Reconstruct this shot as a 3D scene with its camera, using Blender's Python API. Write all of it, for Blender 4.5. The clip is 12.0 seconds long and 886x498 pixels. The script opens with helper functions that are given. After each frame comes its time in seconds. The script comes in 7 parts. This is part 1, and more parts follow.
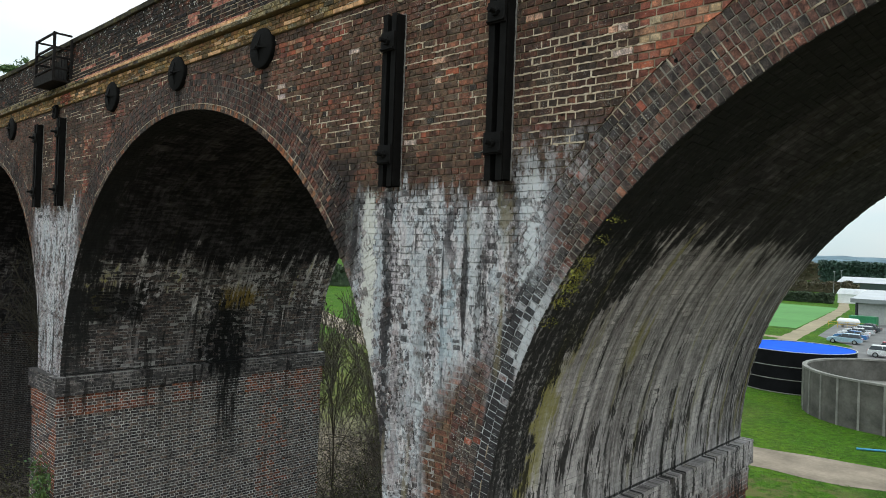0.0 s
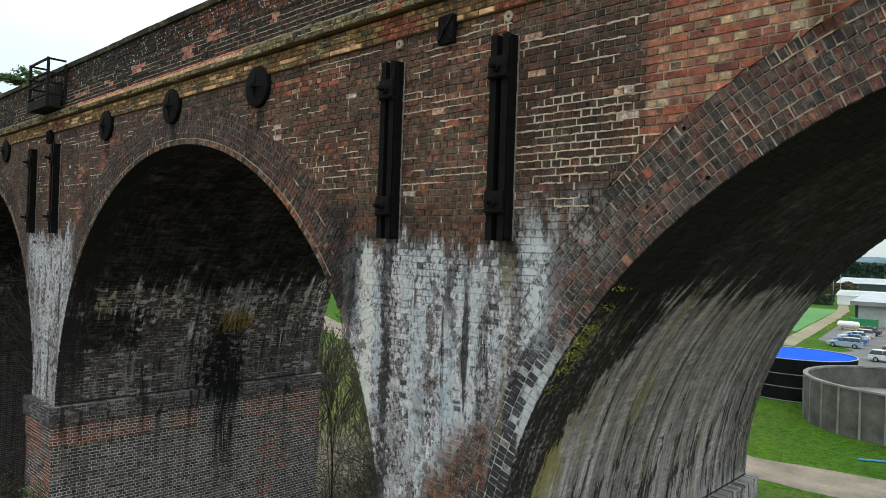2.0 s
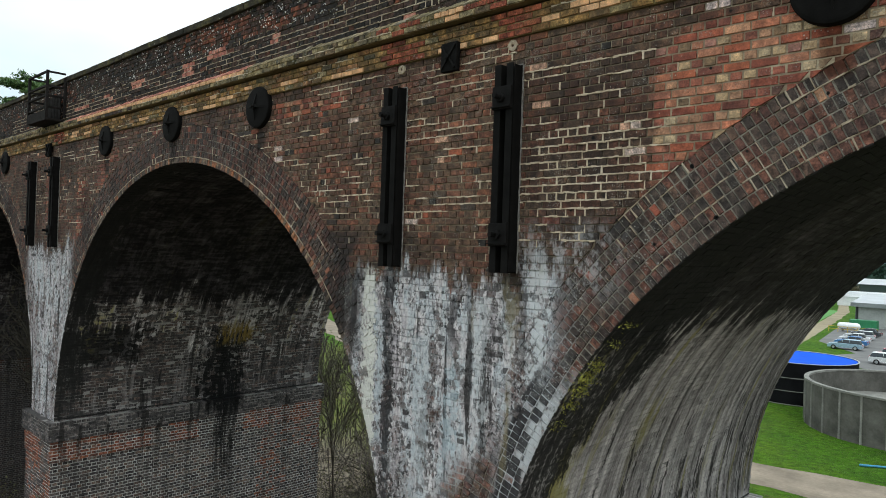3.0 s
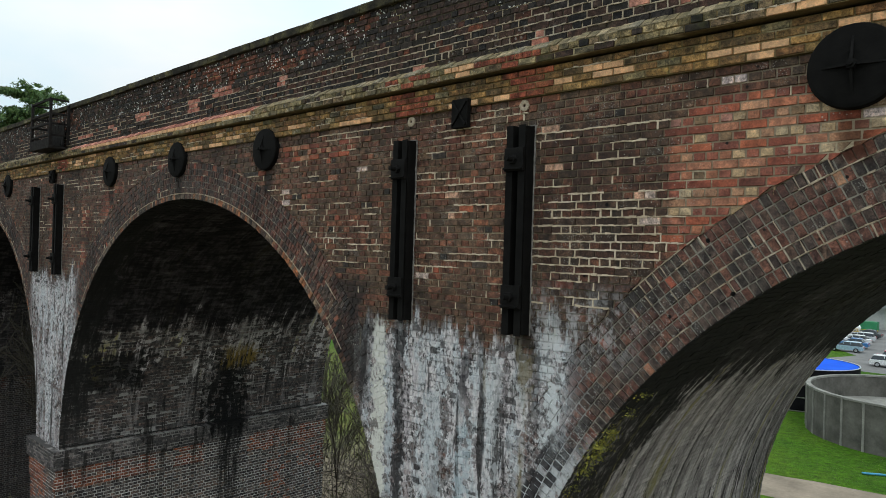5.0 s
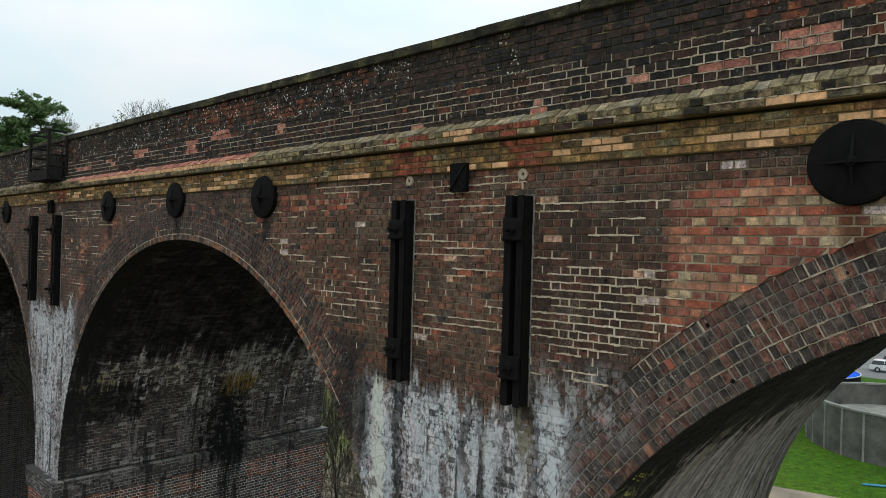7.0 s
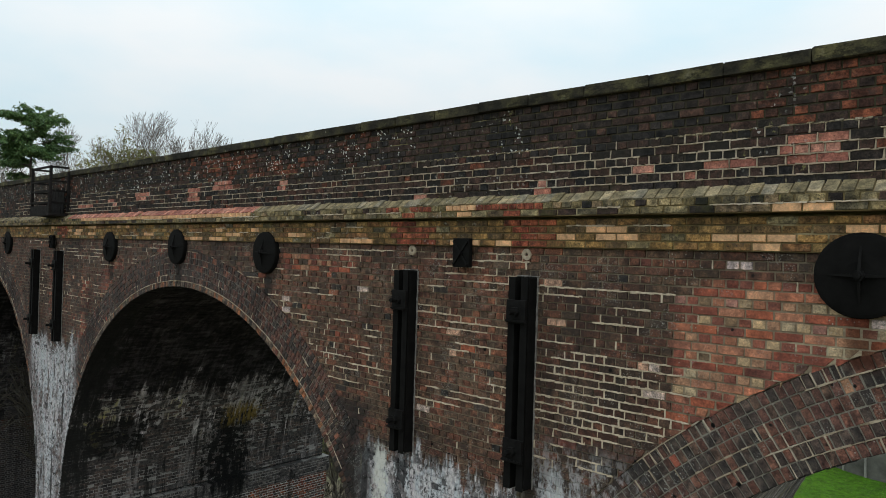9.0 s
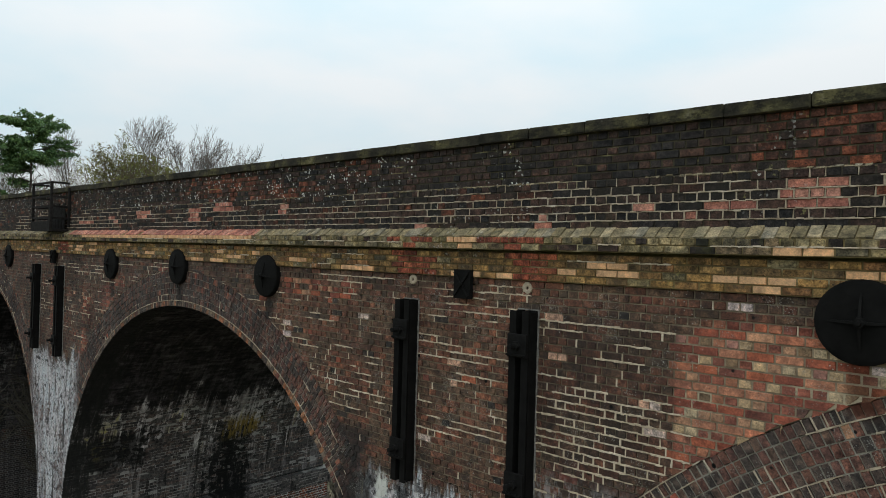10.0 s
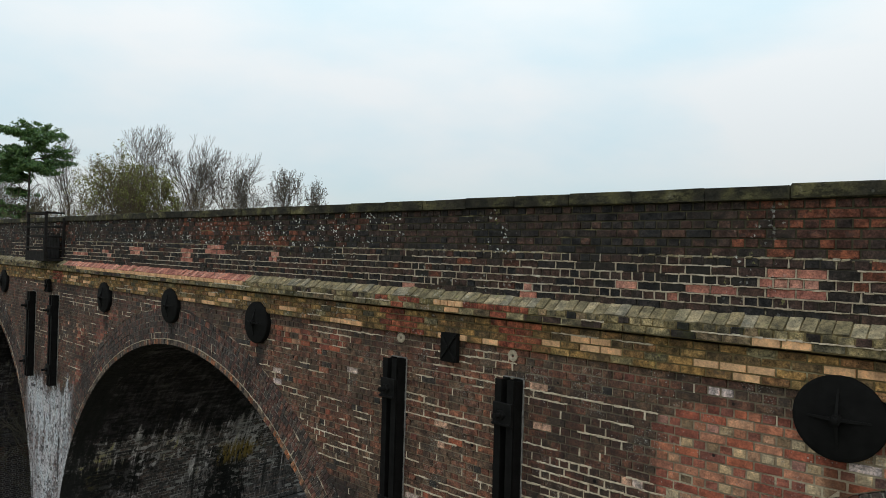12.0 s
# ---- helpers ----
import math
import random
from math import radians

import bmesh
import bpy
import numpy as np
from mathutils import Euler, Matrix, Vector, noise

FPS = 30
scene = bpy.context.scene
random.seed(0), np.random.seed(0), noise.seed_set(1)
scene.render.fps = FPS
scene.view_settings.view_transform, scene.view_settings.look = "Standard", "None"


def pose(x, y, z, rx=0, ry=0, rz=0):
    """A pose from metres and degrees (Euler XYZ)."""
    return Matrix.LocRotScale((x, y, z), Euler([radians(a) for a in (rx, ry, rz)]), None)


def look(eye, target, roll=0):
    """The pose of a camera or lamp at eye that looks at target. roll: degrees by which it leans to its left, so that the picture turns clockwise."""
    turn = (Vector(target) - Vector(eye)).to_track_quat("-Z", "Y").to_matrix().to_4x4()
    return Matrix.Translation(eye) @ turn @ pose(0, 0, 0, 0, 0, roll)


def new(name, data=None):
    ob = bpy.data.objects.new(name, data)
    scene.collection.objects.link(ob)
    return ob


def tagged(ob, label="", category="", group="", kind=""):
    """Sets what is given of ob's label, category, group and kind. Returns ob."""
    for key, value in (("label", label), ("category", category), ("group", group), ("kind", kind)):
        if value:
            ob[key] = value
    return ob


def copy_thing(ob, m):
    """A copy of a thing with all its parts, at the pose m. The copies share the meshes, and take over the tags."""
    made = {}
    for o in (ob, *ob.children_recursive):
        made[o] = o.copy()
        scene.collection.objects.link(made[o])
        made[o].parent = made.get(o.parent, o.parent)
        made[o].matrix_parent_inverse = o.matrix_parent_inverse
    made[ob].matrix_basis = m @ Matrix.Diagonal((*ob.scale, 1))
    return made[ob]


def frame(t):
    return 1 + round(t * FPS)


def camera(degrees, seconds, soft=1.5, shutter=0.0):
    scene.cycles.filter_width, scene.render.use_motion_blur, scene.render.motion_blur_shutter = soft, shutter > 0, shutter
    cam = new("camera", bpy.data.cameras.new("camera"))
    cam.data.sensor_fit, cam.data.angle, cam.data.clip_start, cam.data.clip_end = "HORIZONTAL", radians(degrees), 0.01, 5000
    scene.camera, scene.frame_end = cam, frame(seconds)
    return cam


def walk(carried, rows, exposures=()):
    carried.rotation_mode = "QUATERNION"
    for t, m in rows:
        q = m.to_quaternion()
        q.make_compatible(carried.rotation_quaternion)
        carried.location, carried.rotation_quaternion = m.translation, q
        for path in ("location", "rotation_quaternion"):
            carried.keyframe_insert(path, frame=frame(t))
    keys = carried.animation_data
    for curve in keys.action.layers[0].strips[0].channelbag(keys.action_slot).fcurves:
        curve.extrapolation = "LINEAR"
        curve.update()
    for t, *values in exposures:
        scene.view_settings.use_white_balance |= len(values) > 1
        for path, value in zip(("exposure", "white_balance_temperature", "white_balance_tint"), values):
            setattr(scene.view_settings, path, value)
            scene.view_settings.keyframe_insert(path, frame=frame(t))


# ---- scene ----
cam = camera(65.5, 12.0, soft=0.9)
PATH = [
    (0, (5.405, -5.683, 6.959), (4.036, -4.226, 6.967), 2.0),
    (0.5, (5.369, -5.627, 7.099), (4.0, -4.169, 7.107), 2.0),
    (1, (5.329, -5.586, 7.264), (3.96, -4.128, 7.271), 1.9),
    (1.5, (5.275, -5.562, 7.416), (3.906, -4.103, 7.424), 1.9),
    (2, (5.242, -5.55, 7.587), (3.874, -4.091, 7.595), 1.9),
    (2.5, (5.199, -5.522, 7.754), (3.831, -4.064, 7.76), 1.9),
    (3, (5.151, -5.518, 7.916), (3.783, -4.059, 7.923), 1.9),
    (5, (5.024, -5.594, 8.541), (3.657, -4.134, 8.545), 1.7),
    (5.5, (5.01, -5.589, 8.701), (3.643, -4.129, 8.704), 1.7),
    (6, (5.011, -5.592, 8.876), (3.644, -4.132, 8.88), 1.7),
    (6.5, (5.01, -5.601, 9.049), (3.643, -4.141, 9.053), 1.6),
    (7, (4.999, -5.572, 9.236), (3.632, -4.112, 9.24), 1.6),
    (7.2, (5.003, -5.584, 9.317), (3.636, -4.124, 9.32), 1.6),
    (9, (4.945, -5.576, 10.014), (3.575, -4.118, 10.025), 1.7),
    (9.5, (4.943, -5.604, 10.189), (3.574, -4.146, 10.2), 1.7),
    (10, (4.943, -5.597, 10.348), (3.573, -4.14, 10.359), 1.6),
    (10.5, (4.961, -5.606, 10.503), (3.592, -4.148, 10.513), 1.6),
    (11, (5.016, -5.571, 10.663), (3.647, -4.113, 10.674), 1.7),
    (11.5, (5.062, -5.53, 10.847), (3.691, -4.073, 10.855), 1.6),
    (12, (5.056, -5.536, 11.032), (3.686, -4.079, 11.043), 1.6),
]
walk(cam, [(t, look(eye, target, roll)) for t, eye, target, roll in PATH],
     exposures=[(0.0, 0.22), (3.0, 0.17), (5.0, 0.04), (7.0, -0.03), (9.0, -0.10), (12.0, -0.12)])

# ---- sky and sun (overcast) ----
world = bpy.data.worlds.new("overcast")
scene.world = world
world.use_nodes = True
wt = world.node_tree
wt.nodes.clear()
w_out = wt.nodes.new("ShaderNodeOutputWorld")
w_sky = wt.nodes.new("ShaderNodeTexSky")
w_sky.sky_type = "NISHITA"
w_sky.sun_disc = False
w_sky.sun_elevation, w_sky.sun_rotation = radians(56), radians(129)
w_bg1 = wt.nodes.new("ShaderNodeBackground")
w_bg1.inputs["Strength"].default_value = 0.02
wt.links.new(w_sky.outputs["Color"], w_bg1.inputs["Color"])
w_co = wt.nodes.new("ShaderNodeTexCoord")
w_mp = wt.nodes.new("ShaderNodeMapping")
w_mp.inputs["Scale"].default_value = (1.0, 1.0, 2.6)
w_no = wt.nodes.new("ShaderNodeTexNoise")
w_no.inputs["Scale"].default_value, w_no.inputs["Detail"].default_value, w_no.inputs["Roughness"].default_value = 1.9, 5.0, 0.5
w_cr = wt.nodes.new("ShaderNodeValToRGB")
w_cr.color_ramp.elements[0].position, w_cr.color_ramp.elements[0].color = 0.36, (0.60, 0.79, 0.86, 1)
w_cr.color_ramp.elements[1].position, w_cr.color_ramp.elements[1].color = 0.62, (0.84, 0.87, 0.865, 1)
w_bg2 = wt.nodes.new("ShaderNodeBackground")
w_se = wt.nodes.new("ShaderNodeSeparateXYZ")
w_up = wt.nodes.new("ShaderNodeMapRange")
for k, v in (("From Min", 0.0), ("From Max", 1.0), ("To Min", 0.69), ("To Max", 2.1)):
    w_up.inputs[k].default_value = v
wt.links.new(w_co.outputs["Generated"], w_se.inputs[0])
wt.links.new(w_se.outputs[2], w_up.inputs["Value"])
wt.links.new(w_up.outputs[0], w_bg2.inputs["Strength"])
w_add = wt.nodes.new("ShaderNodeAddShader")
wt.links.new(w_co.outputs["Generated"], w_mp.inputs["Vector"])
wt.links.new(w_mp.outputs["Vector"], w_no.inputs["Vector"])
wt.links.new(w_no.outputs["Fac"], w_cr.inputs["Fac"])
wt.links.new(w_cr.outputs["Color"], w_bg2.inputs["Color"])
wt.links.new(w_bg1.outputs[0], w_add.inputs[0])
wt.links.new(w_bg2.outputs[0], w_add.inputs[1])
wt.links.new(w_add.outputs[0], w_out.inputs["Surface"])

sun = new("sun", bpy.data.lights.new("sun", "SUN"))
sun.data.energy, sun.data.angle, sun.data.color = 0.50, radians(40), (1.0, 0.97, 0.92)
sun.matrix_world = look((32, -26, 62), (0, 0, 0))

# ---- materials ----
class Nodes:
    """Short hand for writing node trees."""

    def __init__(self, tree):
        self.t = tree

    def put(self, sock, value):
        if isinstance(value, bpy.types.NodeSocket):
            self.t.links.new(value, sock)
        elif value is not None:
            sock.default_value = value

    def m(self, op, a, b=None, c=None):
        n = self.t.nodes.new("ShaderNodeMath")
        n.operation = op
        for s, v in zip(n.inputs, (a, b, c)):
            self.put(s, v)
        return n.outputs[0]

    def step(self, x, e0, e1, lo=0.0, hi=1.0):
        n = self.t.nodes.new("ShaderNodeMapRange")
        n.interpolation_type = "SMOOTHSTEP"
        for k, v in zip(("Value", "From Min", "From Max", "To Min", "To Max"), (x, e0, e1, lo, hi)):
            self.put(n.inputs[k], v)
        return n.outputs[0]

    def vec(self, x, y, z):
        n = self.t.nodes.new("ShaderNodeCombineXYZ")
        for s, v in zip(n.inputs, (x, y, z)):
            self.put(s, v)
        return n.outputs[0]

    def noise(self, v, scale, detail=4.0, rough=0.55, warp=0.0):
        n = self.t.nodes.new("ShaderNodeTexNoise")
        self.put(n.inputs["Vector"], v)
        n.inputs["Scale"].default_value, n.inputs["Detail"].default_value = scale, detail
        n.inputs["Roughness"].default_value, n.inputs["Distortion"].default_value = rough, warp
        return n.outputs["Fac"]

    def cells(self, v, scale, rnd=1.0):
        n = self.t.nodes.new("ShaderNodeTexVoronoi")
        self.put(n.inputs["Vector"], v)
        n.inputs["Scale"].default_value, n.inputs["Randomness"].default_value = scale, rnd
        return n.outputs["Distance"], n.outputs["Color"]

    def ramp(self, fac, stops, mode="LINEAR"):
        n = self.t.nodes.new("ShaderNodeValToRGB")
        n.color_ramp.interpolation = mode
        e = n.color_ramp.elements
        while len(e) < len(stops):
            e.new(0.5)
        for k, (p, col) in zip(e, stops):
            k.position, k.color = p, (*col, 1)
        self.put(n.inputs["Fac"], fac)
        return n.outputs["Color"]

    def mix(self, fac, a, b, mode="MIX"):
        n = self.t.nodes.new("ShaderNodeMix")
        n.data_type, n.blend_type = "RGBA", mode
        for s, v in ((n.inputs[0], fac), (n.inputs[6], a), (n.inputs[7], b)):
            self.put(s, (*v, 1) if isinstance(v, tuple) and len(v) == 3 else v)
        return n.outputs[2]

    def pos(self):
        g = self.t.nodes.new("ShaderNodeNewGeometry")
        s = self.t.nodes.new("ShaderNodeSeparateXYZ")
        self.put(s.inputs[0], g.outputs["Position"])
        return g.outputs["Position"], s.outputs[0], s.outputs[1], s.outputs[2]

    def rnd(self):
        o = self.t.nodes.new("ShaderNodeObjectInfo").outputs["Random"]
        g = self.t.nodes.new("ShaderNodeNewGeometry").outputs["Random Per Island"]
        return self.m("FRACT", self.m("ADD", o, self.m("MULTIPLY", g, 1.0)))

    def box(self, x, z, x0, x1, z0, z1, soft=0.12):
        a = self.m("MULTIPLY", self.step(x, x0 - soft, x0 + soft), self.step(x, x1 + soft, x1 - soft))
        b = self.m("MULTIPLY", self.step(z, z0 - soft, z0 + soft), self.step(z, z1 + soft, z1 - soft))
        return self.m("MULTIPLY", a, b)


def material(name, rough=0.85, metal=0.0):
    mat = bpy.data.materials.new(name)
    mat.use_nodes = True
    n = Nodes(mat.node_tree)
    bsdf = mat.node_tree.nodes["Principled BSDF"]
    bsdf.inputs["Roughness"].default_value, bsdf.inputs["Metallic"].default_value = rough, metal
    bsdf.inputs["Specular IOR Level"].default_value = 0.12 if rough > 0.8 else 0.5
    return mat, n, bsdf


def bump(n, bsdf, height, strength=0.4, dist=0.01):
    b = n.t.nodes.new("ShaderNodeBump")
    b.inputs["Strength"].default_value, b.inputs["Distance"].default_value = strength, dist
    n.put(b.inputs["Height"], height)
    n.put(bsdf.inputs["Normal"], b.outputs["Normal"])


def group(name):
    g = bpy.data.node_groups.new(name, "ShaderNodeTree")
    g.interface.new_socket("Color", in_out="INPUT", socket_type="NodeSocketColor")
    g.interface.new_socket("Cover", in_out="INPUT", socket_type="NodeSocketFloat")
    g.interface.new_socket("Color", in_out="OUTPUT", socket_type="NodeSocketColor")
    ins = g.nodes.new("NodeGroupInput").outputs
    return g, Nodes(g), ins[0], ins[1], g.nodes.new("NodeGroupOutput").inputs[0]


def use(n, g, colour, cover=1.0):
    k = n.t.nodes.new("ShaderNodeGroup")
    k.node_tree = g
    n.put(k.inputs[0], (*colour, 1) if isinstance(colour, tuple) else colour)
    n.put(k.inputs[1], cover)
    return k.outputs[0]


BAY = 12.78           # from pier to pier
FACE_TOP = 10.095     # underside of the frieze
DEPTH = 7.4           # width of the viaduct

# Lime runs, soot and grime on the front of the viaduct
front_dirt, n, c_in, cover, c_out = group("front_dirt")
P, X, Y, Z = n.pos()
xr = n.m("WRAP", X, 6.39, -6.39)
near_pier = n.step(X, -7.0, -5.6)
streak = n.noise(n.vec(n.m("MULTIPLY", X, 7.5), 0.0, n.m("MULTIPLY", Z, 0.6)), 1.0, 7.0, 0.66)
streak2 = n.noise(n.vec(n.m("MULTIPLY", X, 3.1), 3.0, n.m("MULTIPLY", Z, 0.75)), 1.0, 6.0, 0.62)
fine = n.noise(n.vec(n.m("MULTIPLY", X, 24.0), 6.0, n.m("MULTIPLY", Z, 14.0)), 1.0, 6.0, 0.7)
blot = n.noise(P, 2.4, 7.0, 0.68)
top = n.m("ADD", n.m("ADD", 7.66, n.m("MULTIPLY", n.step(xr, 0.9, 1.2), 0.22)), n.m("MULTIPLY", n.m("SUBTRACT", streak, 0.5), 1.7))
below = n.step(Z, n.m("ADD", top, 0.10), n.m("SUBTRACT", top, 0.10))
side = n.m("MULTIPLY", n.step(n.m("ABSOLUTE", xr), 1.75, 1.4), n.step(xr, 1.8, 1.35))
bare = n.m("MULTIPLY", n.step(n.m("ADD", xr, n.m("MULTIPLY", blot, 0.5)), -0.05, 0.2),
           n.step(n.m("SUBTRACT", n.m("ADD", Z, n.m("MULTIPLY", blot, 1.6)), xr), 6.3, 5.7))
bare = n.m("MULTIPLY", bare, near_pier)
edge_run = n.m("MULTIPLY", n.step(xr, 0.70, 0.86), n.step(Z, 4.9, 5.4))
bare = n.m("MULTIPLY", bare, n.m("SUBTRACT", 1.0, n.m("MULTIPLY", edge_run, 0.8)))
lime = n.m("MULTIPLY", n.m("MULTIPLY", below, side), n.m("SUBTRACT", 1.0, bare))
per_brick = n.m("MULTIPLY", n.m("SUBTRACT", n.rnd(), 0.5), 0.035)
blot2 = n.noise(n.vec(n.m("MULTIPLY", X, 5.5), 17.0, n.m("MULTIPLY", Z, 2.6)), 1.0, 7.0, 0.7)
_, flake = n.cells(n.vec(n.m("MULTIPLY", X, 11.0), 4.0, n.m("MULTIPLY", Z, 13.0)), 1.0)
flake = n.m("MULTIPLY", flake, 1.0)
_, flake2 = n.cells(n.vec(n.m("MULTIPLY", X, 30.0), 4.0, n.m("MULTIPLY", Z, 22.0)), 1.0)
flake2 = n.m("MULTIPLY", flake2, 1.0)
mixed = n.m("ADD", n.m("ADD", n.m("MULTIPLY", streak2, 0.36), per_brick), n.m("ADD", n.m("MULTIPLY", blot2, 0.30), n.m("MULTIPLY", fine, 0.27)))
mixed = n.m("ADD", mixed, n.m("ADD", n.m("MULTIPLY", flake, 0.055), n.m("MULTIPLY", flake2, 0.035)))
patchy = n.step(mixed, 0.472, 0.500)
thin = n.step(mixed, 0.418, 0.446)
wash = n.m("MULTIPLY", lime, n.m("MINIMUM", cover, 1.0))
tone = n.noise(n.vec(n.m("MULTIPLY", X, 3.6), 14.0, n.m("MULTIPLY", Z, 1.1)), 1.0, 5.0, 0.6)
white = n.ramp(tone, [(0.30, (0.26, 0.232, 0.245)), (0.38, (0.375, 0.34, 0.352)), (0.45, (0.515, 0.48, 0.483)), (0.52, (0.405, 0.425, 0.447)), (0.58, (0.495, 0.465, 0.47)), (0.65, (0.335, 0.29, 0.302)), (0.74, (0.485, 0.425, 0.355))])
white = n.mix(1.0, white, n.ramp(fine, [(0.32, (0.45, 0.45, 0.46)), (0.48, (0.95, 0.95, 0.95)), (0.64, (1.38, 1.37, 1.35))]), "MULTIPLY")
mortar = n.step(cover, 1.2, 1.3)
col = n.mix(n.m("MULTIPLY", lime, n.m("MULTIPLY", n.step(near_pier, 0.0, 1.0, 0.3, 0.72), n.m("SUBTRACT", 1.0, thin))), c_in, (0.030, 0.027, 0.027))
col = n.mix(n.m("MULTIPLY", wash, n.m("MULTIPLY", thin, 0.82)), col, n.mix(tone, (0.10, 0.095, 0.10), (0.27, 0.255, 0.26)))
col = n.mix(n.m("MULTIPLY", wash, n.m("MULTIPLY", patchy, 0.97)), col, white)
joint_dark = n.m("MULTIPLY", n.m("MULTIPLY", lime, mortar), n.step(n.noise(P, 4.0, 5.0, 0.7), 0.40, 0.56, 0.03, 0.42))
col = n.mix(joint_dark, col, (0.05, 0.047, 0.047))
fleck = n.m("MULTIPLY", n.step(n.noise(n.vec(n.m("MULTIPLY", X, 1.0), 3.0, n.m("MULTIPLY", Z, 0.7)), 19.0, 5.0, 0.78), 0.535, 0.56), n.step(n.noise(P, 2.3, 4.0), 0.42, 0.50))
col = n.mix(n.m("MULTIPLY", n.m("MULTIPLY", lime, fleck), 0.85), col, (0.020, 0.019, 0.020))
odd = n.m("FRACT", n.m("MULTIPLY", n.rnd(), 7.31))
black_brick = n.m("MULTIPLY", n.m("MULTIPLY", n.step(odd, 0.88, 0.90), n.step(n.noise(P, 1.9, 5.0, 0.65), 0.50, 0.54)), n.m("SUBTRACT", 1.0, mortar))
col = n.mix(n.m("MULTIPLY", n.m("MULTIPLY", lime, black_brick), 0.85), col, n.mix(fine, (0.012, 0.012, 0.013), (0.06, 0.052, 0.052)))
run_n = n.noise(n.vec(n.m("MULTIPLY", X, 4.4), 9.0, n.m("MULTIPLY", Z, 0.38)), 1.0, 6.0, 0.66)
black_run = n.m("MULTIPLY", n.step(run_n, 0.565, 0.61), n.step(Z, 8.0, 6.9))
black_run = n.m("MULTIPLY", n.m("MULTIPLY", black_run, side), n.m("SUBTRACT", 1.0, bare))
col = n.mix(n.m("MULTIPLY", black_run, 0.86), col, (0.016, 0.015, 0.015))
wob = n.m("MULTIPLY", n.m("SUBTRACT", n.noise(n.vec(n.m("MULTIPLY", X, 3.0), 2.0, n.m("MULTIPLY", Z, 1.6)), 1.0, 6.0, 0.7), 0.5), 0.28)
xw = n.m("ADD", n.m("ADD", X, wob), n.m("MULTIPLY", n.m("SUBTRACT", flake2, 0.5), 0.09))


def run_at(x0, half, z0, z1, amount, tint):
    m1 = n.m("MULTIPLY", n.step(n.m("ABSOLUTE", n.m("SUBTRACT", xw, x0)), half + 0.015, half - 0.01), n.m("MULTIPLY", n.step(Z, z0, z0 + 0.4), n.step(n.m("ADD", Z, wob), z1 + 0.1, z1)))
    m1 = n.m("MULTIPLY", m1, n.step(n.m("ADD", n.m("ADD", n.m("MULTIPLY", fine, 0.4), n.m("MULTIPLY", blot2, 0.4)), n.m("MULTIPLY", flake, 0.2)), 0.43, 0.50, 0.15, 1.0))
    return n.mix(n.m("MULTIPLY", m1, amount), col, tint)


col = run_at(-1.22, 0.12, 4.6, 7.65, 0.95, (0.56, 0.545, 0.50))
col = run_at(-0.86, 0.085, 4.2, 7.7, 0.9, (0.020, 0.019, 0.020))
col = run_at(-1.02, 0.05, 5.4, 7.2, 0.7, (0.40, 0.43, 0.455))
col = run_at(-0.30, 0.12, 4.8, 6.9, 0.55, (0.40, 0.43, 0.45))
col = run_at(0.16, 0.10, 5.4, 6.6, 0.6, (0.37, 0.435, 0.47))
col = run_at(0.14, 0.07, 6.65, 7.35, 0.8, (0.022, 0.021, 0.024))
col = run_at(0.55, 0.09, 5.8, 7.4, 0.5, (0.50, 0.51, 0.52))
col = run_at(0.95, 0.10, 6.9, 7.75, 0.75, (0.11, 0.085, 0.03))
col = run_at(1.27, 0.09, 6.3, 7.95, 0.85, (0.52, 0.53, 0.54))
col = run_at(1.08, 0.05, 6.6, 7.9, 0.6, (0.035, 0.032, 0.033))
rad = n.m("SQRT", n.m("ADD", n.m("POWER", n.m("SUBTRACT", X, 6.36), 2.0), n.m("POWER", n.m("SUBTRACT", Z, 3.70), 2.0)))
r_lo, r_hi = n.step(Z, 5.3, 6.1, 5.54, 5.69), n.step(Z, 5.2, 6.2, 5.80, 5.94)
in_ring = n.m("MULTIPLY", n.m("MULTIPLY", n.step(rad, n.m("ADD", r_hi, 0.03), r_hi), n.step(rad, n.m("SUBTRACT", r_lo, 0.03), r_lo)), n.step(X, 2.2, 2.0))
in_ring = n.m("MULTIPLY", in_ring, n.m("MULTIPLY", n.step(n.m("ADD", Z, n.m("MULTIPLY", blot, 1.2)), 7.6, 7.2), n.step(Z, 3.7, 4.1)))
lime_ring = n.m("MULTIPLY", n.m("MULTIPLY", n.step(rad, 5.80, 5.70), n.step(X, 2.3, 2.0)), n.m("MULTIPLY", n.step(n.m("ADD", Z, n.m("MULTIPLY", blot, 1.2)), 7.5, 7.1), n.step(n.m("ADD", Z, n.m("MULTIPLY", blot2, 0.8)), 6.0, 6.4)))
col = n.mix(n.m("MULTIPLY", lime_ring, n.step(n.m("ADD", n.m("MULTIPLY", fine, 0.5), n.m("MULTIPLY", blot2, 0.5)), 0.40, 0.50, 0.1, 0.92)), col, n.mix(tone, (0.36, 0.36, 0.37), (0.56, 0.57, 0.58)))
sooty_brick = n.m("MULTIPLY", n.m("MULTIPLY", in_ring, n.m("SUBTRACT", 1.0, mortar)), n.step(n.m("ADD", odd, n.m("MULTIPLY", blot2, 0.5)), 0.36, 0.40))
col = n.mix(n.m("MULTIPLY", sooty_brick, 0.93), col, n.mix(fine, (0.010, 0.010, 0.011), (0.05, 0.046, 0.048)))
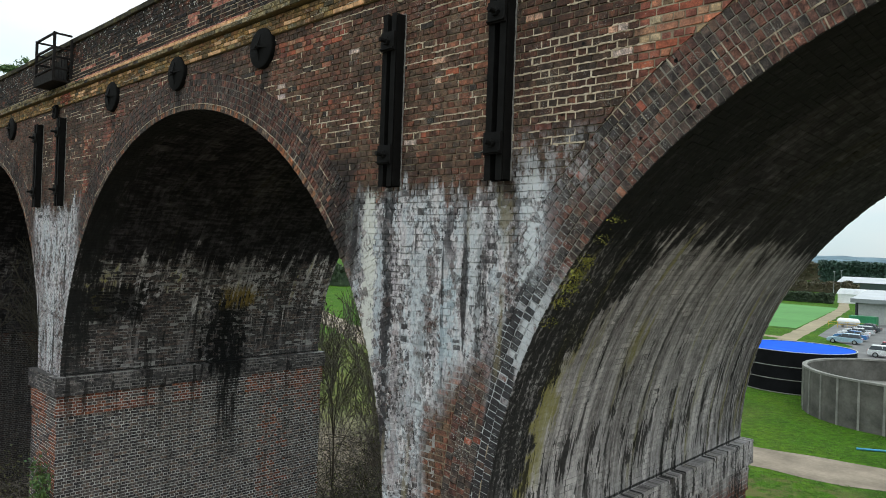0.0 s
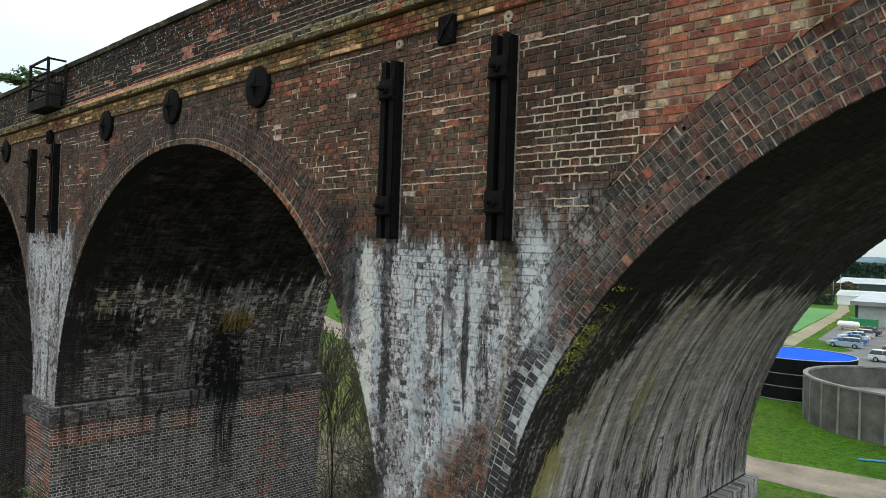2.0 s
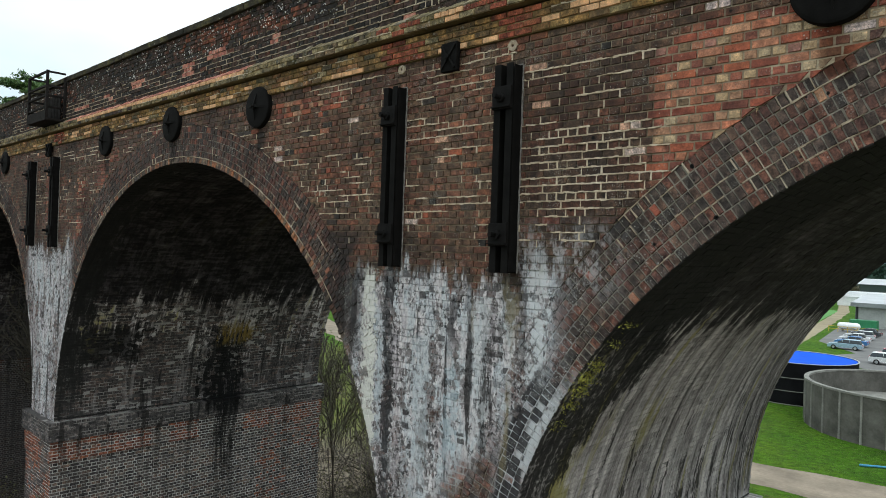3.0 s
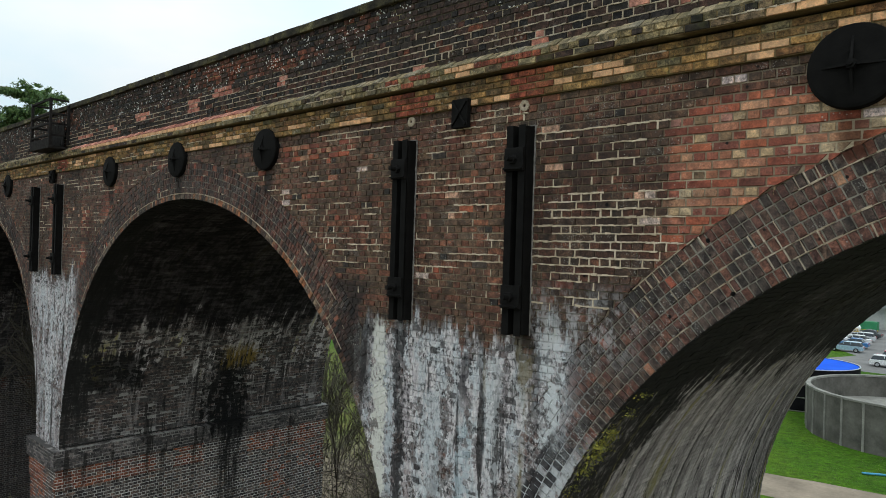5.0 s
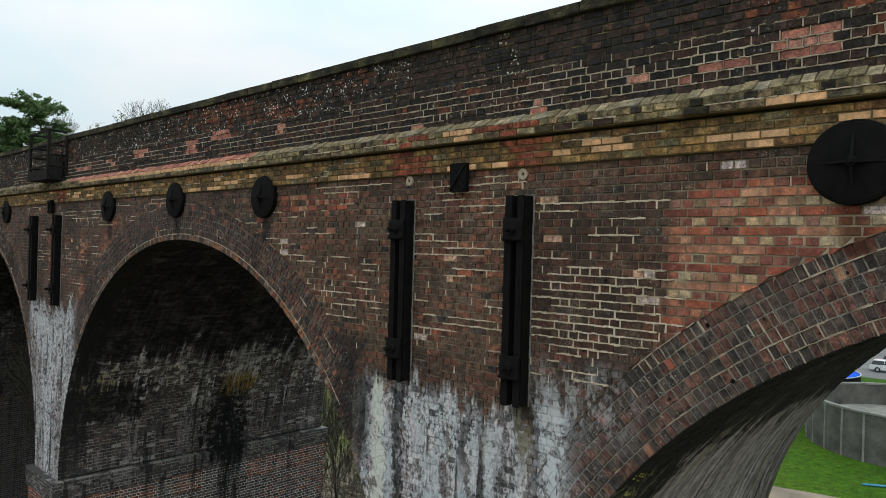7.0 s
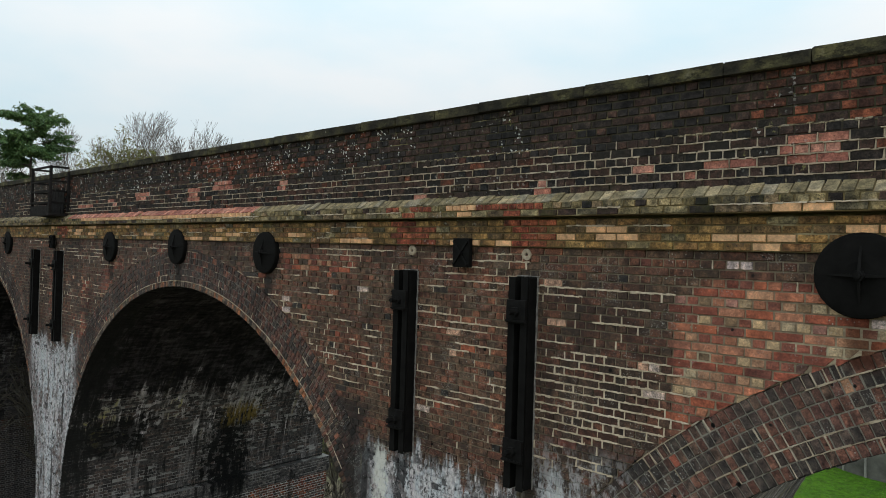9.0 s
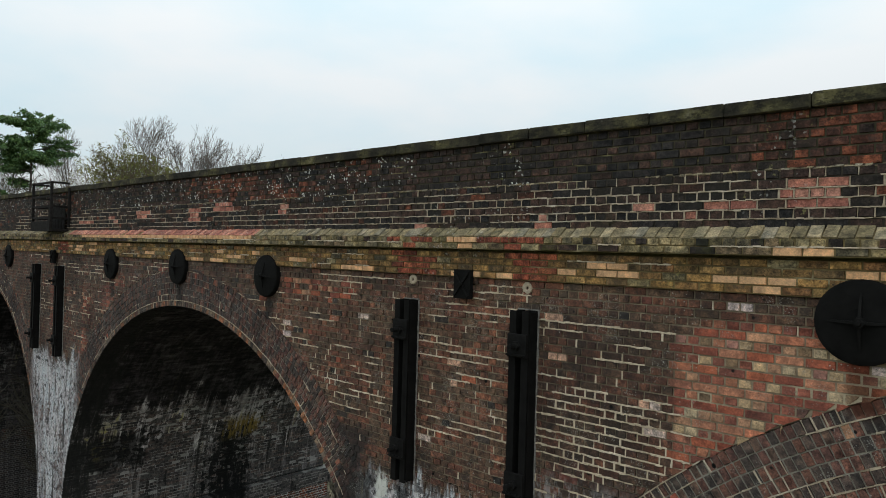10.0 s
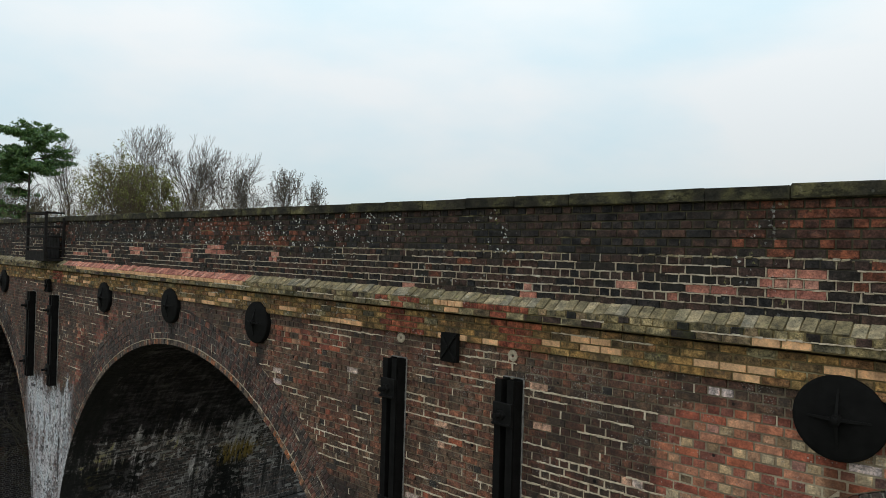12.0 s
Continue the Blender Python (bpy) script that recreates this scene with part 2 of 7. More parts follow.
col = n.mix(n.m("MULTIPLY", n.m("MULTIPLY", in_ring, mortar), n.step(blot2, 0.36, 0.46, 0.2, 0.95)), col, (0.50, 0.51, 0.52))
ring_soot = n.m("MULTIPLY", n.box(n.m("ADD", X, wob), Z, -2.1, -1.38, 6.7, 8.15, 0.12), n.step(blot, 0.38, 0.5, 0.5, 1.0))
col = n.mix(n.m("MULTIPLY", ring_soot, 0.85), col, (0.022, 0.020, 0.020))
ochre = n.m("MULTIPLY", n.step(n.noise(n.vec(n.m("MULTIPLY", X, 3.4), 21.0, n.m("MULTIPLY", Z, 0.4)), 1.0, 4.0), 0.60, 0.70), lime)
col = n.mix(n.m("MULTIPLY", ochre, 0.6), col, n.mix(blot, (0.34, 0.30, 0.20), (0.16, 0.11, 0.035)))
halo = n.m("MULTIPLY", n.m("MULTIPLY", n.step(Z, 8.3, 7.6), n.step(blot, 0.45, 0.6)), n.m("SUBTRACT", 1.0, below))
col = n.mix(n.m("MULTIPLY", n.m("MULTIPLY", halo, side), 0.8), col, (0.03, 0.026, 0.025))
grime = n.step(n.noise(n.vec(X, Y, n.m("MULTIPLY", Z, 0.8)), 0.9, 7.0, 0.65), 0.44, 0.66)
grime2 = n.step(n.noise(P, 5.0, 5.0, 0.65), 0.5, 0.68)
grime = n.m("MAXIMUM", n.m("MULTIPLY", grime, 0.68), n.m("MULTIPLY", grime2, 0.62))
grime = n.m("MAXIMUM", grime, n.m("MULTIPLY", n.box(n.m("ADD", X, n.m("MULTIPLY", n.m("SUBTRACT", blot, 0.5), 0.8)), Z, 1.0, 2.36, 8.0, 9.9, 0.25), n.step(blot, 0.3, 0.6, 0.2, 0.75)))
grime = n.m("MULTIPLY", grime, n.step(n.box(X, Z, 2.42, 6.0, 8.0, 9.85, 0.05), 0.0, 1.0, 1.0, 0.25))
grime = n.m("MULTIPLY", grime, n.step(mortar, 0.0, 1.0, 1.0, 0.6))
grime = n.m("MULTIPLY", grime, n.m("SUBTRACT", 1.0, n.m("MULTIPLY", bare, 0.8)))
far_soot = n.m("MULTIPLY", n.step(X, -2.0, -6.0), n.step(blot, 0.35, 0.6, 0.15, 0.5))
col = n.mix(n.m("MULTIPLY", far_soot, n.m("SUBTRACT", 1.0, lime)), col, (0.070, 0.060, 0.056))
col = n.mix(n.m("MULTIPLY", grime, n.m("SUBTRACT", 1.0, lime)), col, (0.022, 0.019, 0.018))
haze = n.m("MULTIPLY", n.box(n.m("ADD", X, wob), n.m("ADD", Z, wob), 1.0, 2.1, 7.6, 8.15, 0.22), n.step(n.m("ADD", n.m("MULTIPLY", fine, 0.5), n.m("MULTIPLY", blot2, 0.5)), 0.47, 0.56, 0.0, 0.6))
col = n.mix(haze, col, (0.42, 0.40, 0.40))
specks, scol = n.cells(P, 24.0)
speck = n.m("MULTIPLY", n.step(specks, 0.17, 0.10), n.step(n.noise(P, 1.1, 4.0), 0.52, 0.60))
col = n.mix(n.m("MULTIPLY", speck, 0.8), col, (0.46, 0.45, 0.41))
grit, _ = n.cells(P, 62.0)
grit = n.m("MULTIPLY", n.step(grit, 0.34, 0.26), n.step(n.noise(P, 2.6, 5.0, 0.65), 0.53, 0.60))
col = n.mix(n.m("MULTIPLY", grit, 0.5), col, (0.34, 0.33, 0.30))
on_ring = n.m("MULTIPLY", n.m("MULTIPLY", n.step(rad, 6.22, 6.18), n.step(X, 3.0, 1.6)), n.step(n.noise(P, 1.7, 5.0, 0.65), 0.46, 0.58))
salt, _ = n.cells(P, 40.0)
salt2, _ = n.cells(P, 15.0)
salt = n.m("MAXIMUM", n.step(salt, 0.25, 0.18), n.step(salt2, 0.12, 0.08))
col = n.mix(n.m("MULTIPLY", n.m("MULTIPLY", salt, on_ring), 0.85), col, (0.55, 0.55, 0.54))
pocks, _ = n.cells(n.vec(X, 7.0, Z), 6.5)
col = n.mix(n.m("MULTIPLY", n.m("MULTIPLY", n.step(n.m("ADD", pocks, n.m("MULTIPLY", fine, 0.06)), 0.125, 0.095), n.step(n.noise(n.vec(X, 5.0, Z), 1.6, 3.0), 0.48, 0.54)), n.step(Z, 7.4, 7.8)), col, (0.008, 0.008, 0.008))
holes, _ = n.cells(n.vec(X, 0.0, Z), 3.2)
col = n.mix(n.m("MULTIPLY", n.step(holes, 0.075, 0.055), n.step(Z, 7.4, 7.8)), col, (0.006, 0.006, 0.006))
for rx, rz in ((3.78, 9.62), (-3.80, 9.63), (-6.58, 9.66), (-9.5, 9.63)):
    drip = n.m("MULTIPLY", n.box(n.m("ADD", X, n.m("MULTIPLY", n.m("SUBTRACT", fine, 0.5), 0.12)), Z, rx - 0.10, rx + 0.12, rz - 0.34, rz, 0.07), 0.8)
    col = n.mix(drip, col, (0.05, 0.016, 0.008) if rx > 0 else (0.022, 0.02, 0.019))
n.put(c_out, col)

# Soot, lime and algae on the undersides of the arches and on the pier sides, with some painted shade
soffit_dirt_shade, n, c_in, cover, c_out = group("soffit_dirt_shade")
P, X, Y, Z = n.pos()
far_bay = n.step(X, -5.0, -7.0)
near_bay = n.m("SUBTRACT", 1.0, far_bay)
# arc: the way up the curve of the arch from its springing
arc = n.m("MULTIPLY", n.m("ARCTAN2", n.m("SUBTRACT", Z, 3.70), n.m("SUBTRACT", n.step(far_bay, 0.0, 1.0, 6.36, -6.44), X)), 5.56)
run = n.noise(n.vec(4.0, n.m("MULTIPLY", Y, 6.2), n.m("MULTIPLY", arc, 0.42)), 1.0, 7.0, 0.68)
run2 = n.noise(n.vec(5.0, n.m("MULTIPLY", Y, 1.8), n.m("MULTIPLY", arc, 0.3)), 1.0, 5.0, 0.6)
tall = n.m("ADD", n.m("MULTIPLY", n.m("MULTIPLY", far_bay, Z), 2.6), n.m("MULTIPLY", n.m("MULTIPLY", near_bay, arc), 1.3))
rough_n = n.noise(n.vec(n.m("MULTIPLY", X, far_bay), n.m("MULTIPLY", Y, n.m("MULTIPLY", n.step(far_bay, 0.0, 1.0, 21.0, 10.0), n.step(Z, 3.70, 3.73, 0.3, 1.0))), tall), 1.0, 7.0, 0.72)
jag = n.noise(n.vec(8.0, n.m("MULTIPLY", Y, 8.0), n.m("MULTIPLY", arc, 1.0)), 1.0, 7.0, 0.70)
stone = n.noise(n.vec(4.0, n.m("MULTIPLY", Y, 3.0), n.m("MULTIPLY", arc, 1.6)), 1.0, 7.0, 0.72)
_, chip = n.cells(n.vec(X, n.m("MULTIPLY", Y, 8.0), n.m("MULTIPLY", Z, 13.3)), 1.0)
chip = n.m("MULTIPLY", chip, 1.0)
course = n.noise(n.vec(12.0, n.m("MULTIPLY", Y, 2.2), n.m("MULTIPLY", Z, 13.3)), 1.0, 4.0, 0.6)
mortar = n.step(cover, 1.2, 1.3)
blot = n.noise(P, 1.7, 7.0, 0.68)
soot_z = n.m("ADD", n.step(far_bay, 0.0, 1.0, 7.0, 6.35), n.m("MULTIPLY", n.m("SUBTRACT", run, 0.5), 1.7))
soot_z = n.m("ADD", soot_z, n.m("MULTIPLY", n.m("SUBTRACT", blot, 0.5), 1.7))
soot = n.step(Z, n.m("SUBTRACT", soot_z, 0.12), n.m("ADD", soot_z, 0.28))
fy = n.m("ADD", Y, n.m("ADD", n.m("MULTIPLY", n.m("SUBTRACT", blot, 0.5), 1.5), n.m("MULTIPLY", n.m("SUBTRACT", rough_n, 0.5), 0.9)))
deep_in = n.m("MULTIPLY", n.step(Z, 4.9, 7.0, 0.46, 1.45), near_bay)
deep_in = n.m("ADD", n.m("ADD", deep_in, n.m("MULTIPLY", far_bay, 0.5)), n.m("MULTIPLY", n.m("SUBTRACT", n.noise(n.vec(2.0, n.m("MULTIPLY", Y, 3.5), n.m("MULTIPLY", Z, 2.2)), 1.0, 6.0, 0.7), 0.5), 0.7))
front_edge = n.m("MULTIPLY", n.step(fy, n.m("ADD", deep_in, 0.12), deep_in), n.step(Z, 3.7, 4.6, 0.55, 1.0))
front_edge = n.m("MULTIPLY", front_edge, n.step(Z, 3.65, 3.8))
# coat of lime: thick in the near bay, torn and blotchy in the far ones
coat_n = n.m("ADD", n.m("MULTIPLY", run, 0.4), n.m("ADD", n.m("MULTIPLY", rough_n, 0.3), n.m("MULTIPLY", run2, 0.3)))
coat = n.m("MULTIPLY", near_bay, n.step(coat_n, 0.36, 0.47, 0.5, 1.0))
torn = n.m("MULTIPLY", n.step(n.m("ADD", n.m("MULTIPLY", coat_n, 0.7), n.m("ADD", n.m("MULTIPLY", chip, 0.14), n.m("MULTIPLY", course, 0.16))), 0.497, 0.517), n.step(n.m("ADD", Z, n.m("MULTIPLY", n.m("SUBTRACT", jag, 0.5), 3.0)), 4.9, 5.15))
torn = n.m("MULTIPLY", torn, n.step(n.noise(n.vec(27.0, n.m("MULTIPLY", Y, 1.5), n.m("MULTIPLY", Z, 1.2)), 1.0, 5.0, 0.6), 0.42, 0.54, 0.12, 1.15))
low_wash = n.m("MULTIPLY", n.step(coat_n, 0.50, 0.55), n.step(Z, 3.4, 3.9))
coat = n.m("ADD", coat, n.m("MULTIPLY", far_bay, n.m("ADD", n.m("MULTIPLY", torn, 0.72), n.m("MULTIPLY", low_wash, 0.22))))
coat = n.m("MULTIPLY", n.m("MINIMUM", coat, 1.0), n.step(Z, 2.75, 3.35))
pit = n.noise(n.vec(X, n.m("MULTIPLY", Y, 24.0), n.m("MULTIPLY", Z, 20.0)), 1.0, 6.0, 0.74)
per_brick = n.m("MULTIPLY", n.m("SUBTRACT", n.rnd(), 0.5), 0.035)
mixed = n.m("ADD", n.m("ADD", n.m("MULTIPLY", blot, 0.32), per_brick), n.m("ADD", n.m("MULTIPLY", rough_n, 0.26), n.m("MULTIPLY", pit, 0.22)))
mixed = n.m("ADD", mixed, n.m("ADD", n.m("MULTIPLY", jag, 0.10), n.m("MULTIPLY", chip, 0.10)))
near_mix = n.m("ADD", n.m("ADD", n.m("MULTIPLY", run, 0.30), n.m("MULTIPLY", rough_n, 0.18)), n.m("ADD", n.m("MULTIPLY", stone, 0.26), n.m("MULTIPLY", pit, 0.26)))
near_mix = n.m("ADD", n.m("ADD", near_mix, per_brick), n.step(Z, 6.4, 4.2, 0.0, 0.022))
mixed = n.m("ADD", n.m("MULTIPLY", mixed, far_bay), n.m("MULTIPLY", near_mix, near_bay))
grey = n.ramp(mixed, [(0.38, (0.070, 0.065, 0.067)), (0.44, (0.275, 0.246, 0.246)), (0.50, (0.485, 0.44, 0.436)), (0.57, (0.75, 0.69, 0.675))])
grey = n.mix(n.step(run, 0.35, 0.65, 0.8, 0.0), grey, n.mix(1.0, grey, (0.55, 0.54, 0.52), "MULTIPLY"))
col = n.mix(n.m("MULTIPLY", coat, n.step(cover, 0.0, 1.0, 0.0, 1.0)), c_in, grey)
open_joint = n.m("MULTIPLY", n.m("MULTIPLY", mortar, coat), n.step(n.m("ADD", n.m("MULTIPLY", stone, 0.5), n.m("MULTIPLY", pit, 0.5)), 0.46, 0.60, 0.04, 0.7))
col = n.mix(open_joint, col, (0.040, 0.038, 0.036))
yellow = n.m("MULTIPLY", n.step(n.noise(n.vec(2.0, n.m("MULTIPLY", Y, 2.5), n.m("MULTIPLY", Z, 0.3)), 1.0, 4.0), 0.55, 0.66), n.step(Z, 3.4, 4.4))
band = n.m("MULTIPLY", n.m("MULTIPLY", n.step(fy, 0.50, 0.62), n.step(fy, 1.05, 0.75)), n.m("MULTIPLY", n.step(Z, 6.4, 5.9), n.step(Z, 3.6, 4.3)))
yellow = n.m("MAXIMUM", yellow, n.m("MULTIPLY", band, n.step(rough_n, 0.34, 0.5, 0.4, 1.0)))
yellow = n.m("MULTIPLY", yellow, n.m("ADD", near_bay, n.m("MULTIPLY", far_bay, torn)))
col = n.mix(n.m("MULTIPLY", yellow, 0.85), col, n.mix(rough_n, (0.17, 0.14, 0.02), (0.46, 0.41, 0.12)))
wet_n = n.m("ADD", n.m("MULTIPLY", n.noise(n.vec(31.0, n.m("MULTIPLY", Y, 3.2), n.m("MULTIPLY", Z, 0.24)), 1.0, 6.0, 0.66), 0.75), n.m("MULTIPLY", rough_n, 0.25))
wet = n.m("MULTIPLY", n.step(wet_n, 0.552, 0.570), n.step(Z, 7.2, 5.2, 0.45, 1.0))
wet = n.m("MULTIPLY", wet, n.step(Z, 2.6, 3.4, 0.45, 1.0))
col = n.mix(n.m("MULTIPLY", wet, 0.82), col, (0.016, 0.015, 0.014))
drip_n = n.m("ADD", n.m("MULTIPLY", n.noise(n.vec(9.0, n.m("MULTIPLY", Y, 15.0), n.m("MULTIPLY", arc, 1.7)), 1.0, 6.0, 0.7), 0.55), n.m("MULTIPLY", n.noise(n.vec(6.0, n.m("MULTIPLY", Y, 3.2), n.m("MULTIPLY", arc, 0.9)), 1.0, 5.0, 0.6), 0.45))
drip = n.m("MULTIPLY", n.step(n.m("SUBTRACT", drip_n, n.step(Z, 4.4, 7.2, 0.0, 0.07)), 0.528, 0.552), near_bay)
col = n.mix(n.m("MULTIPLY", drip, 0.88), col, (0.016, 0.015, 0.014))
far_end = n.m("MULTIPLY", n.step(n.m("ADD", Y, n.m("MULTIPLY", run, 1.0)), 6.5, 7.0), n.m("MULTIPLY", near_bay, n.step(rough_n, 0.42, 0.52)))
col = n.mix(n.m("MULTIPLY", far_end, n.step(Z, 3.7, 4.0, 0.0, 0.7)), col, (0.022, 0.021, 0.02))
dy = n.m("ADD", n.m("ADD", Y, n.m("MULTIPLY", blot, 0.9)), n.m("ADD", n.m("MULTIPLY", jag, 1.2), n.m("MULTIPLY", chip, 0.45)))
dy = n.m("ADD", dy, 0.175)
damp = n.m("MULTIPLY", far_bay, n.m("MULTIPLY", n.step(dy, 4.95, 5.15), n.step(dy, 6.35, 6.1)))
damp = n.m("MULTIPLY", damp, n.m("MULTIPLY", n.step(n.m("ADD", Z, n.m("MULTIPLY", jag, 3.0)), 7.3, 7.1), n.step(n.m("ADD", Z, n.m("MULTIPLY", jag, 2.4)), 4.3, 4.9)))
strand = n.noise(n.vec(19.0, n.m("MULTIPLY", Y, 14.0), n.m("MULTIPLY", Z, 1.3)), 1.0, 5.0, 0.66)
damp = n.m("MULTIPLY", damp, n.step(n.m("ADD", n.m("MULTIPLY", strand, 0.6), n.m("MULTIPLY", chip, 0.4)), 0.40, 0.43, 0.35, 1.0))
damp2 = n.m("MULTIPLY", far_bay, n.m("MULTIPLY", n.step(dy, 3.5, 3.1), n.step(n.m("ABSOLUTE", n.m("SUBTRACT", n.m("ADD", Z, n.m("MULTIPLY", run, 1.4)), 6.15)), 0.55, 0.35)))
col = n.mix(n.m("MULTIPLY", n.m("MAXIMUM", damp, n.m("MULTIPLY", damp2, 0.9)), 0.95), col, (0.006, 0.006, 0.006))
tail = n.m("MULTIPLY", n.m("MULTIPLY", far_bay, n.step(n.m("ABSOLUTE", n.m("SUBTRACT", n.m("ADD", Y, n.m("MULTIPLY", n.m("SUBTRACT", jag, 0.5), 0.5)), 4.25)), 0.42, 0.22)), n.m("MULTIPLY", n.step(Z, 0.2, 2.6), n.step(Z, 4.4, 3.9)))
col = n.mix(n.m("MULTIPLY", tail, n.step(strand, 0.44, 0.52, 0.1, 0.85)), col, (0.010, 0.010, 0.010))
rust = n.m("MULTIPLY", far_bay, n.m("MULTIPLY", n.m("MULTIPLY", n.step(dy, 5.2, 5.5), n.step(dy, 6.5, 6.2)), n.m("MULTIPLY", n.step(Z, 5.1, 5.35), n.step(Z, 5.95, 5.6))))
col = n.mix(n.m("MULTIPLY", n.m("MULTIPLY", rust, n.step(rough_n, 0.42, 0.55)), 0.8), col, (0.22, 0.15, 0.035))
soot_shade_col = n.ramp(n.m("ADD", n.m("MULTIPLY", per_brick, 2.4), n.m("ADD", n.m("ADD", n.m("MULTIPLY", course, 0.3), n.m("MULTIPLY", rough_n, 0.3)), n.m("MULTIPLY", blot, 0.4))), [(0.38, (0.0045, 0.0040, 0.0044)), (0.50, (0.013, 0.0115, 0.0125)), (0.58, (0.044, 0.039, 0.041)), (0.68, (0.10, 0.090, 0.093))])
# shadow line along the top edge of the impost, put into the colour
ledge_shade = n.m("MULTIPLY", n.step(n.m("ABSOLUTE", n.m("SUBTRACT", Z, 3.752)), 0.024, 0.012), n.step(rough_n, 0.36, 0.5, 0.35, 0.95))
col = n.mix(ledge_shade, col, (0.012, 0.012, 0.011))
col = n.mix(n.m("MULTIPLY", soot, n.step(far_bay, 0.0, 1.0, 0.94, 0.95)), col, soot_shade_col)
# farther bays: the dimness inside the arches is painted over all their brickwork
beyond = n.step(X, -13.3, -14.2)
col = n.mix(n.m("MULTIPLY", beyond, 0.72), col, soot_shade_col)
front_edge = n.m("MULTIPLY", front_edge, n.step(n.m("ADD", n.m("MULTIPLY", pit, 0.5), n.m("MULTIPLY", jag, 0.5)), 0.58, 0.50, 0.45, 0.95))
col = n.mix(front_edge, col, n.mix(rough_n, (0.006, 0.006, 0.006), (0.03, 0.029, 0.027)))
n.put(c_out, col)

# Soot, lichen and moss on ledges, frieze and parapet
ledge_dirt, n, c_in, cover, c_out = group("ledge_dirt")
P, X, Y, Z = n.pos()
blot = n.noise(n.vec(X, Y, n.m("MULTIPLY", Z, 2.0)), 1.3, 7.0, 0.68)
fine = n.noise(P, 16.0, 6.0, 0.7)
sooty = n.step(n.m("ADD", n.m("MULTIPLY", blot, 0.7), n.m("MULTIPLY", fine, 0.3)), 0.47, 0.62)
col = n.mix(n.m("MULTIPLY", n.m("MULTIPLY", sooty, 0.7), cover), c_in, (0.022, 0.020, 0.016))
mossy = n.m("MULTIPLY", n.step(n.noise(P, 2.1, 6.0, 0.7), 0.54, 0.68), n.step(Z, 10.9, 10.4))
col = n.mix(n.m("MULTIPLY", n.m("MULTIPLY", mossy, 0.38), cover), col, (0.075, 0.080, 0.018))
yel = n.m("MULTIPLY", n.step(n.noise(P, 9.0, 5.0, 0.7), 0.62, 0.70), n.step(n.noise(P, 0.8), 0.48, 0.6))
col = n.mix(n.m("MULTIPLY", yel, 0.6), col, (0.26, 0.24, 0.09))
bent = n.m("MULTIPLY", n.m("SUBTRACT", n.noise(P, 30.0, 3.0), 0.5), 0.05)
d1, c1 = n.cells(n.vec(n.m("ADD", X, bent), n.m("MULTIPLY", Y, 0.3), n.m("ADD", Z, bent)), 12.0)
d2, c2 = n.cells(n.vec(n.m("ADD", X, bent), n.m("MULTIPLY", Y, 0.3), n.m("SUBTRACT", Z, bent)), 22.0)
where = n.step(n.m("ADD", n.noise(P, 0.8, 4.0, 0.6), n.step(X, 2.4, -4.0, -0.10, 0.17)), 0.47, 0.58)
where = n.m("MULTIPLY", where, n.step(Z, 10.9, 11.15, 0.25, 1.0))
size = n.step(n.noise(P, 4.0, 2.0), 0.42, 0.72, 0.0, 0.24)
size2 = n.step(n.noise(P, 6.0, 2.0), 0.40, 0.62, 0.0, 0.27)
lich = n.m("MAXIMUM", n.step(n.m("ADD", d1, n.m("MULTIPLY", fine, 0.12)), n.m("ADD", size, 0.06), size), n.m("MULTIPLY", n.step(d2, n.m("ADD", size2, 0.03), size2), 0.9))
col = n.mix(n.m("MULTIPLY", n.m("MULTIPLY", lich, where), 0.95), col, n.mix(fine, (0.45, 0.44, 0.40), (0.78, 0.77, 0.73)))
n.put(c_out, col)


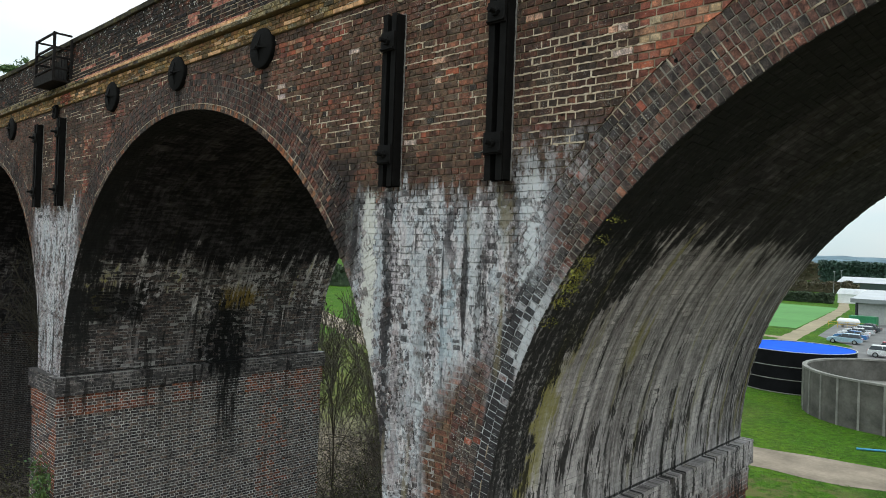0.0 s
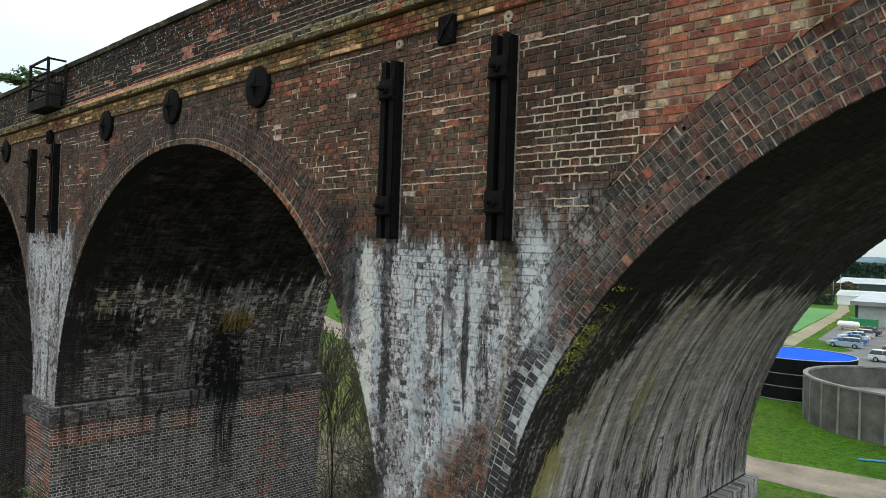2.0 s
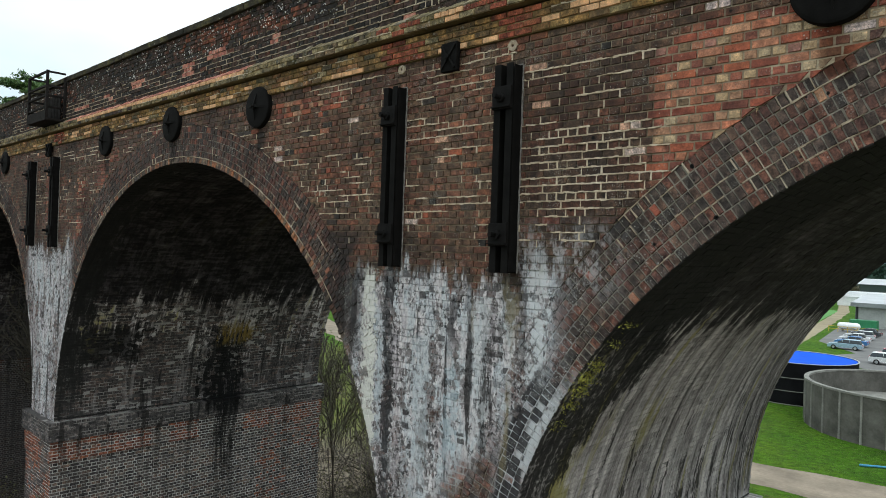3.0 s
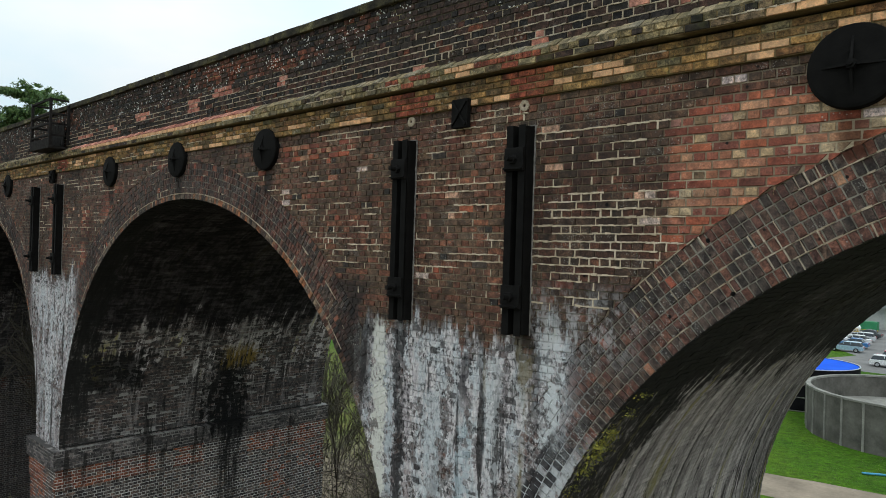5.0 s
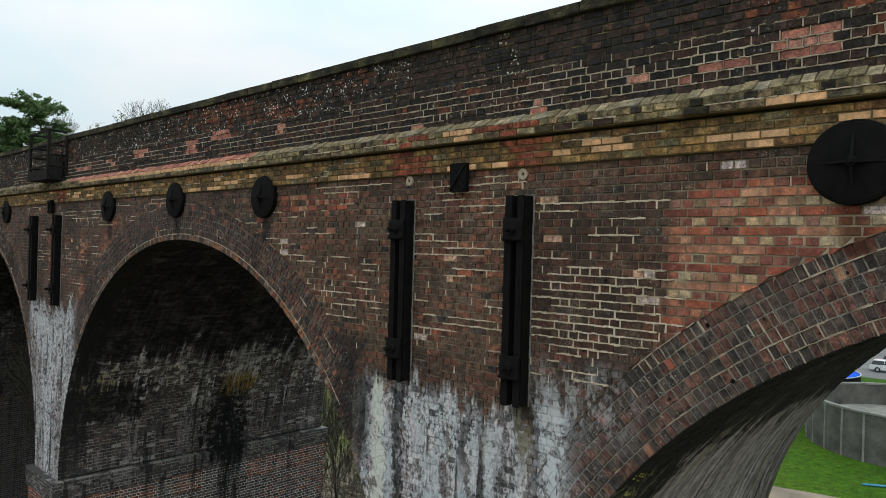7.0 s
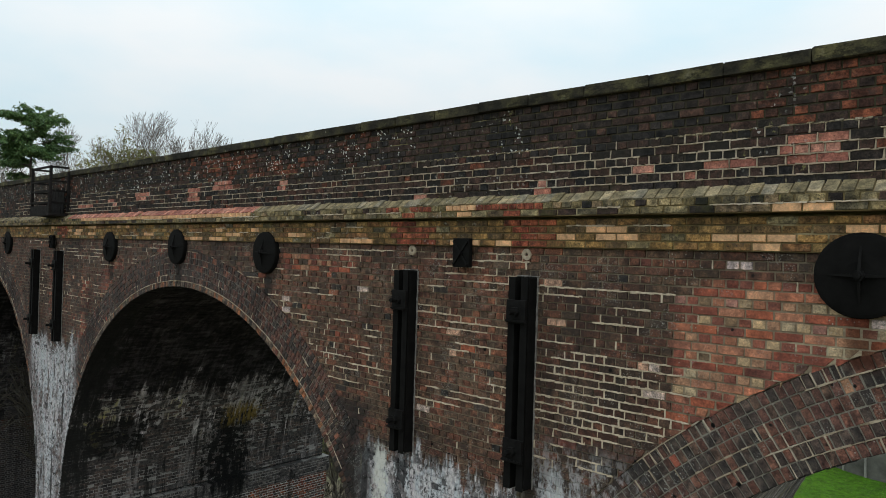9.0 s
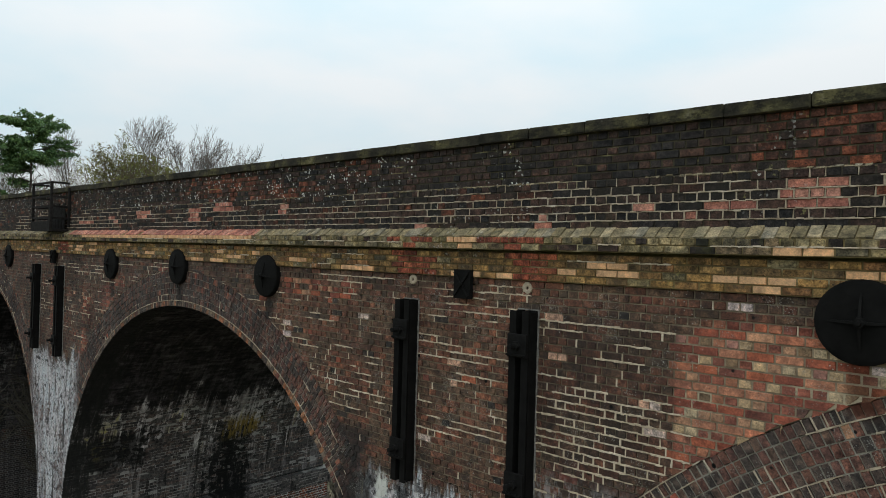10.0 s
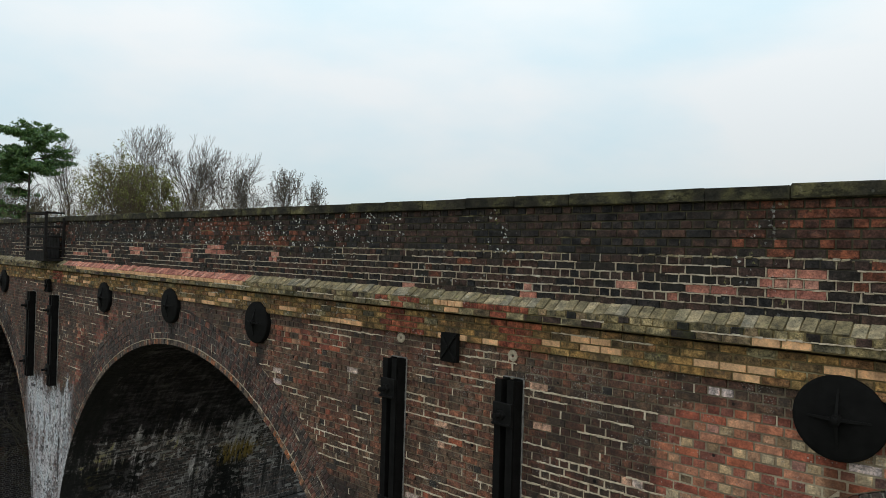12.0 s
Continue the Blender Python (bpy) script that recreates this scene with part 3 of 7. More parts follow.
def brick_material(name, palette, dirt, rough=0.88, cover=1.0, wear=1.0):
    mat, n, bsdf = material(name, rough)
    P, X, Y, Z = n.pos()
    r = n.rnd()
    stops = [(i / len(palette), c) for i, c in enumerate(palette)]
    col = n.ramp(r, stops, "CONSTANT")
    grain = n.noise(P, 62.0, 4.0, 0.7)
    mott = n.noise(P, 14.0, 4.0, 0.6)
    col = n.mix(wear, col, n.ramp(mott, [(0.33, (0.45, 0.45, 0.46)), (0.5, (1.0, 1.0, 1.0)), (0.66, (1.75, 1.66, 1.55))]), "MULTIPLY")
    col = n.mix(0.4 + 0.6 * wear, col, n.ramp(grain, [(0.34, (0.5, 0.5, 0.5)), (0.66, (1.5, 1.46, 1.42))]), "MULTIPLY")
    soft = n.noise(n.vec(n.m("ADD", X, n.m("MULTIPLY", r, 9.0)), Y, Z), 7.5, 3.0, 0.55)
    col = n.mix(n.step(soft, 0.50, 0.66, 0.0, 0.55), col, n.mix(1.0, col, (1.75, 1.62, 1.5), "MULTIPLY"))
    col = n.mix(n.step(soft, 0.46, 0.34, 0.0, 0.6), col, n.mix(1.0, col, (0.42, 0.42, 0.45), "MULTIPLY"))
    bloom = n.noise(P, 21.0, 5.0, 0.72)
    col = n.mix(n.step(bloom, 0.55, 0.68, 0.0, 0.24 * wear), col, n.mix(0.75, (0.30, 0.26, 0.23), n.mix(1.0, col, (1.8, 1.65, 1.55), "MULTIPLY")))
    pits = n.noise(n.vec(Y, X, Z), 48.0, 4.0, 0.7)
    col = n.mix(n.step(pits, 0.58, 0.66, 0.0, 0.75 * wear), col, (0.018, 0.017, 0.016))
    smear = n.noise(n.vec(Z, X, Y), 9.0, 6.0, 0.72)
    col = n.mix(n.step(smear, 0.53, 0.68, 0.0, 0.55 * wear), col, (0.036, 0.033, 0.031))
    if dirt:
        col = use(n, dirt, col, cover)
    n.put(bsdf.inputs["Base Color"], col)
    bump(n, bsdf, n.m("ADD", n.m("MULTIPLY", grain, 0.4), mott), 0.6, 0.008)
    return mat


def mortar_material(name, dark, pale, dirt, zones=(), amount=0.5, cover=0.5):
    mat, n, bsdf = material(name, 0.93)
    P, X, Y, Z = n.pos()
    strip = n.noise(n.vec(n.m("MULTIPLY", X, 1.3), n.m("MULTIPLY", Y, 1.3), n.m("MULTIPLY", Z, 5.2)), 1.0, 3.0, 0.6)
    big = n.noise(P, 0.55, 3.0, 0.5)
    fac = n.m("ADD", n.m("MULTIPLY", strip, 0.7), n.m("MULTIPLY", big, 0.3))
    for x0, x1, z0, z1, gain in zones:
        fac = n.m("ADD", fac, n.m("MULTIPLY", n.box(X, Z, x0, x1, z0, z1, 0.15), gain))
    fac = n.step(fac, 0.60 - amount * 0.2, 0.64 - amount * 0.2)
    col = n.mix(fac, dark, pale)
    col = n.mix(0.7, col, n.ramp(n.noise(P, 30.0, 4.0), [(0.25, (0.6, 0.6, 0.6)), (0.75, (1.2, 1.2, 1.2))]), "MULTIPLY")
    if dirt:
        col = use(n, dirt, col, cover)
    n.put(bsdf.inputs["Base Color"], col)
    bump(n, bsdf, n.noise(P, 60.0, 4.0), 0.5, 0.005)
    return mat


GREYS = [(0.054, 0.049, 0.050), (0.072, 0.062, 0.061), (0.040, 0.037, 0.039), (0.086, 0.068, 0.065), (0.061, 0.055, 0.056), (0.096, 0.074, 0.069)]
RED = [(0.138, 0.066, 0.046), (0.116, 0.061, 0.043), (0.160, 0.070, 0.047), (0.102, 0.060, 0.043), (0.128, 0.064, 0.046),
       (0.092, 0.064, 0.047), (0.178, 0.078, 0.050), (0.112, 0.067, 0.047), (0.146, 0.064, 0.044), (0.098, 0.060, 0.043), (0.120, 0.076, 0.052), (0.106, 0.068, 0.049)]
ORANGE = [(0.33, 0.105, 0.060), (0.26, 0.077, 0.050), (0.36, 0.140, 0.085), (0.20, 0.066, 0.047), (0.39, 0.21, 0.13), (0.31, 0.094, 0.055),
          (0.24, 0.074, 0.050), (0.30, 0.126, 0.085), (0.215, 0.069, 0.048), (0.35, 0.158, 0.10), (0.17, 0.065, 0.050), (0.285, 0.087, 0.054)]
RINGC = [(0.105, 0.054, 0.044), (0.072, 0.053, 0.047), (0.125, 0.059, 0.046), (0.083, 0.060, 0.052), (0.056, 0.045, 0.041), (0.102, 0.066, 0.052), (0.094, 0.049, 0.042), (0.050, 0.042, 0.039), (0.135, 0.066, 0.050), (0.066, 0.050, 0.045)]
BUFF = [(0.21, 0.125, 0.047), (0.17, 0.104, 0.044), (0.25, 0.158, 0.066), (0.12, 0.080, 0.042), (0.26, 0.155, 0.060), (0.18, 0.105, 0.046), (0.20, 0.105, 0.050)]
OLIVE = [(0.165, 0.132, 0.070), (0.13, 0.107, 0.060), (0.19, 0.152, 0.082), (0.10, 0.085, 0.056), (0.21, 0.172, 0.10), (0.155, 0.112, 0.070)]

M_red = brick_material("red brick", RED, front_dirt)
M_orange = brick_material("orange repair brick", ORANGE, front_dirt, wear=0.5)
M_patchhead = brick_material("mixed repair header brick", [(0.28, 0.10, 0.068), (0.39, 0.275, 0.165), (0.20, 0.075, 0.055), (0.33, 0.14, 0.085), (0.11, 0.062, 0.052), (0.34, 0.19, 0.12), (0.24, 0.084, 0.06), (0.18, 0.12, 0.075), (0.30, 0.15, 0.12), (0.25, 0.09, 0.062), (0.43, 0.33, 0.215), (0.21, 0.08, 0.058)], front_dirt, wear=0.6)
M_ring = brick_material("arch ring brick", RINGC, front_dirt, cover=0.55)
M_rim_brick = brick_material("pale orange ring brick", [(0.26, 0.13, 0.075), (0.20, 0.15, 0.11), (0.30, 0.12, 0.06), (0.13, 0.10, 0.08)], front_dirt)
M_buff = brick_material("buff frieze brick", BUFF, ledge_dirt, cover=0.65)
M_peach = brick_material("new peach brick", [(0.56, 0.325, 0.175), (0.53, 0.30, 0.16), (0.58, 0.345, 0.19)], ledge_dirt, cover=0.05, wear=0.08)
M_salmon = brick_material("salmon repair brick", [(0.36, 0.15, 0.11), (0.42, 0.20, 0.15), (0.28, 0.11, 0.085)], ledge_dirt, cover=0.25, wear=0.6)
M_friezered = brick_material("red frieze brick", [(0.22, 0.062, 0.038), (0.17, 0.052, 0.034), (0.25, 0.078, 0.046)], ledge_dirt, cover=0.5)
M_pale = brick_material("pale brick", [(0.42, 0.33, 0.29), (0.38, 0.31, 0.30), (0.46, 0.28, 0.20)], None)
M_olive = brick_material("mossy cornice brick", OLIVE, ledge_dirt, cover=0.7)
M_dark = brick_material("sooty parapet brick", [(0.030, 0.024, 0.022), (0.044, 0.030, 0.026), (0.024, 0.021, 0.021), (0.056, 0.033, 0.027), (0.020, 0.019, 0.020), (0.048, 0.030, 0.026)], ledge_dirt)
M_parred = brick_material("red parapet brick", [(0.085, 0.036, 0.025), (0.11, 0.041, 0.027), (0.065, 0.032, 0.025), (0.13, 0.046, 0.028), (0.045, 0.030, 0.026)], ledge_dirt)
M_darkface = brick_material("blackened front brick", [(0.048, 0.040, 0.036), (0.062, 0.048, 0.042), (0.038, 0.034, 0.032)], front_dirt)
M_soffit = brick_material("sooty arch brick", GREYS, soffit_dirt_shade)
M_impost = brick_material("blackened impost brick", [(0.065, 0.060, 0.062), (0.090, 0.082, 0.082), (0.050, 0.048, 0.050), (0.12, 0.11, 0.112)], soffit_dirt_shade)
M_pierside = brick_material("grey weathered pier brick", [(0.092, 0.080, 0.079), (0.066, 0.059, 0.062), (0.115, 0.098, 0.094), (0.082, 0.072, 0.072), (0.130, 0.096, 0.084), (0.050, 0.045, 0.048)], soffit_dirt_shade)
M_pierred = brick_material("red pier brick", [(0.17, 0.064, 0.044), (0.21, 0.082, 0.050), (0.125, 0.055, 0.042), (0.11, 0.068, 0.059)], soffit_dirt_shade)
M_mortar = mortar_material("front mortar", (0.235, 0.185, 0.128), (0.38, 0.305, 0.21), front_dirt, amount=0.15, cover=1.5)
M_crust = mortar_material("lime crust", (0.30, 0.28, 0.26), (0.44, 0.42, 0.40), front_dirt, amount=0.15, cover=1.0)
M_mortar_patch = mortar_material("patch mortar", (0.25, 0.195, 0.135), (0.40, 0.33, 0.23), None, amount=0.3)
M_mortar_ring = mortar_material("ring mortar", (0.25, 0.225, 0.185), (0.42, 0.37, 0.28), front_dirt, amount=0.12, cover=1.5)
M_mortar_par = mortar_material("parapet mortar", (0.06, 0.052, 0.032), (0.28, 0.235, 0.12), ledge_dirt, amount=0.0, cover=0.6)
M_mortar_par_low = mortar_material("parapet bed mortar", (0.06, 0.05, 0.038), (0.36, 0.30, 0.2), None, amount=0.2)
M_mortar_buff = mortar_material("frieze mortar", (0.17, 0.125, 0.06), (0.33, 0.27, 0.16), ledge_dirt, amount=0.1, cover=0.7)
M_mortar_soffit = mortar_material("soffit mortar", (0.075, 0.070, 0.068), (0.28, 0.265, 0.25), soffit_dirt_shade, amount=0.6, cover=1.5)
M_mortar_side = mortar_material("pier mortar", (0.52, 0.505, 0.48), (0.64, 0.625, 0.60), soffit_dirt_shade, amount=0.5, cover=0.6)


# ---- building helpers ----
def part(name, bm, mat, parent=None, label="", smooth=False):
    """One mesh object from a bmesh, under a thing or a part."""
    me = bpy.data.meshes.new(name)
    bm.normal_update()
    bm.to_mesh(me)
    bm.free()
    for k in (mat if isinstance(mat, (list, tuple)) else [mat]):
        me.materials.append(k)
    if smooth:
        for p in me.polygons:
            p.use_smooth = True
    ob = new(name, me)
    ob.parent = parent
    if label:
        ob["label"] = label
    return ob


def thing(name, label, category, m=None, group="", kind=""):
    ob = new(name)
    ob.empty_display_size = 0.2
    if m is not None:
        ob.matrix_basis = m
    return tagged(ob, label, category, group, kind)


def add_box(bm, x0, x1, y0, y1, z0, z1, bevel=0.0, mat=0, m=None):
    """A box with bevelled edges, added to bm."""
    r = bmesh.ops.create_cube(bm, size=1.0)
    vs = r["verts"]
    for v in vs:
        v.co = Vector((x0 + (v.co.x + 0.5) * (x1 - x0), y0 + (v.co.y + 0.5) * (y1 - y0), z0 + (v.co.z + 0.5) * (z1 - z0)))
    if m is not None:
        bmesh.ops.transform(bm, matrix=m, verts=vs)
    faces = {f for v in vs for f in v.link_faces}
    for f in faces:
        f.material_index = mat
    if bevel:
        es = list({e for v in vs for e in v.link_edges})
        bmesh.ops.bevel(bm, geom=es, offset=bevel, segments=2, profile=0.6, affect="EDGES")
    return bm


def add_cyl(bm, a, b, r0, r1=None, seg=12, caps=True):
    """A tapered rod from a to b."""
    a, b = Vector(a), Vector(b)
    r1 = r0 if r1 is None else r1
    q = (b - a).to_track_quat("Z", "Y").to_matrix()
    rings = []
    for p, r in ((a, r0), (b, r1)):
        rings.append([bm.verts.new(p + q @ Vector((r * math.cos(2 * math.pi * i / seg), r * math.sin(2 * math.pi * i / seg), 0))) for i in range(seg)])
    for i in range(seg):
        j = (i + 1) % seg
        bm.faces.new((rings[0][i], rings[0][j], rings[1][j], rings[1][i]))
    if caps:
        bm.faces.new(rings[0][::-1])
        bm.faces.new(rings[1])
    return bm


rng = np.random.default_rng(7)


class Bricks:
    """Collects bricks, each with four front corners and its own worn edges, into one mesh."""

    def __init__(self, depth=0.016, worn=0.0042):
        self.q, self.nrm, self.mat, self.depth, self.worn = [], [], [], depth, worn

    def add(self, quad, normal, mat=0):
        self.q.append(quad)
        self.nrm.append(normal)
        self.mat.append(mat)

    def build(self, name, mats, parent, label="", kind="stuff"):
        q = np.array(self.q, float)
        nr = np.array(self.nrm, float)[:, None, :]
        k = len(q)
        out = rng.normal(0, 0.003, (k, 1, 1)) + rng.normal(0, 0.0018, (k, 4, 1))
        nxt, prv = np.roll(q, -1, 1) - q, np.roll(q, 1, 1) - q
        nxt /= np.linalg.norm(nxt, axis=2, keepdims=True) + 1e-6
        prv /= np.linalg.norm(prv, axis=2, keepdims=True) + 1e-6
        jit = rng.normal(0, 0.0021, (k, 4, 3))
        jit -= (jit * nr).sum(2, keepdims=True) * nr
        front = q + (nxt * (0.3 + 1.2 * rng.random((k, 4, 1))) + prv * (0.3 + 1.0 * rng.random((k, 4, 1)))) * self.worn + nr * out + jit
        back = q - nr * self.depth + jit
        co = np.concatenate([front, back], 1).reshape(-1, 3)
        base = (np.arange(k) * 8)[:, None, None]
        pat = np.array([[0, 1, 2, 3], [0, 4, 5, 1], [1, 5, 6, 2], [2, 6, 7, 3], [3, 7, 4, 0]])[None]
        faces = (base + pat).reshape(-1, 4)
        me = bpy.data.meshes.new(name)
        me.from_pydata(co.tolist(), [], faces.tolist())
        for mt in mats:
            me.materials.append(mt)
        me.polygons.foreach_set("material_index", np.repeat(np.array(self.mat, dtype=np.int32), 5))
        me.update()
        ob = new(name, me)
        ob.parent = parent
        if kind:
            ob["kind"] = kind
        if label:
            ob["label"] = label
        return ob


COURSE, STRETCH, JOINT = 0.0755, 0.2128, 0.0045


def lay(u0b, u0t, u1b, u1t, z0, z1, k, place, phase=0.0, joint=JOINT, bond="english"):
    """One course of bricks between two slanted ends; place(quad in u and z, is_header) is called for each."""
    header = (k % 2 == 1) if bond == "english" else False
    pitch = STRETCH / 2 if header else STRETCH
    off = phase + (STRETCH / 4 if header else (0.0 if bond == "english" else (k % 2) * STRETCH / 2))
    lo, hi = min(u0b, u0t), max(u1b, u1t)
    i = math.floor((lo - off) / pitch)
    while off + i * pitch < hi:
        a, b = off + i * pitch + joint, off + (i + 1) * pitch - joint
        i += 1
        ab, at = max(a, u0b + joint), max(a, u0t + joint)
        bb, bt = min(b, u1b - joint), min(b, u1t - joint)
        if bb - ab < 0.012 and bt - at < 0.012:
            continue
        bb, bt = max(bb, ab + 0.004), max(bt, at + 0.004)
        place(((ab, z0 + joint), (bb, z0 + joint), (bt, z1 - joint), (at, z1 - joint)), header, ab == a and at == a and bb == b and bt == b)


def front_quad(q, y):
    return [(u, y, z) for u, z in q]


brick_meshes = {}


def brick_object(name, q, y, mats, mi, parent):
    """A brick as an object of its own; bricks of one size and material share a few meshes."""
    w, h = q[1][0] - q[0][0], q[2][1] - q[1][1]
    v = int(rng.integers(0, 4))
    key = (round(w, 2), round(h, 3), mats[mi].name, v)
    if key not in brick_meshes:
        g = np.random.default_rng(v * 31 + int(w * 1000))
        x, z, e, d = w / 2, h / 2, 0.0045, 0.016
        co = []
        for sx, sz in ((-1, -1), (1, -1), (1, 1), (-1, 1)):
            co.append((sx * (x - e * (0.6 + g.random())), g.normal(0, 0.0015), sz * (z - e * (0.6 + g.random()))))
        for sx, sz in ((-1, -1), (1, -1), (1, 1), (-1, 1)):
            co.append((sx * x, d, sz * z))
        me = bpy.data.meshes.new("brick")
        me.from_pydata(co, [], [(0, 1, 2, 3), (0, 4, 5, 1), (1, 5, 6, 2), (2, 6, 7, 3), (3, 7, 4, 0)])
        me.materials.append(mats[mi])
        brick_meshes[key] = me
    ob = new(name, brick_meshes[key])
    ob.location = ((q[0][0] + q[1][0]) / 2, y + rng.normal(0, 0.0022), (q[0][1] + q[2][1]) / 2)
    ob.parent = parent
    return ob


# ---- the viaduct ----
PIERS = [BAY * i for i in (-4, -3, -2, -1, 0, 1)]
PIERS[3] -= 0.09
ARCHES = [(BAY * -3.5, 3.70, 5.55, 6.21), (BAY * -2.5, 3.70, 5.55, 6.21), (-19.22, 3.68, 5.56, 6.20), (-6.44, 3.66, 5.63, 6.25), (6.36, 3.70, 5.57, 6.23)]   # centre x, springing, inner and outer radius
X0, X1 = PIERS[0] - 1.0, PIERS[-1] + 1.0
viaduct = thing("viaduct", "soot-stained red brick railway viaduct with tall round arches", "viaduct")


def half_width(z, arch):
    d = arch[3] ** 2 - (z - arch[1]) ** 2
    return math.sqrt(d) if d > 0 else 0.0


def spans(zb, zt):
    """Stretches of the front between the arch rings at one course: (left bottom, left top, right bottom, right top)."""
    out = []
    for i, xp in enumerate(PIERS):
        lb = lt = X0
        rb = rt = X1
        if i > 0:
            c = ARCHES[i - 1]
            lb, lt = c[0] + half_width(zb, c), c[0] + half_width(zt, c)
        if i < len(ARCHES):
            c = ARCHES[i]
            rb, rt = c[0] - half_width(zb, c), c[0] - half_width(zt, c)
        out.append((lb, lt, rb, rt))
    return out


near_ring = []


# arch barrels: half rings of brickwork with their mortar bed
def barrel_mesh(c, ARCH_Z, ARCH_R, R_OUT):
    bm = bmesh.new()
    seg = 64
    rin = ARCH_R + 0.005
    rows = []
    for i in range(seg + 1):
        a = math.pi * i / seg
        ca, sa = math.cos(a), math.sin(a)
        rows.append([bm.verts.new((c + r * ca, y, ARCH_Z + r * sa)) for r, y in ((rin, 0.011), (R_OUT, 0.011), (R_OUT, DEPTH - 0.011), (rin, DEPTH - 0.011))])
    for a, b in zip(rows, rows[1:]):
        for j in range(4):
            f = bm.faces.new((a[j], b[j], b[(j + 1) % 4], a[(j + 1) % 4]))
            f.material_index = {0: 1, 3: 0}.get(j, 1)
    bm.faces.new(rows[0])
    bm.faces.new(rows[-1][::-1])
    bmesh.ops.recalc_face_normals(bm, faces=bm.faces)
    return bm


for c, ARCH_Z, ARCH_R, R_OUT in ARCHES:
    ring = part("arch", barrel_mesh(c, ARCH_Z, ARCH_R, R_OUT), [M_mortar_soffit, M_mortar_ring], viaduct, "round arch with six brick rings, sooty underside")
    # voussoirs on the front
    bk = Bricks(worn=0.004)
    n_ring = 6
    th = (R_OUT - ARCH_R) / n_ring
    for k in range(n_ring):
        ra, rb = ARCH_R + k * th + 0.004, ARCH_R + (k + 1) * th - 0.004
        rm = (ra + rb) / 2
        cnt = int(math.pi * rm / 0.0715)
        g = 0.0042 / rm
        for i in range(cnt):
            a0, a1 = math.pi * (i + 0.5 * (k % 2)) / cnt + g, min(math.pi * (i + 1 + 0.5 * (k % 2)) / cnt, math.pi) - g
            if a1 <= a0:
                continue
            quad = [(c + r * math.cos(a), 0, ARCH_Z + r * math.sin(a)) for r, a in ((ra, a1), (ra, a0), (rb, a0), (rb, a1))]
            am = (a0 + a1) / 2
            if c > 0 and len(near_ring) < 300 and math.radians(116) < am < math.radians(147):
                near_ring.append(((c + rm * math.cos(am), 0.0, ARCH_Z + rm * math.sin(am)), am, (a1 - a0) * rm, rb - ra, ring))
                continue
            bk.add(quad, (0, -1, 0), 2 if k == 0 and rng.random() < 0.75 and c < 0 else 1 if rng.random() < 0.012 else 0)
    bk.build("ring_brickwork", [M_ring, M_orange, M_rim_brick], ring)
    # bricks of the underside, on the side that faces the light
    if c > ARCHES[1][0] - 1:
        bk = Bricks(worn=0.003, depth=0.008)
        cnt = int(math.pi * ARCH_R / COURSE)
        for k in range(cnt):
            a0, a1 = math.pi * k / cnt, math.pi * (k + 1) / cnt
            if a1 < math.radians(66):
                continue
            am = (a0 + a1) / 2
            nrm = (-math.cos(am), 0, -math.sin(am))

            def on_soffit(q, header, whole):
                quad = []
                for u, z in q:
                    quad.append((c + ARCH_R * math.cos(z), u, ARCH_Z + ARCH_R * math.sin(z)))
                bk.add(quad, nrm, 0)
            off = (k % 2) * STRETCH / 2
            u = -off
            g = 0.004 / ARCH_R
            while u < DEPTH:
                ua, ub = max(u + JOINT, 0.0), min(u + STRETCH - JOINT, DEPTH)
                if ub - ua > 0.02:
                    on_soffit(((ua, a0 + g), (ua, a1 - g), (ub, a1 - g), (ub, a0 + g)), False, True)
                u += STRETCH
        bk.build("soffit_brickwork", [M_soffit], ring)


# spandrel walls: a mortar bed with every brick on the seen side
def spandrel_mesh(y0, y1):
    bm = bmesh.new()

    def slab(pts):
        f = [bm.verts.new((x, y0, z)) for x, z in pts]
        b = [bm.verts.new((x, y1, z)) for x, z in pts]
        bm.faces.new(f)
        bm.faces.new(b[::-1])
        for i in range(len(pts)):
            j = (i + 1) % len(pts)
            bm.faces.new((f[j], f[i], b[i], b[j]))
    for c, az, _, ro in ARCHES:
        r = ro - 0.01
        xs = [c - r * math.cos(math.pi * i / 48) for i in range(49)]
        zs = [az + r * math.sin(math.pi * i / 48) for i in range(49)]
        for i in range(48):
            slab([(xs[i], zs[i]), (xs[i + 1], zs[i + 1]), (xs[i + 1], FACE_TOP), (xs[i], FACE_TOP)])
    for i, xp in enumerate(PIERS):
        a = ARCHES[i - 1][0] + ARCHES[i - 1][3] - 0.01 if i else X0
        b = ARCHES[i][0] - ARCHES[i][3] + 0.01 if i < len(ARCHES) else X1
        slab([(a, 3.66), (b, 3.66), (b, FACE_TOP), (a, FACE_TOP)])
    bmesh.ops.recalc_face_normals(bm, faces=bm.faces)
    return bm


spandrel = part("spandrel_wall", spandrel_mesh(0.011, 0.6), [M_mortar], viaduct, "dark red brick spandrel wall streaked with white lime")
part("spandrel_wall", spandrel_mesh(DEPTH - 0.6, DEPTH - 0.011), [M_mortar], viaduct)

PALE_AT = [(-1.65, 9.52), (1.19, 9.36), (2.2, 9.06), (-3.38, 9.30), (2.34, 8.85), (2.20, 8.84), (2.92, 9.97), (-3.2, 9.18), (0.72, 9.02), (0.66, 8.55), (-0.02, 9.12), (3.95, 9.62)]


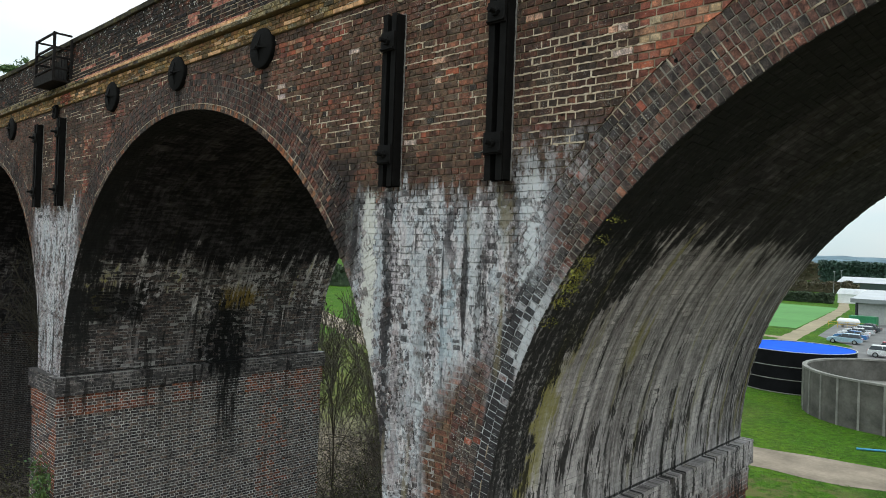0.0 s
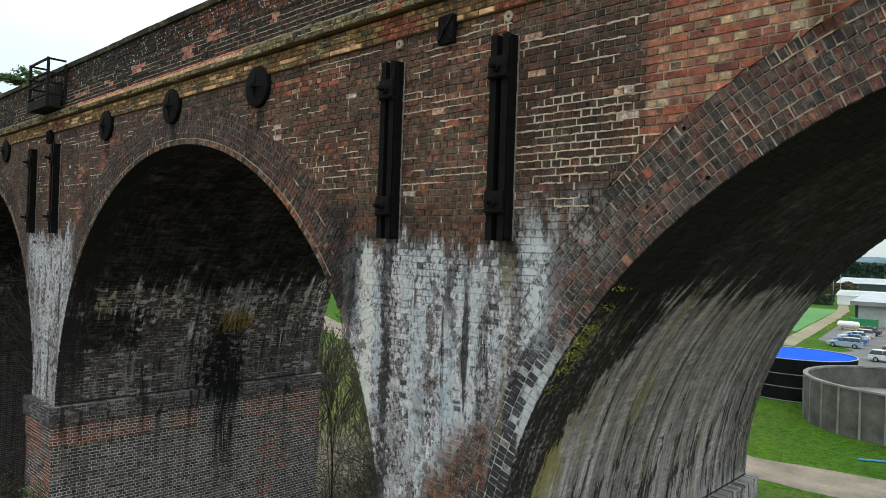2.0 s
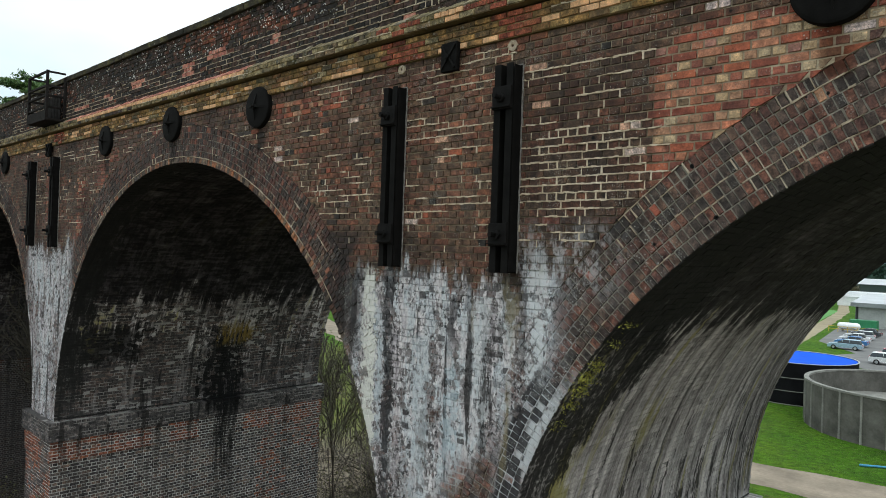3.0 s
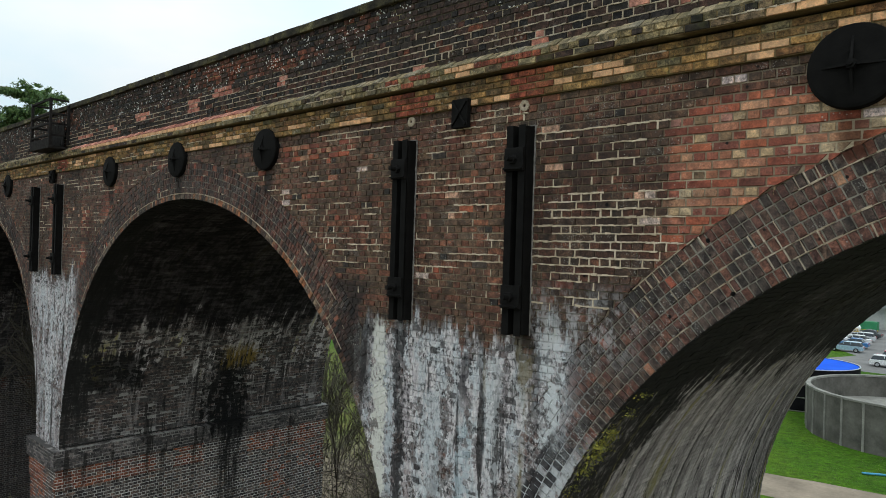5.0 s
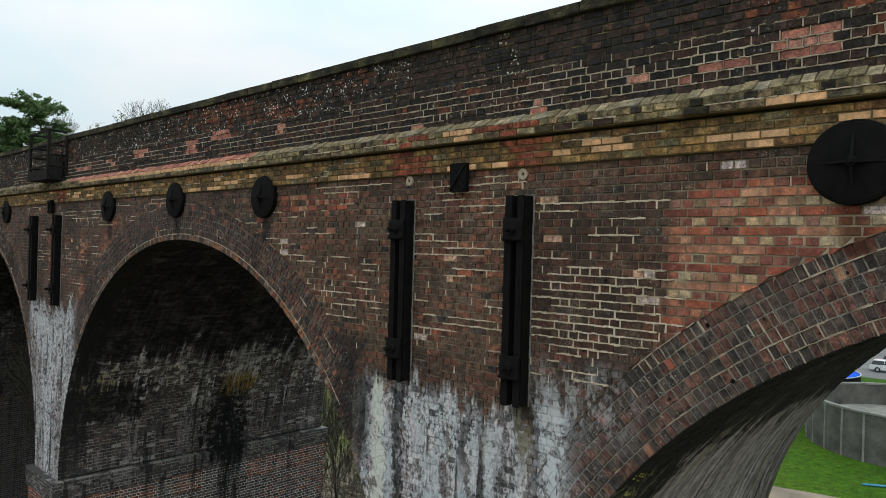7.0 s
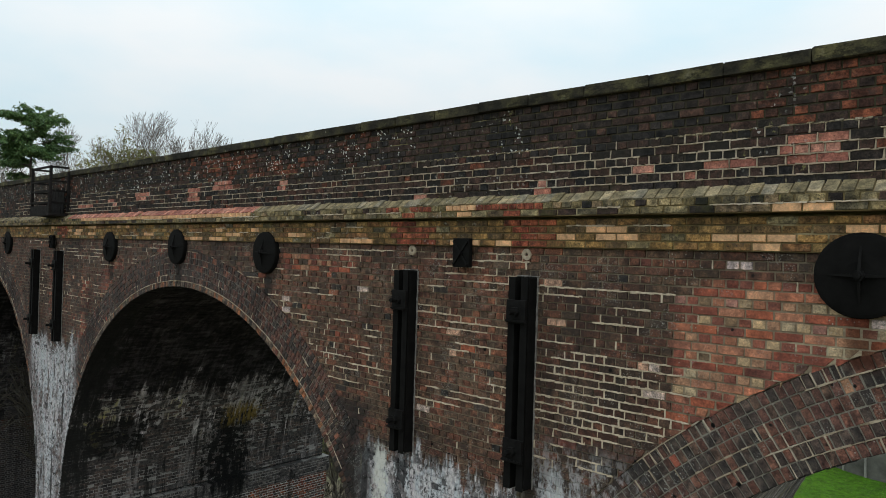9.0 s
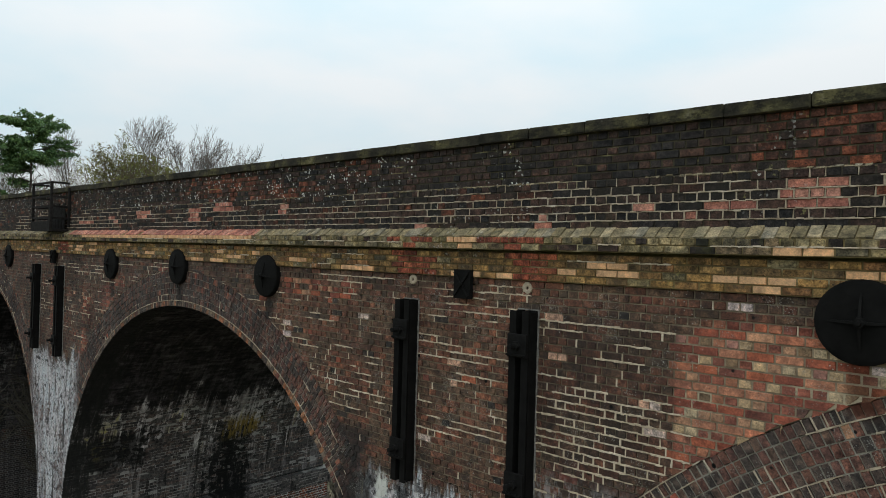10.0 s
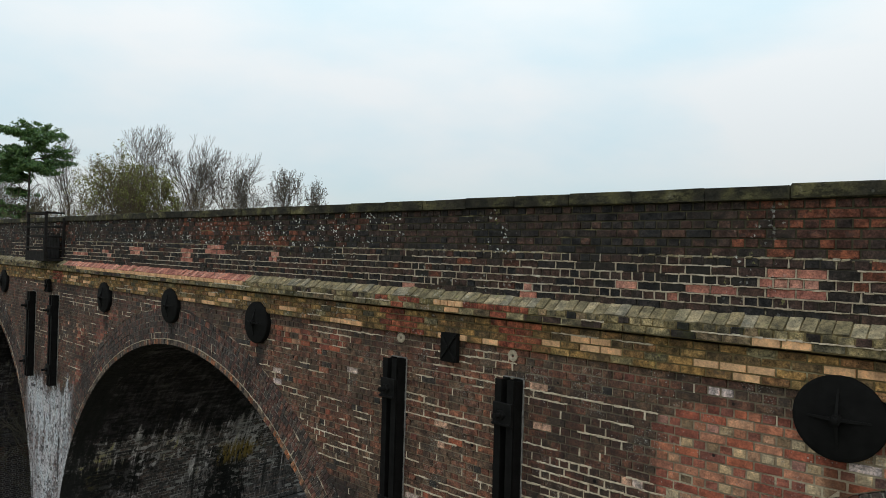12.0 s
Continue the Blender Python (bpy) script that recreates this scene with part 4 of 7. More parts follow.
def in_patch(x, z):
    return x > 2.42 + 0.06 * noise.noise(Vector((3.1, z * 3.0, 0.5))) + 0.09 * noise.noise(Vector((1.1, z * 13.0, 0.5))) and z < 9.84 - max(0.0, 2.75 - x) * 0.35 and z > 6


def face_kind(x, z, header=False):
    """Which brick lies at a place of the front: 0 red, 1 orange repair, 2 pale, 3 dark."""
    for px, pz in PALE_AT:
        if abs(x - px) < 0.10 and abs(z - pz) < 0.042:
            return 2
    if in_patch(x, z):
        return 4 if header and z < 9.75 else 1
    if -3.4 < x < -1.9 and 9.70 < z < 9.93 and rng.random() < 0.75:
        return 1
    for cx, cz, w, h in ((-7.15, 9.6, 0.28, 0.34), (-9.75, 9.2, 0.35, 0.3), (-9.2, 9.62, 0.3, 0.16), (-10.9, 8.6, 0.2, 0.6), (-12.9, 9.0, 0.2, 0.7)):
        if abs(x - cx) < w and abs(z - cz) < h and rng.random() < 0.7:
            return 1
    t = rng.random()
    if z < 7.8:
        return 0
    return 1 if t < 0.012 else 2 if t < 0.018 else 3 if t < 0.04 else 0


FRONT = [M_red, M_orange, M_pale, M_darkface, M_patchhead]
bk = Bricks()
single = []
z1 = FACE_TOP
k = 0
while z1 > 3.71:
    z0 = z1 - COURSE
    rows = spans(z0, z1) if z0 < 9.93 else [(X0, X0, X1, X1)]
    for lb, lt, rb, rt in rows:
        if rb - lb < 0.02 and rt - lt < 0.02:
            continue

        def on_front(q, header, whole):
            x, z = (q[0][0] + q[1][0]) / 2, (q[0][1] + q[2][1]) / 2
            kind = face_kind(x, z, header)
            if whole and 1.12 < x < 4.2 and 8.55 < z < 10.06 and len(single) < 300:
                single.append((q, kind))
            else:
                bk.add(front_quad(q, 0.0), (0, -1, 0), kind)
        lay(lb, lt, rb, rt, z0, z1, k, on_front)
    z1 = z0
    k += 1
bk.build("brickwork", FRONT, spandrel)

# mortar of the repaired patch, a finger's breadth of fresh pointing
bm = bmesh.new()
xs = np.linspace(2.46, 5.0, 24)
lo = [ARCHES[-1][1] + half_width(ARCHES[-1][1] + x - ARCHES[-1][0], ARCHES[-1]) for x in xs]
for i in range(23):
    a, b = xs[i], xs[i + 1]
    vs = [bm.verts.new((x, 0.008, z)) for x, z in ((a, lo[i] + 0.005), (b, lo[i + 1] + 0.005), (b, 9.82), (a, 9.82))]
    bm.faces.new(vs)
part("pointing", bm, M_mortar_patch, spandrel)


# crust of lime on the piers, thick enough to bury most joints
def crust(xp, left, right, step, bare):
    bm = bmesh.new()
    nx, nz = int(3.4 / step), int(4.0 / step)
    grid = {}

    def at(i, j):
        if (i, j) not in grid:
            x, z = xp - 1.7 + i * step, 3.74 + j * step
            h = noise.noise(Vector((x * 3.0, 5.0, z * 1.6))) * 0.5 + noise.noise(Vector((x * 14.0, 9.0, z * 9.0))) * 0.5 + rng.normal(0, 0.22)
            grid[(i, j)] = bm.verts.new((x, 0.0045 - 0.0062 * h, z))
        return grid[(i, j)]
    for i in range(nx):
        for j in range(nz):
            x, z = xp - 1.7 + (i + 0.5) * step, 3.74 + (j + 0.5) * step
            if math.hypot(x - left[0], z - left[1]) < left[2] + 0.03 or math.hypot(x - right[0], z - right[1]) < right[2] + (0.50 if bare and z < 6.2 else 0.05):
                continue
            if bare and x > 0.05 and z - x < 5.35 + 0.5 * noise.noise(Vector((x * 2, z * 2, 1.0))):
                continue
            if z > 7.45 + 0.5 * noise.noise(Vector((x * 5.0, 1.0, 2.0))):
                continue
            if noise.noise(Vector((x * 2.2, 3.0, z * 1.1))) + 0.5 * noise.noise(Vector((x * 9.0, 3.0, z * 7.0))) < -0.22:
                continue
            bm.faces.new((at(i, j), at(i + 1, j), at(i + 1, j + 1), at(i, j + 1)))
    return bm


for xp, li, step, bare in ((0.0, 3, 0.02, True), (PIERS[3], 2, 0.035, False)):
    part("lime_crust", crust(xp, ARCHES[li], ARCHES[li + 1], step, bare), M_crust, spandrel, "white and bluish lime crust")["kind"] = "stuff"


# frieze, cornice, parapet
near_pieces = []          # (name, quad, y, materials, kind, parent): bricks that become objects of their own


def courses(bk, x0, x1, z0, z1, cnt, y, pick, bond="english", k0=0, phase=0.0, mats=None, owner=None, x_near=9.0):
    h = (z1 - z0) / cnt
    left = [300]
    for i in range(cnt):
        def on(q, header, whole):
            x, z = (q[0][0] + q[1][0]) / 2, (q[0][1] + q[2][1]) / 2
            kind = pick(x, z, i)
            if owner and whole and x_near < x < 4.6 and left[0] > 0:
                left[0] -= 1
                near_pieces.append((q, y, mats, kind, owner))
            else:
                bk.add(front_quad(q, y), (0, -1, 0), kind)
        lay(x0, x0, x1, x1, z0 + i * h, z0 + (i + 1) * h, i + k0, on, phase, bond=bond)


Z_FR, Z_CO0, Z_CO1, Z_PA, Z_LEDGE, Z_CP0, Z_CP1 = 10.095, 10.393, 10.532, 10.622, 11.062, 11.508, 11.618
Z_LOW, LOW_PHASE = 10.604, 0.057    # first bed of the lower parapet


def frieze_pick(x, z, i):
    for a, b in ((-1.05, -0.46), (0.60, 1.14), (-12.6, -11.9)):
        if a < x < b and rng.random() < 0.9:
            return 2
    for a, b, c0, c1 in ((-2.05, -1.46, 0, 0), (-0.25, 0.36, 0, 0), (0.44, 0.66, 0, 0), (1.24, 1.49, 1, 1), (1.60, 1.97, 1, 2), (2.72, 3.36, 1, 1), (2.93, 3.24, 0, 0), (3.62, 4.3, 2, 2),
                         (-3.2, -2.9, 1, 1), (-4.12, -3.92, 2, 2), (-4.88, -4.48, 1, 1), (-5.36, -5.1, 2, 2), (-5.4, -5.08, 0, 0), (-6.05, -5.75, 0, 0), (-7.95, -7.6, 1, 1), (-11.5, -11.05, 1, 2), (-10.65, -10.2, 1, 1)):
        if a < x < b and c0 <= i <= c1:
            return 1
    return 1 if x < -8 and rng.random() < 0.05 else 3 if rng.random() < 0.12 else 0


bm = bmesh.new()
add_box(bm, X0, X1, -0.029, 0.5, Z_FR, Z_CO0 - 0.026)
add_box(bm, X0, X1, 0.05, 0.5, Z_CO0 - 0.026, Z_CO0 + 0.01)
frieze = part("frieze", bm, M_mortar_buff, viaduct, "buff brick frieze with peach and red repairs")
bk = Bricks()
MATS = [M_buff, M_peach, M_friezered, M_olive]
courses(bk, X0, X1, Z_FR, Z_CO0 - 0.022, 4, -0.04, frieze_pick, bond="half", phase=0.05, mats=MATS, owner=frieze, x_near=-8.0)
bk.build("frieze_brickwork", MATS, frieze)

bm = bmesh.new()
prof = [(-0.114, Z_CO0), (-0.114, Z_CO1 - 0.012), (-0.11, Z_CO1 - 0.002), (0.02, Z_PA - 0.008), (0.5, Z_PA - 0.008), (0.5, Z_CO0)]
ends = [[bm.verts.new((x, y, z)) for y, z in prof] for x in (X0, X1)]
for i in range(len(prof)):
    j = (i + 1) % len(prof)
    bm.faces.new((ends[0][i], ends[1][i], ends[1][j], ends[0][j]))
bm.faces.new(ends[0])
bm.faces.new(ends[1][::-1])
bmesh.ops.recalc_face_normals(bm, faces=bm.faces)
cornice = part("cornice", bm, M_mortar_buff, viaduct, "mossy brick cornice with sloping header course")


def cornice_pick(x, z, i):
    if -10.9 < x < -4.1 and i == 1:
        return 1
    for a, b, row, kind in ((-1.08, -0.33, 1, 2), (-1.08, -0.42, 0, 2), (-0.11, 0.22, 1, 1), (0.05, 0.25, 0, 1), (0.31, 1.17, 1, 2), (0.58, 1.12, 0, 2), (3.29, 3.55, 0, 1)):
        if a < x < b and i == row and (kind == 1 or rng.random() < 0.85):
            return kind
    return 3 if rng.random() < 0.16 else 0


bk = Bricks()
courses(bk, X0, X1, Z_CO0, Z_CO1 - 0.004, 2, -0.125, cornice_pick)
x = X0
while x < X1 - 0.1:                                  # sloping headers on top
    w = 0.1064
    lift = rng.normal(0, 0.004)
    quad = [(x + 0.002, -0.124, Z_CO1 - 0.002 + lift), (x + w - 0.002, -0.124, Z_CO1 - 0.002 + lift), (x + w - 0.002, 0.0, Z_PA + lift), (x + 0.002, 0.0, Z_PA + lift)]
    kind = 5 if -11.7 < x < -4.1 else 4
    bk.add(quad, (0, -0.65, 0.76), kind)
    x += w
M_grey = brick_material("lichen-grey header brick", [(0.185, 0.152, 0.092), (0.155, 0.130, 0.080), (0.215, 0.182, 0.120), (0.135, 0.112, 0.066), (0.18, 0.160, 0.118)], ledge_dirt, cover=0.45, wear=0.6)
bk.build("cornice_brickwork", [M_olive, M_peach, M_friezered, M_dark, M_grey, M_salmon], cornice)


def parapet_low(x, z, i):
    for a, b, c0, c1 in ((3.24, 3.72, 4, 4), (3.17, 3.64, 3, 3), (3.24, 3.72, 2, 2), (2.58, 3.06, 2, 2), (2.40, 2.55, 1, 1), (1.95, 2.2, 2, 2), (0.95, 1.12, 0, 1),
                         (-5.38, -4.85, 4, 5), (-6.27, -5.95, 2, 4), (-8.55, -7.87, 4, 4), (-8.4, -8.0, 3, 3), (-3.66, -3.37, 3, 4), (-11.35, -10.65, 2, 2), (-0.75, -0.55, 0, 0), (-9.77, -9.5, 3, 3), (-9.6, -9.29, 2, 2)):
        if a < x < b and c0 <= i <= c1:
            return 1
    return 2 if rng.random() < 0.07 else 0


def parapet_up(x, z, i):
    v = noise.noise(Vector((x * 0.45, 7.0, z * 1.2))) + rng.normal(0, 0.10)
    return 2 if v > (0.16 if x > -1 else 0.34) else 0


bm = bmesh.new()
add_box(bm, X0, X1, 0.011, 0.42, Z_PA - 0.03, Z_LEDGE)
parapet = part("parapet", bm, M_mortar_par_low, viaduct, "sooty brick parapet with pale pointing and lichen spots")
bm = bmesh.new()
add_box(bm, X0, X1, 0.04, 0.42, Z_LEDGE, Z_CP0)
upper = part("parapet_panel", bm, M_mortar_par, viaduct)
bk = Bricks()
MATS = [M_dark, M_salmon, M_parred, M_friezered]
courses(bk, X0, X1, Z_LOW, Z_LEDGE, 6, 0.0, parapet_low, k0=0, phase=LOW_PHASE, mats=MATS, owner=parapet, x_near=-0.6)
bk.build("parapet_brickwork", MATS, parapet)
bk = Bricks()
courses(bk, X0, X1, Z_LEDGE, Z_CP0, 6, 0.03, parapet_up, k0=0, phase=0.04, mats=MATS, owner=upper, x_near=-1.0)
bk.build("panel_brickwork", MATS, upper)
bm = bmesh.new()
add_box(bm, X0, X1, DEPTH - 0.42, DEPTH, Z_FR, Z_CP1)
part("rear_parapet", bm, M_mortar_par, viaduct)
bm = bmesh.new()
add_box(bm, X0, X1, 0.42, DEPTH - 0.42, FACE_TOP - 0.03, Z_PA)
part("deck", bm, M_mortar_par, viaduct)

# coping stones, each about two thirds of a metre long
mat, n, bsdf = material("lichened coping stone", 0.95)
P, X, Y, Z = n.pos()
c1 = n.ramp(n.noise(P, 3.0, 6.0, 0.65), [(0.34, (0.020, 0.018, 0.014)), (0.46, (0.036, 0.032, 0.024)), (0.54, (0.058, 0.052, 0.030)), (0.62, (0.10, 0.088, 0.042)), (0.74, (0.20, 0.18, 0.12))])
c1 = n.mix(n.step(n.noise(n.vec(n.m("MULTIPLY", X, 6.0), Y, n.m("MULTIPLY", Z, 14.0)), 1.0, 7.0, 0.75), 0.48, 0.58, 0.0, 0.8), c1, (0.017, 0.016, 0.013))
d1, _ = n.cells(P, 11.0)
c1 = n.mix(n.m("MULTIPLY", n.step(d1, 0.15, 0.08), n.step(n.noise(P, 1.3), 0.5, 0.62)), c1, (0.34, 0.33, 0.29))
c1 = n.mix(0.7, c1, n.ramp(n.noise(P, 50.0, 4.0), [(0.3, (0.6, 0.6, 0.6)), (0.7, (1.3, 1.3, 1.3))]), "MULTIPLY")
n.put(bsdf.inputs["Base Color"], n.mix(0.35, c1, n.ramp(n.rnd(), [(0, (0.5, 0.5, 0.5)), (1, (1.4, 1.35, 1.2))]), "MULTIPLY"))
bump(n, bsdf, n.noise(P, 25.0, 6.0, 0.7), 0.6, 0.012)
M_coping = mat
cop_meshes = []
for v in range(4):
    bm = bmesh.new()
    add_box(bm, -0.3205, 0.3205, -0.02, 0.47, 0, Z_CP1 - Z_CP0, 0.012)
    g = np.random.default_rng(v)
    for vv in bm.verts:
        vv.co += Vector(g.normal(0, 0.0025, 3))
    me = bpy.data.meshes.new("coping_stone")
    bm.to_mesh(me)
    bm.free()
    me.materials.append(M_coping)
    cop_meshes.append(me)
x = 2.4405 - 0.647 * int((2.4405 - X0) / 0.647)
i = 0
while x < X1:
    ob = new("coping_stone", cop_meshes[i % 4])
    ob.location = (x, rng.normal(0, 0.004), Z_CP0 + rng.normal(0, 0.003))
    ob.parent = viaduct
    x += 0.647
    i += 1


# piers below the springing
def brick_face(bk, o, du, nrm, length, z0, z1, kindf, k0=0):
    """Lays a wall face of whole courses from the corner o along du."""
    cnt = round((z1 - z0) / COURSE)
    h = (z1 - z0) / cnt
    for i in range(cnt):
        def on(q, header, whole):
            quad = [(o[0] + du[0] * u, o[1] + du[1] * u, z) for u, z in q]
            bk.add(quad, nrm, kindf((q[0][0] + q[1][0]) / 2, z0 + (i + 0.5) * h))
        lay(0, 0, length, length, z0 + i * h, z0 + (i + 1) * h, i + k0, on, joint=0.0068)


GROUND = -4.0
TIERS = [(0.89, -0.07, GROUND - 0.3, 2.78, 0), (0.92, -0.10, 2.78, 3.28, 1), (0.975, -0.155, 3.28, 3.72, 2)]   # half width, front, bottom, top
for i, xp in enumerate(PIERS):
    pier = part("pier_core", add_box(bmesh.new(), xp - 0.8, xp + 0.8, 0.1, DEPTH - 0.1, GROUND - 0.3, 3.69), M_mortar_side, viaduct, "tall brick pier below the arches")
    for hw, yf, z0, z1, tier in TIERS:
        nm = ("pier_shaft", "band_course", "impost")[tier]
        bed = part(nm, add_box(bmesh.new(), xp - hw + 0.011, xp + hw - 0.011, yf + 0.011, DEPTH - yf - 0.011, z0, z1 - 0.004), M_mortar_soffit if tier == 2 else M_mortar_side, viaduct)
        if i in (2, 3, 4):
            bk = Bricks()
            zb = max(z0, -4.0)

            def kindf(u, z):
                if tier == 1:
                    return 1 if (u < 2.3 or 2.8 < u < 3.6 or u > 4.9) and rng.random() < 0.85 else 0
                if tier == 2:
                    return 2
                return 1 if rng.random() < 0.65 * max(0.0, noise.noise(Vector((u * 0.8, z * 0.6, 4.0))) + (0.25 if u > 5.4 else -0.3)) else 0

            def kfront(u, z):
                return 1 if tier < 2 and noise.noise(Vector((u * 2, z * 0.8, xp))) + rng.normal(0, 0.2) > (0.1 if tier == 0 else -0.1) else (2 if tier == 2 else 0)
            brick_face(bk, (xp + hw, yf), (0, 1), (1, 0, 0), DEPTH - 2 * yf, zb, z1, kindf)
            brick_face(bk, (xp - hw, yf), (1, 0), (0, -1, 0), 2 * hw, zb, z1, kfront)
            bk.build("pier_brickwork", [M_pierside, M_pierred, M_impost], bed)



# ---- plain materials ----
def plain(name, colour, rough=0.6, metal=0.0, var=0.25, scale=6.0, relief=0.2, tint=None):
    """A material with grain and blotches round one colour."""
    mat, n, bsdf = material(name, rough, metal)
    co = n.t.nodes.new("ShaderNodeTexCoord").outputs["Object"]
    a = n.noise(co, scale, 5.0, 0.6)
    b = n.noise(co, scale * 9, 3.0, 0.6)
    lo, hi = tuple(k * (1 - var) for k in colour), tuple(min(1.0, k * (1 + var)) for k in (tint or colour))
    col = n.ramp(a, [(0.3, lo), (0.7, hi)])
    col = n.mix(0.5, col, n.ramp(b, [(0.3, (0.75, 0.75, 0.75)), (0.7, (1.2, 1.2, 1.2))]), "MULTIPLY")
    n.put(bsdf.inputs["Base Color"], col)
    n.put(bsdf.inputs["Roughness"], n.step(b, 0.2, 0.8, max(0.02, rough - 0.12), min(1.0, rough + 0.1)))
    if max(colour) < 0.02:
        bsdf.inputs["Specular IOR Level"].default_value = 0.06
    if relief:
        bump(n, bsdf, n.m("ADD", a, n.m("MULTIPLY", b, 0.3)), relief, 0.01)
    return mat


M_iron = plain("black painted iron", (0.0070, 0.0066, 0.0062), 0.82, 0.0, 0.35, 9.0, 0.35)
M_iron2 = plain("worn black iron", (0.0085, 0.0080, 0.0076), 0.75, 0.0, 0.4, 14.0, 0.4)
M_fillet = plain("pale mortar fillet", (0.17, 0.16, 0.145), 0.95, 0, 0.5, 14.0, 0.6)
M_cage = plain("rusty dark steel", (0.016, 0.014, 0.013), 0.85, 0.0, 0.5, 10.0, 0.3)
M_conc = plain("grey concrete", (0.21, 0.203, 0.182), 0.92, 0, 0.3, 0.9, 0.3)
M_conc2 = plain("stained concrete panel", (0.105, 0.10, 0.088), 0.92, 0, 0.4, 0.7, 0.3)
M_black = plain("black tank steel", (0.008, 0.008, 0.009), 0.82, 0, 0.3, 0.8, 0.05)
M_blue = plain("bright blue tank cover", (0.004, 0.085, 0.60), 0.9, 0, 0.15, 0.5, 0.05)
M_whitepaint = plain("white paint", (0.74, 0.75, 0.75), 0.5, 0, 0.08, 1.0, 0.05)
M_greysheet = plain("grey roof sheet", (0.42, 0.43, 0.44), 0.6, 0, 0.12, 0.3, 0.1)
M_greywall = plain("grey cladding", (0.20, 0.215, 0.215), 0.6, 0, 0.2, 0.3, 0.1)
M_darkvoid = plain("dark opening", (0.03, 0.032, 0.034), 0.8, 0, 0.2, 0.3, 0)
M_green = plain("green painted steel", (0.02, 0.19, 0.075), 0.5, 0, 0.15, 0.6, 0.05)
M_yellow = plain("yellow rail", (0.50, 0.33, 0.03), 0.5, 0, 0.1, 2.0, 0)
M_asph = plain("worn asphalt", (0.16, 0.155, 0.15), 0.92, 0, 0.2, 0.35, 0.2)
M_dirt = plain("stony dirt track", (0.225, 0.182, 0.138), 0.95, 0, 0.3, 0.5, 0.5)
M_lane = plain("pale gravel lane", (0.27, 0.225, 0.15), 0.95, 0, 0.2, 0.2, 0.3)
M_turf = plain("pale sports turf", (0.10, 0.235, 0.075), 0.95, 0, 0.15, 0.06, 0.2)
M_rubber = plain("tyre rubber", (0.015, 0.015, 0.015), 0.8, 0, 0.2, 5, 0)
M_rim = plain("alloy rim", (0.45, 0.46, 0.47), 0.35, 0.7, 0.1, 5, 0)
M_glass = plain("dark car glass", (0.02, 0.024, 0.028), 0.08, 0, 0.1, 1.0, 0)
M_lamp = plain("lamp lens", (0.6, 0.6, 0.58), 0.2, 0, 0.1, 2, 0)
M_tail = plain("red lamp lens", (0.35, 0.02, 0.02), 0.2, 0, 0.1, 2, 0)
M_bark = plain("grey-brown bark", (0.075, 0.062, 0.05), 0.95, 0, 0.35, 3.0, 0.6)
M_twig = plain("pale bare twigs", (0.135, 0.115, 0.10), 0.95, 0, 0.3, 2.0, 0)
M_twig_brown = plain("brown bare twigs", (0.13, 0.10, 0.065), 0.95, 0, 0.3, 2.0, 0)
M_twig_dark = plain("dark bare twigs", (0.055, 0.048, 0.036), 0.95, 0, 0.3, 2.0, 0)
# bluish instead of leaf green: the haze of distance is mixed into the colour
M_hill = plain("haze-tinted wooded hillside", (0.10, 0.15, 0.18), 1.0, 0, 0.25, 0.02, 0, tint=(0.14, 0.20, 0.23))


def mortar_ribbon_material(name, k):
    mat, n, bsdf = material(name, 0.95)
    P, X, Y, Z = n.pos()
    col = n.ramp(n.noise(P, 2.0, 5.0, 0.6), [(p, tuple(v * k for v in c)) for p, c in ((0.3, (0.37, 0.29, 0.205)), (0.5, (0.52, 0.42, 0.305)), (0.7, (0.62, 0.53, 0.42)))])
    col = n.mix(0.6, col, n.ramp(n.noise(P, 45.0, 4.0), [(0.3, (0.6, 0.6, 0.6)), (0.7, (1.15, 1.15, 1.15))]), "MULTIPLY")
    n.put(bsdf.inputs["Base Color"], col)
    bump(n, bsdf, n.noise(P, 60.0, 4.0), 0.6, 0.006)
    return mat


M_point = mortar_ribbon_material("cream repointing mortar", 1.0)
M_point_par = mortar_ribbon_material("tan parapet pointing", 0.78)
M_point_ring = mortar_ribbon_material("weathered ring pointing", 0.72)


def leaf_material(name, cols):
    mat, n, bsdf = material(name, 0.7)
    P, X, Y, Z = n.pos()
    col = n.ramp(n.rnd(), [(i / max(1, len(cols) - 1), c) for i, c in enumerate(cols)])
    col = n.mix(0.7, col, n.ramp(n.noise(P, 0.8, 4.0), [(0.3, (0.55, 0.55, 0.55)), (0.7, (1.35, 1.35, 1.3))]), "MULTIPLY")
    n.put(bsdf.inputs["Base Color"], col)
    bsdf.inputs["Subsurface Weight"].default_value = 0.0
    return mat


M_pine = leaf_material("dark pine needles", [(0.040, 0.090, 0.030), (0.070, 0.140, 0.038), (0.14, 0.21, 0.055)])
M_olivebush = leaf_material("olive budding leaves", [(0.115, 0.12, 0.02), (0.165, 0.17, 0.028), (0.10, 0.082, 0.034), (0.215, 0.22, 0.04)])
M_bramble = leaf_material("dull olive bramble leaves", [(0.06, 0.062, 0.018), (0.095, 0.098, 0.024), (0.05, 0.042, 0.02), (0.12, 0.125, 0.035)])
M_brownleaf = leaf_material("brown dry leaves", [(0.06, 0.045, 0.025), (0.09, 0.07, 0.035), (0.045, 0.05, 0.022)])
M_ivy = leaf_material("green ivy leaves", [(0.03, 0.07, 0.015), (0.05, 0.11, 0.02), (0.09, 0.13, 0.03)])
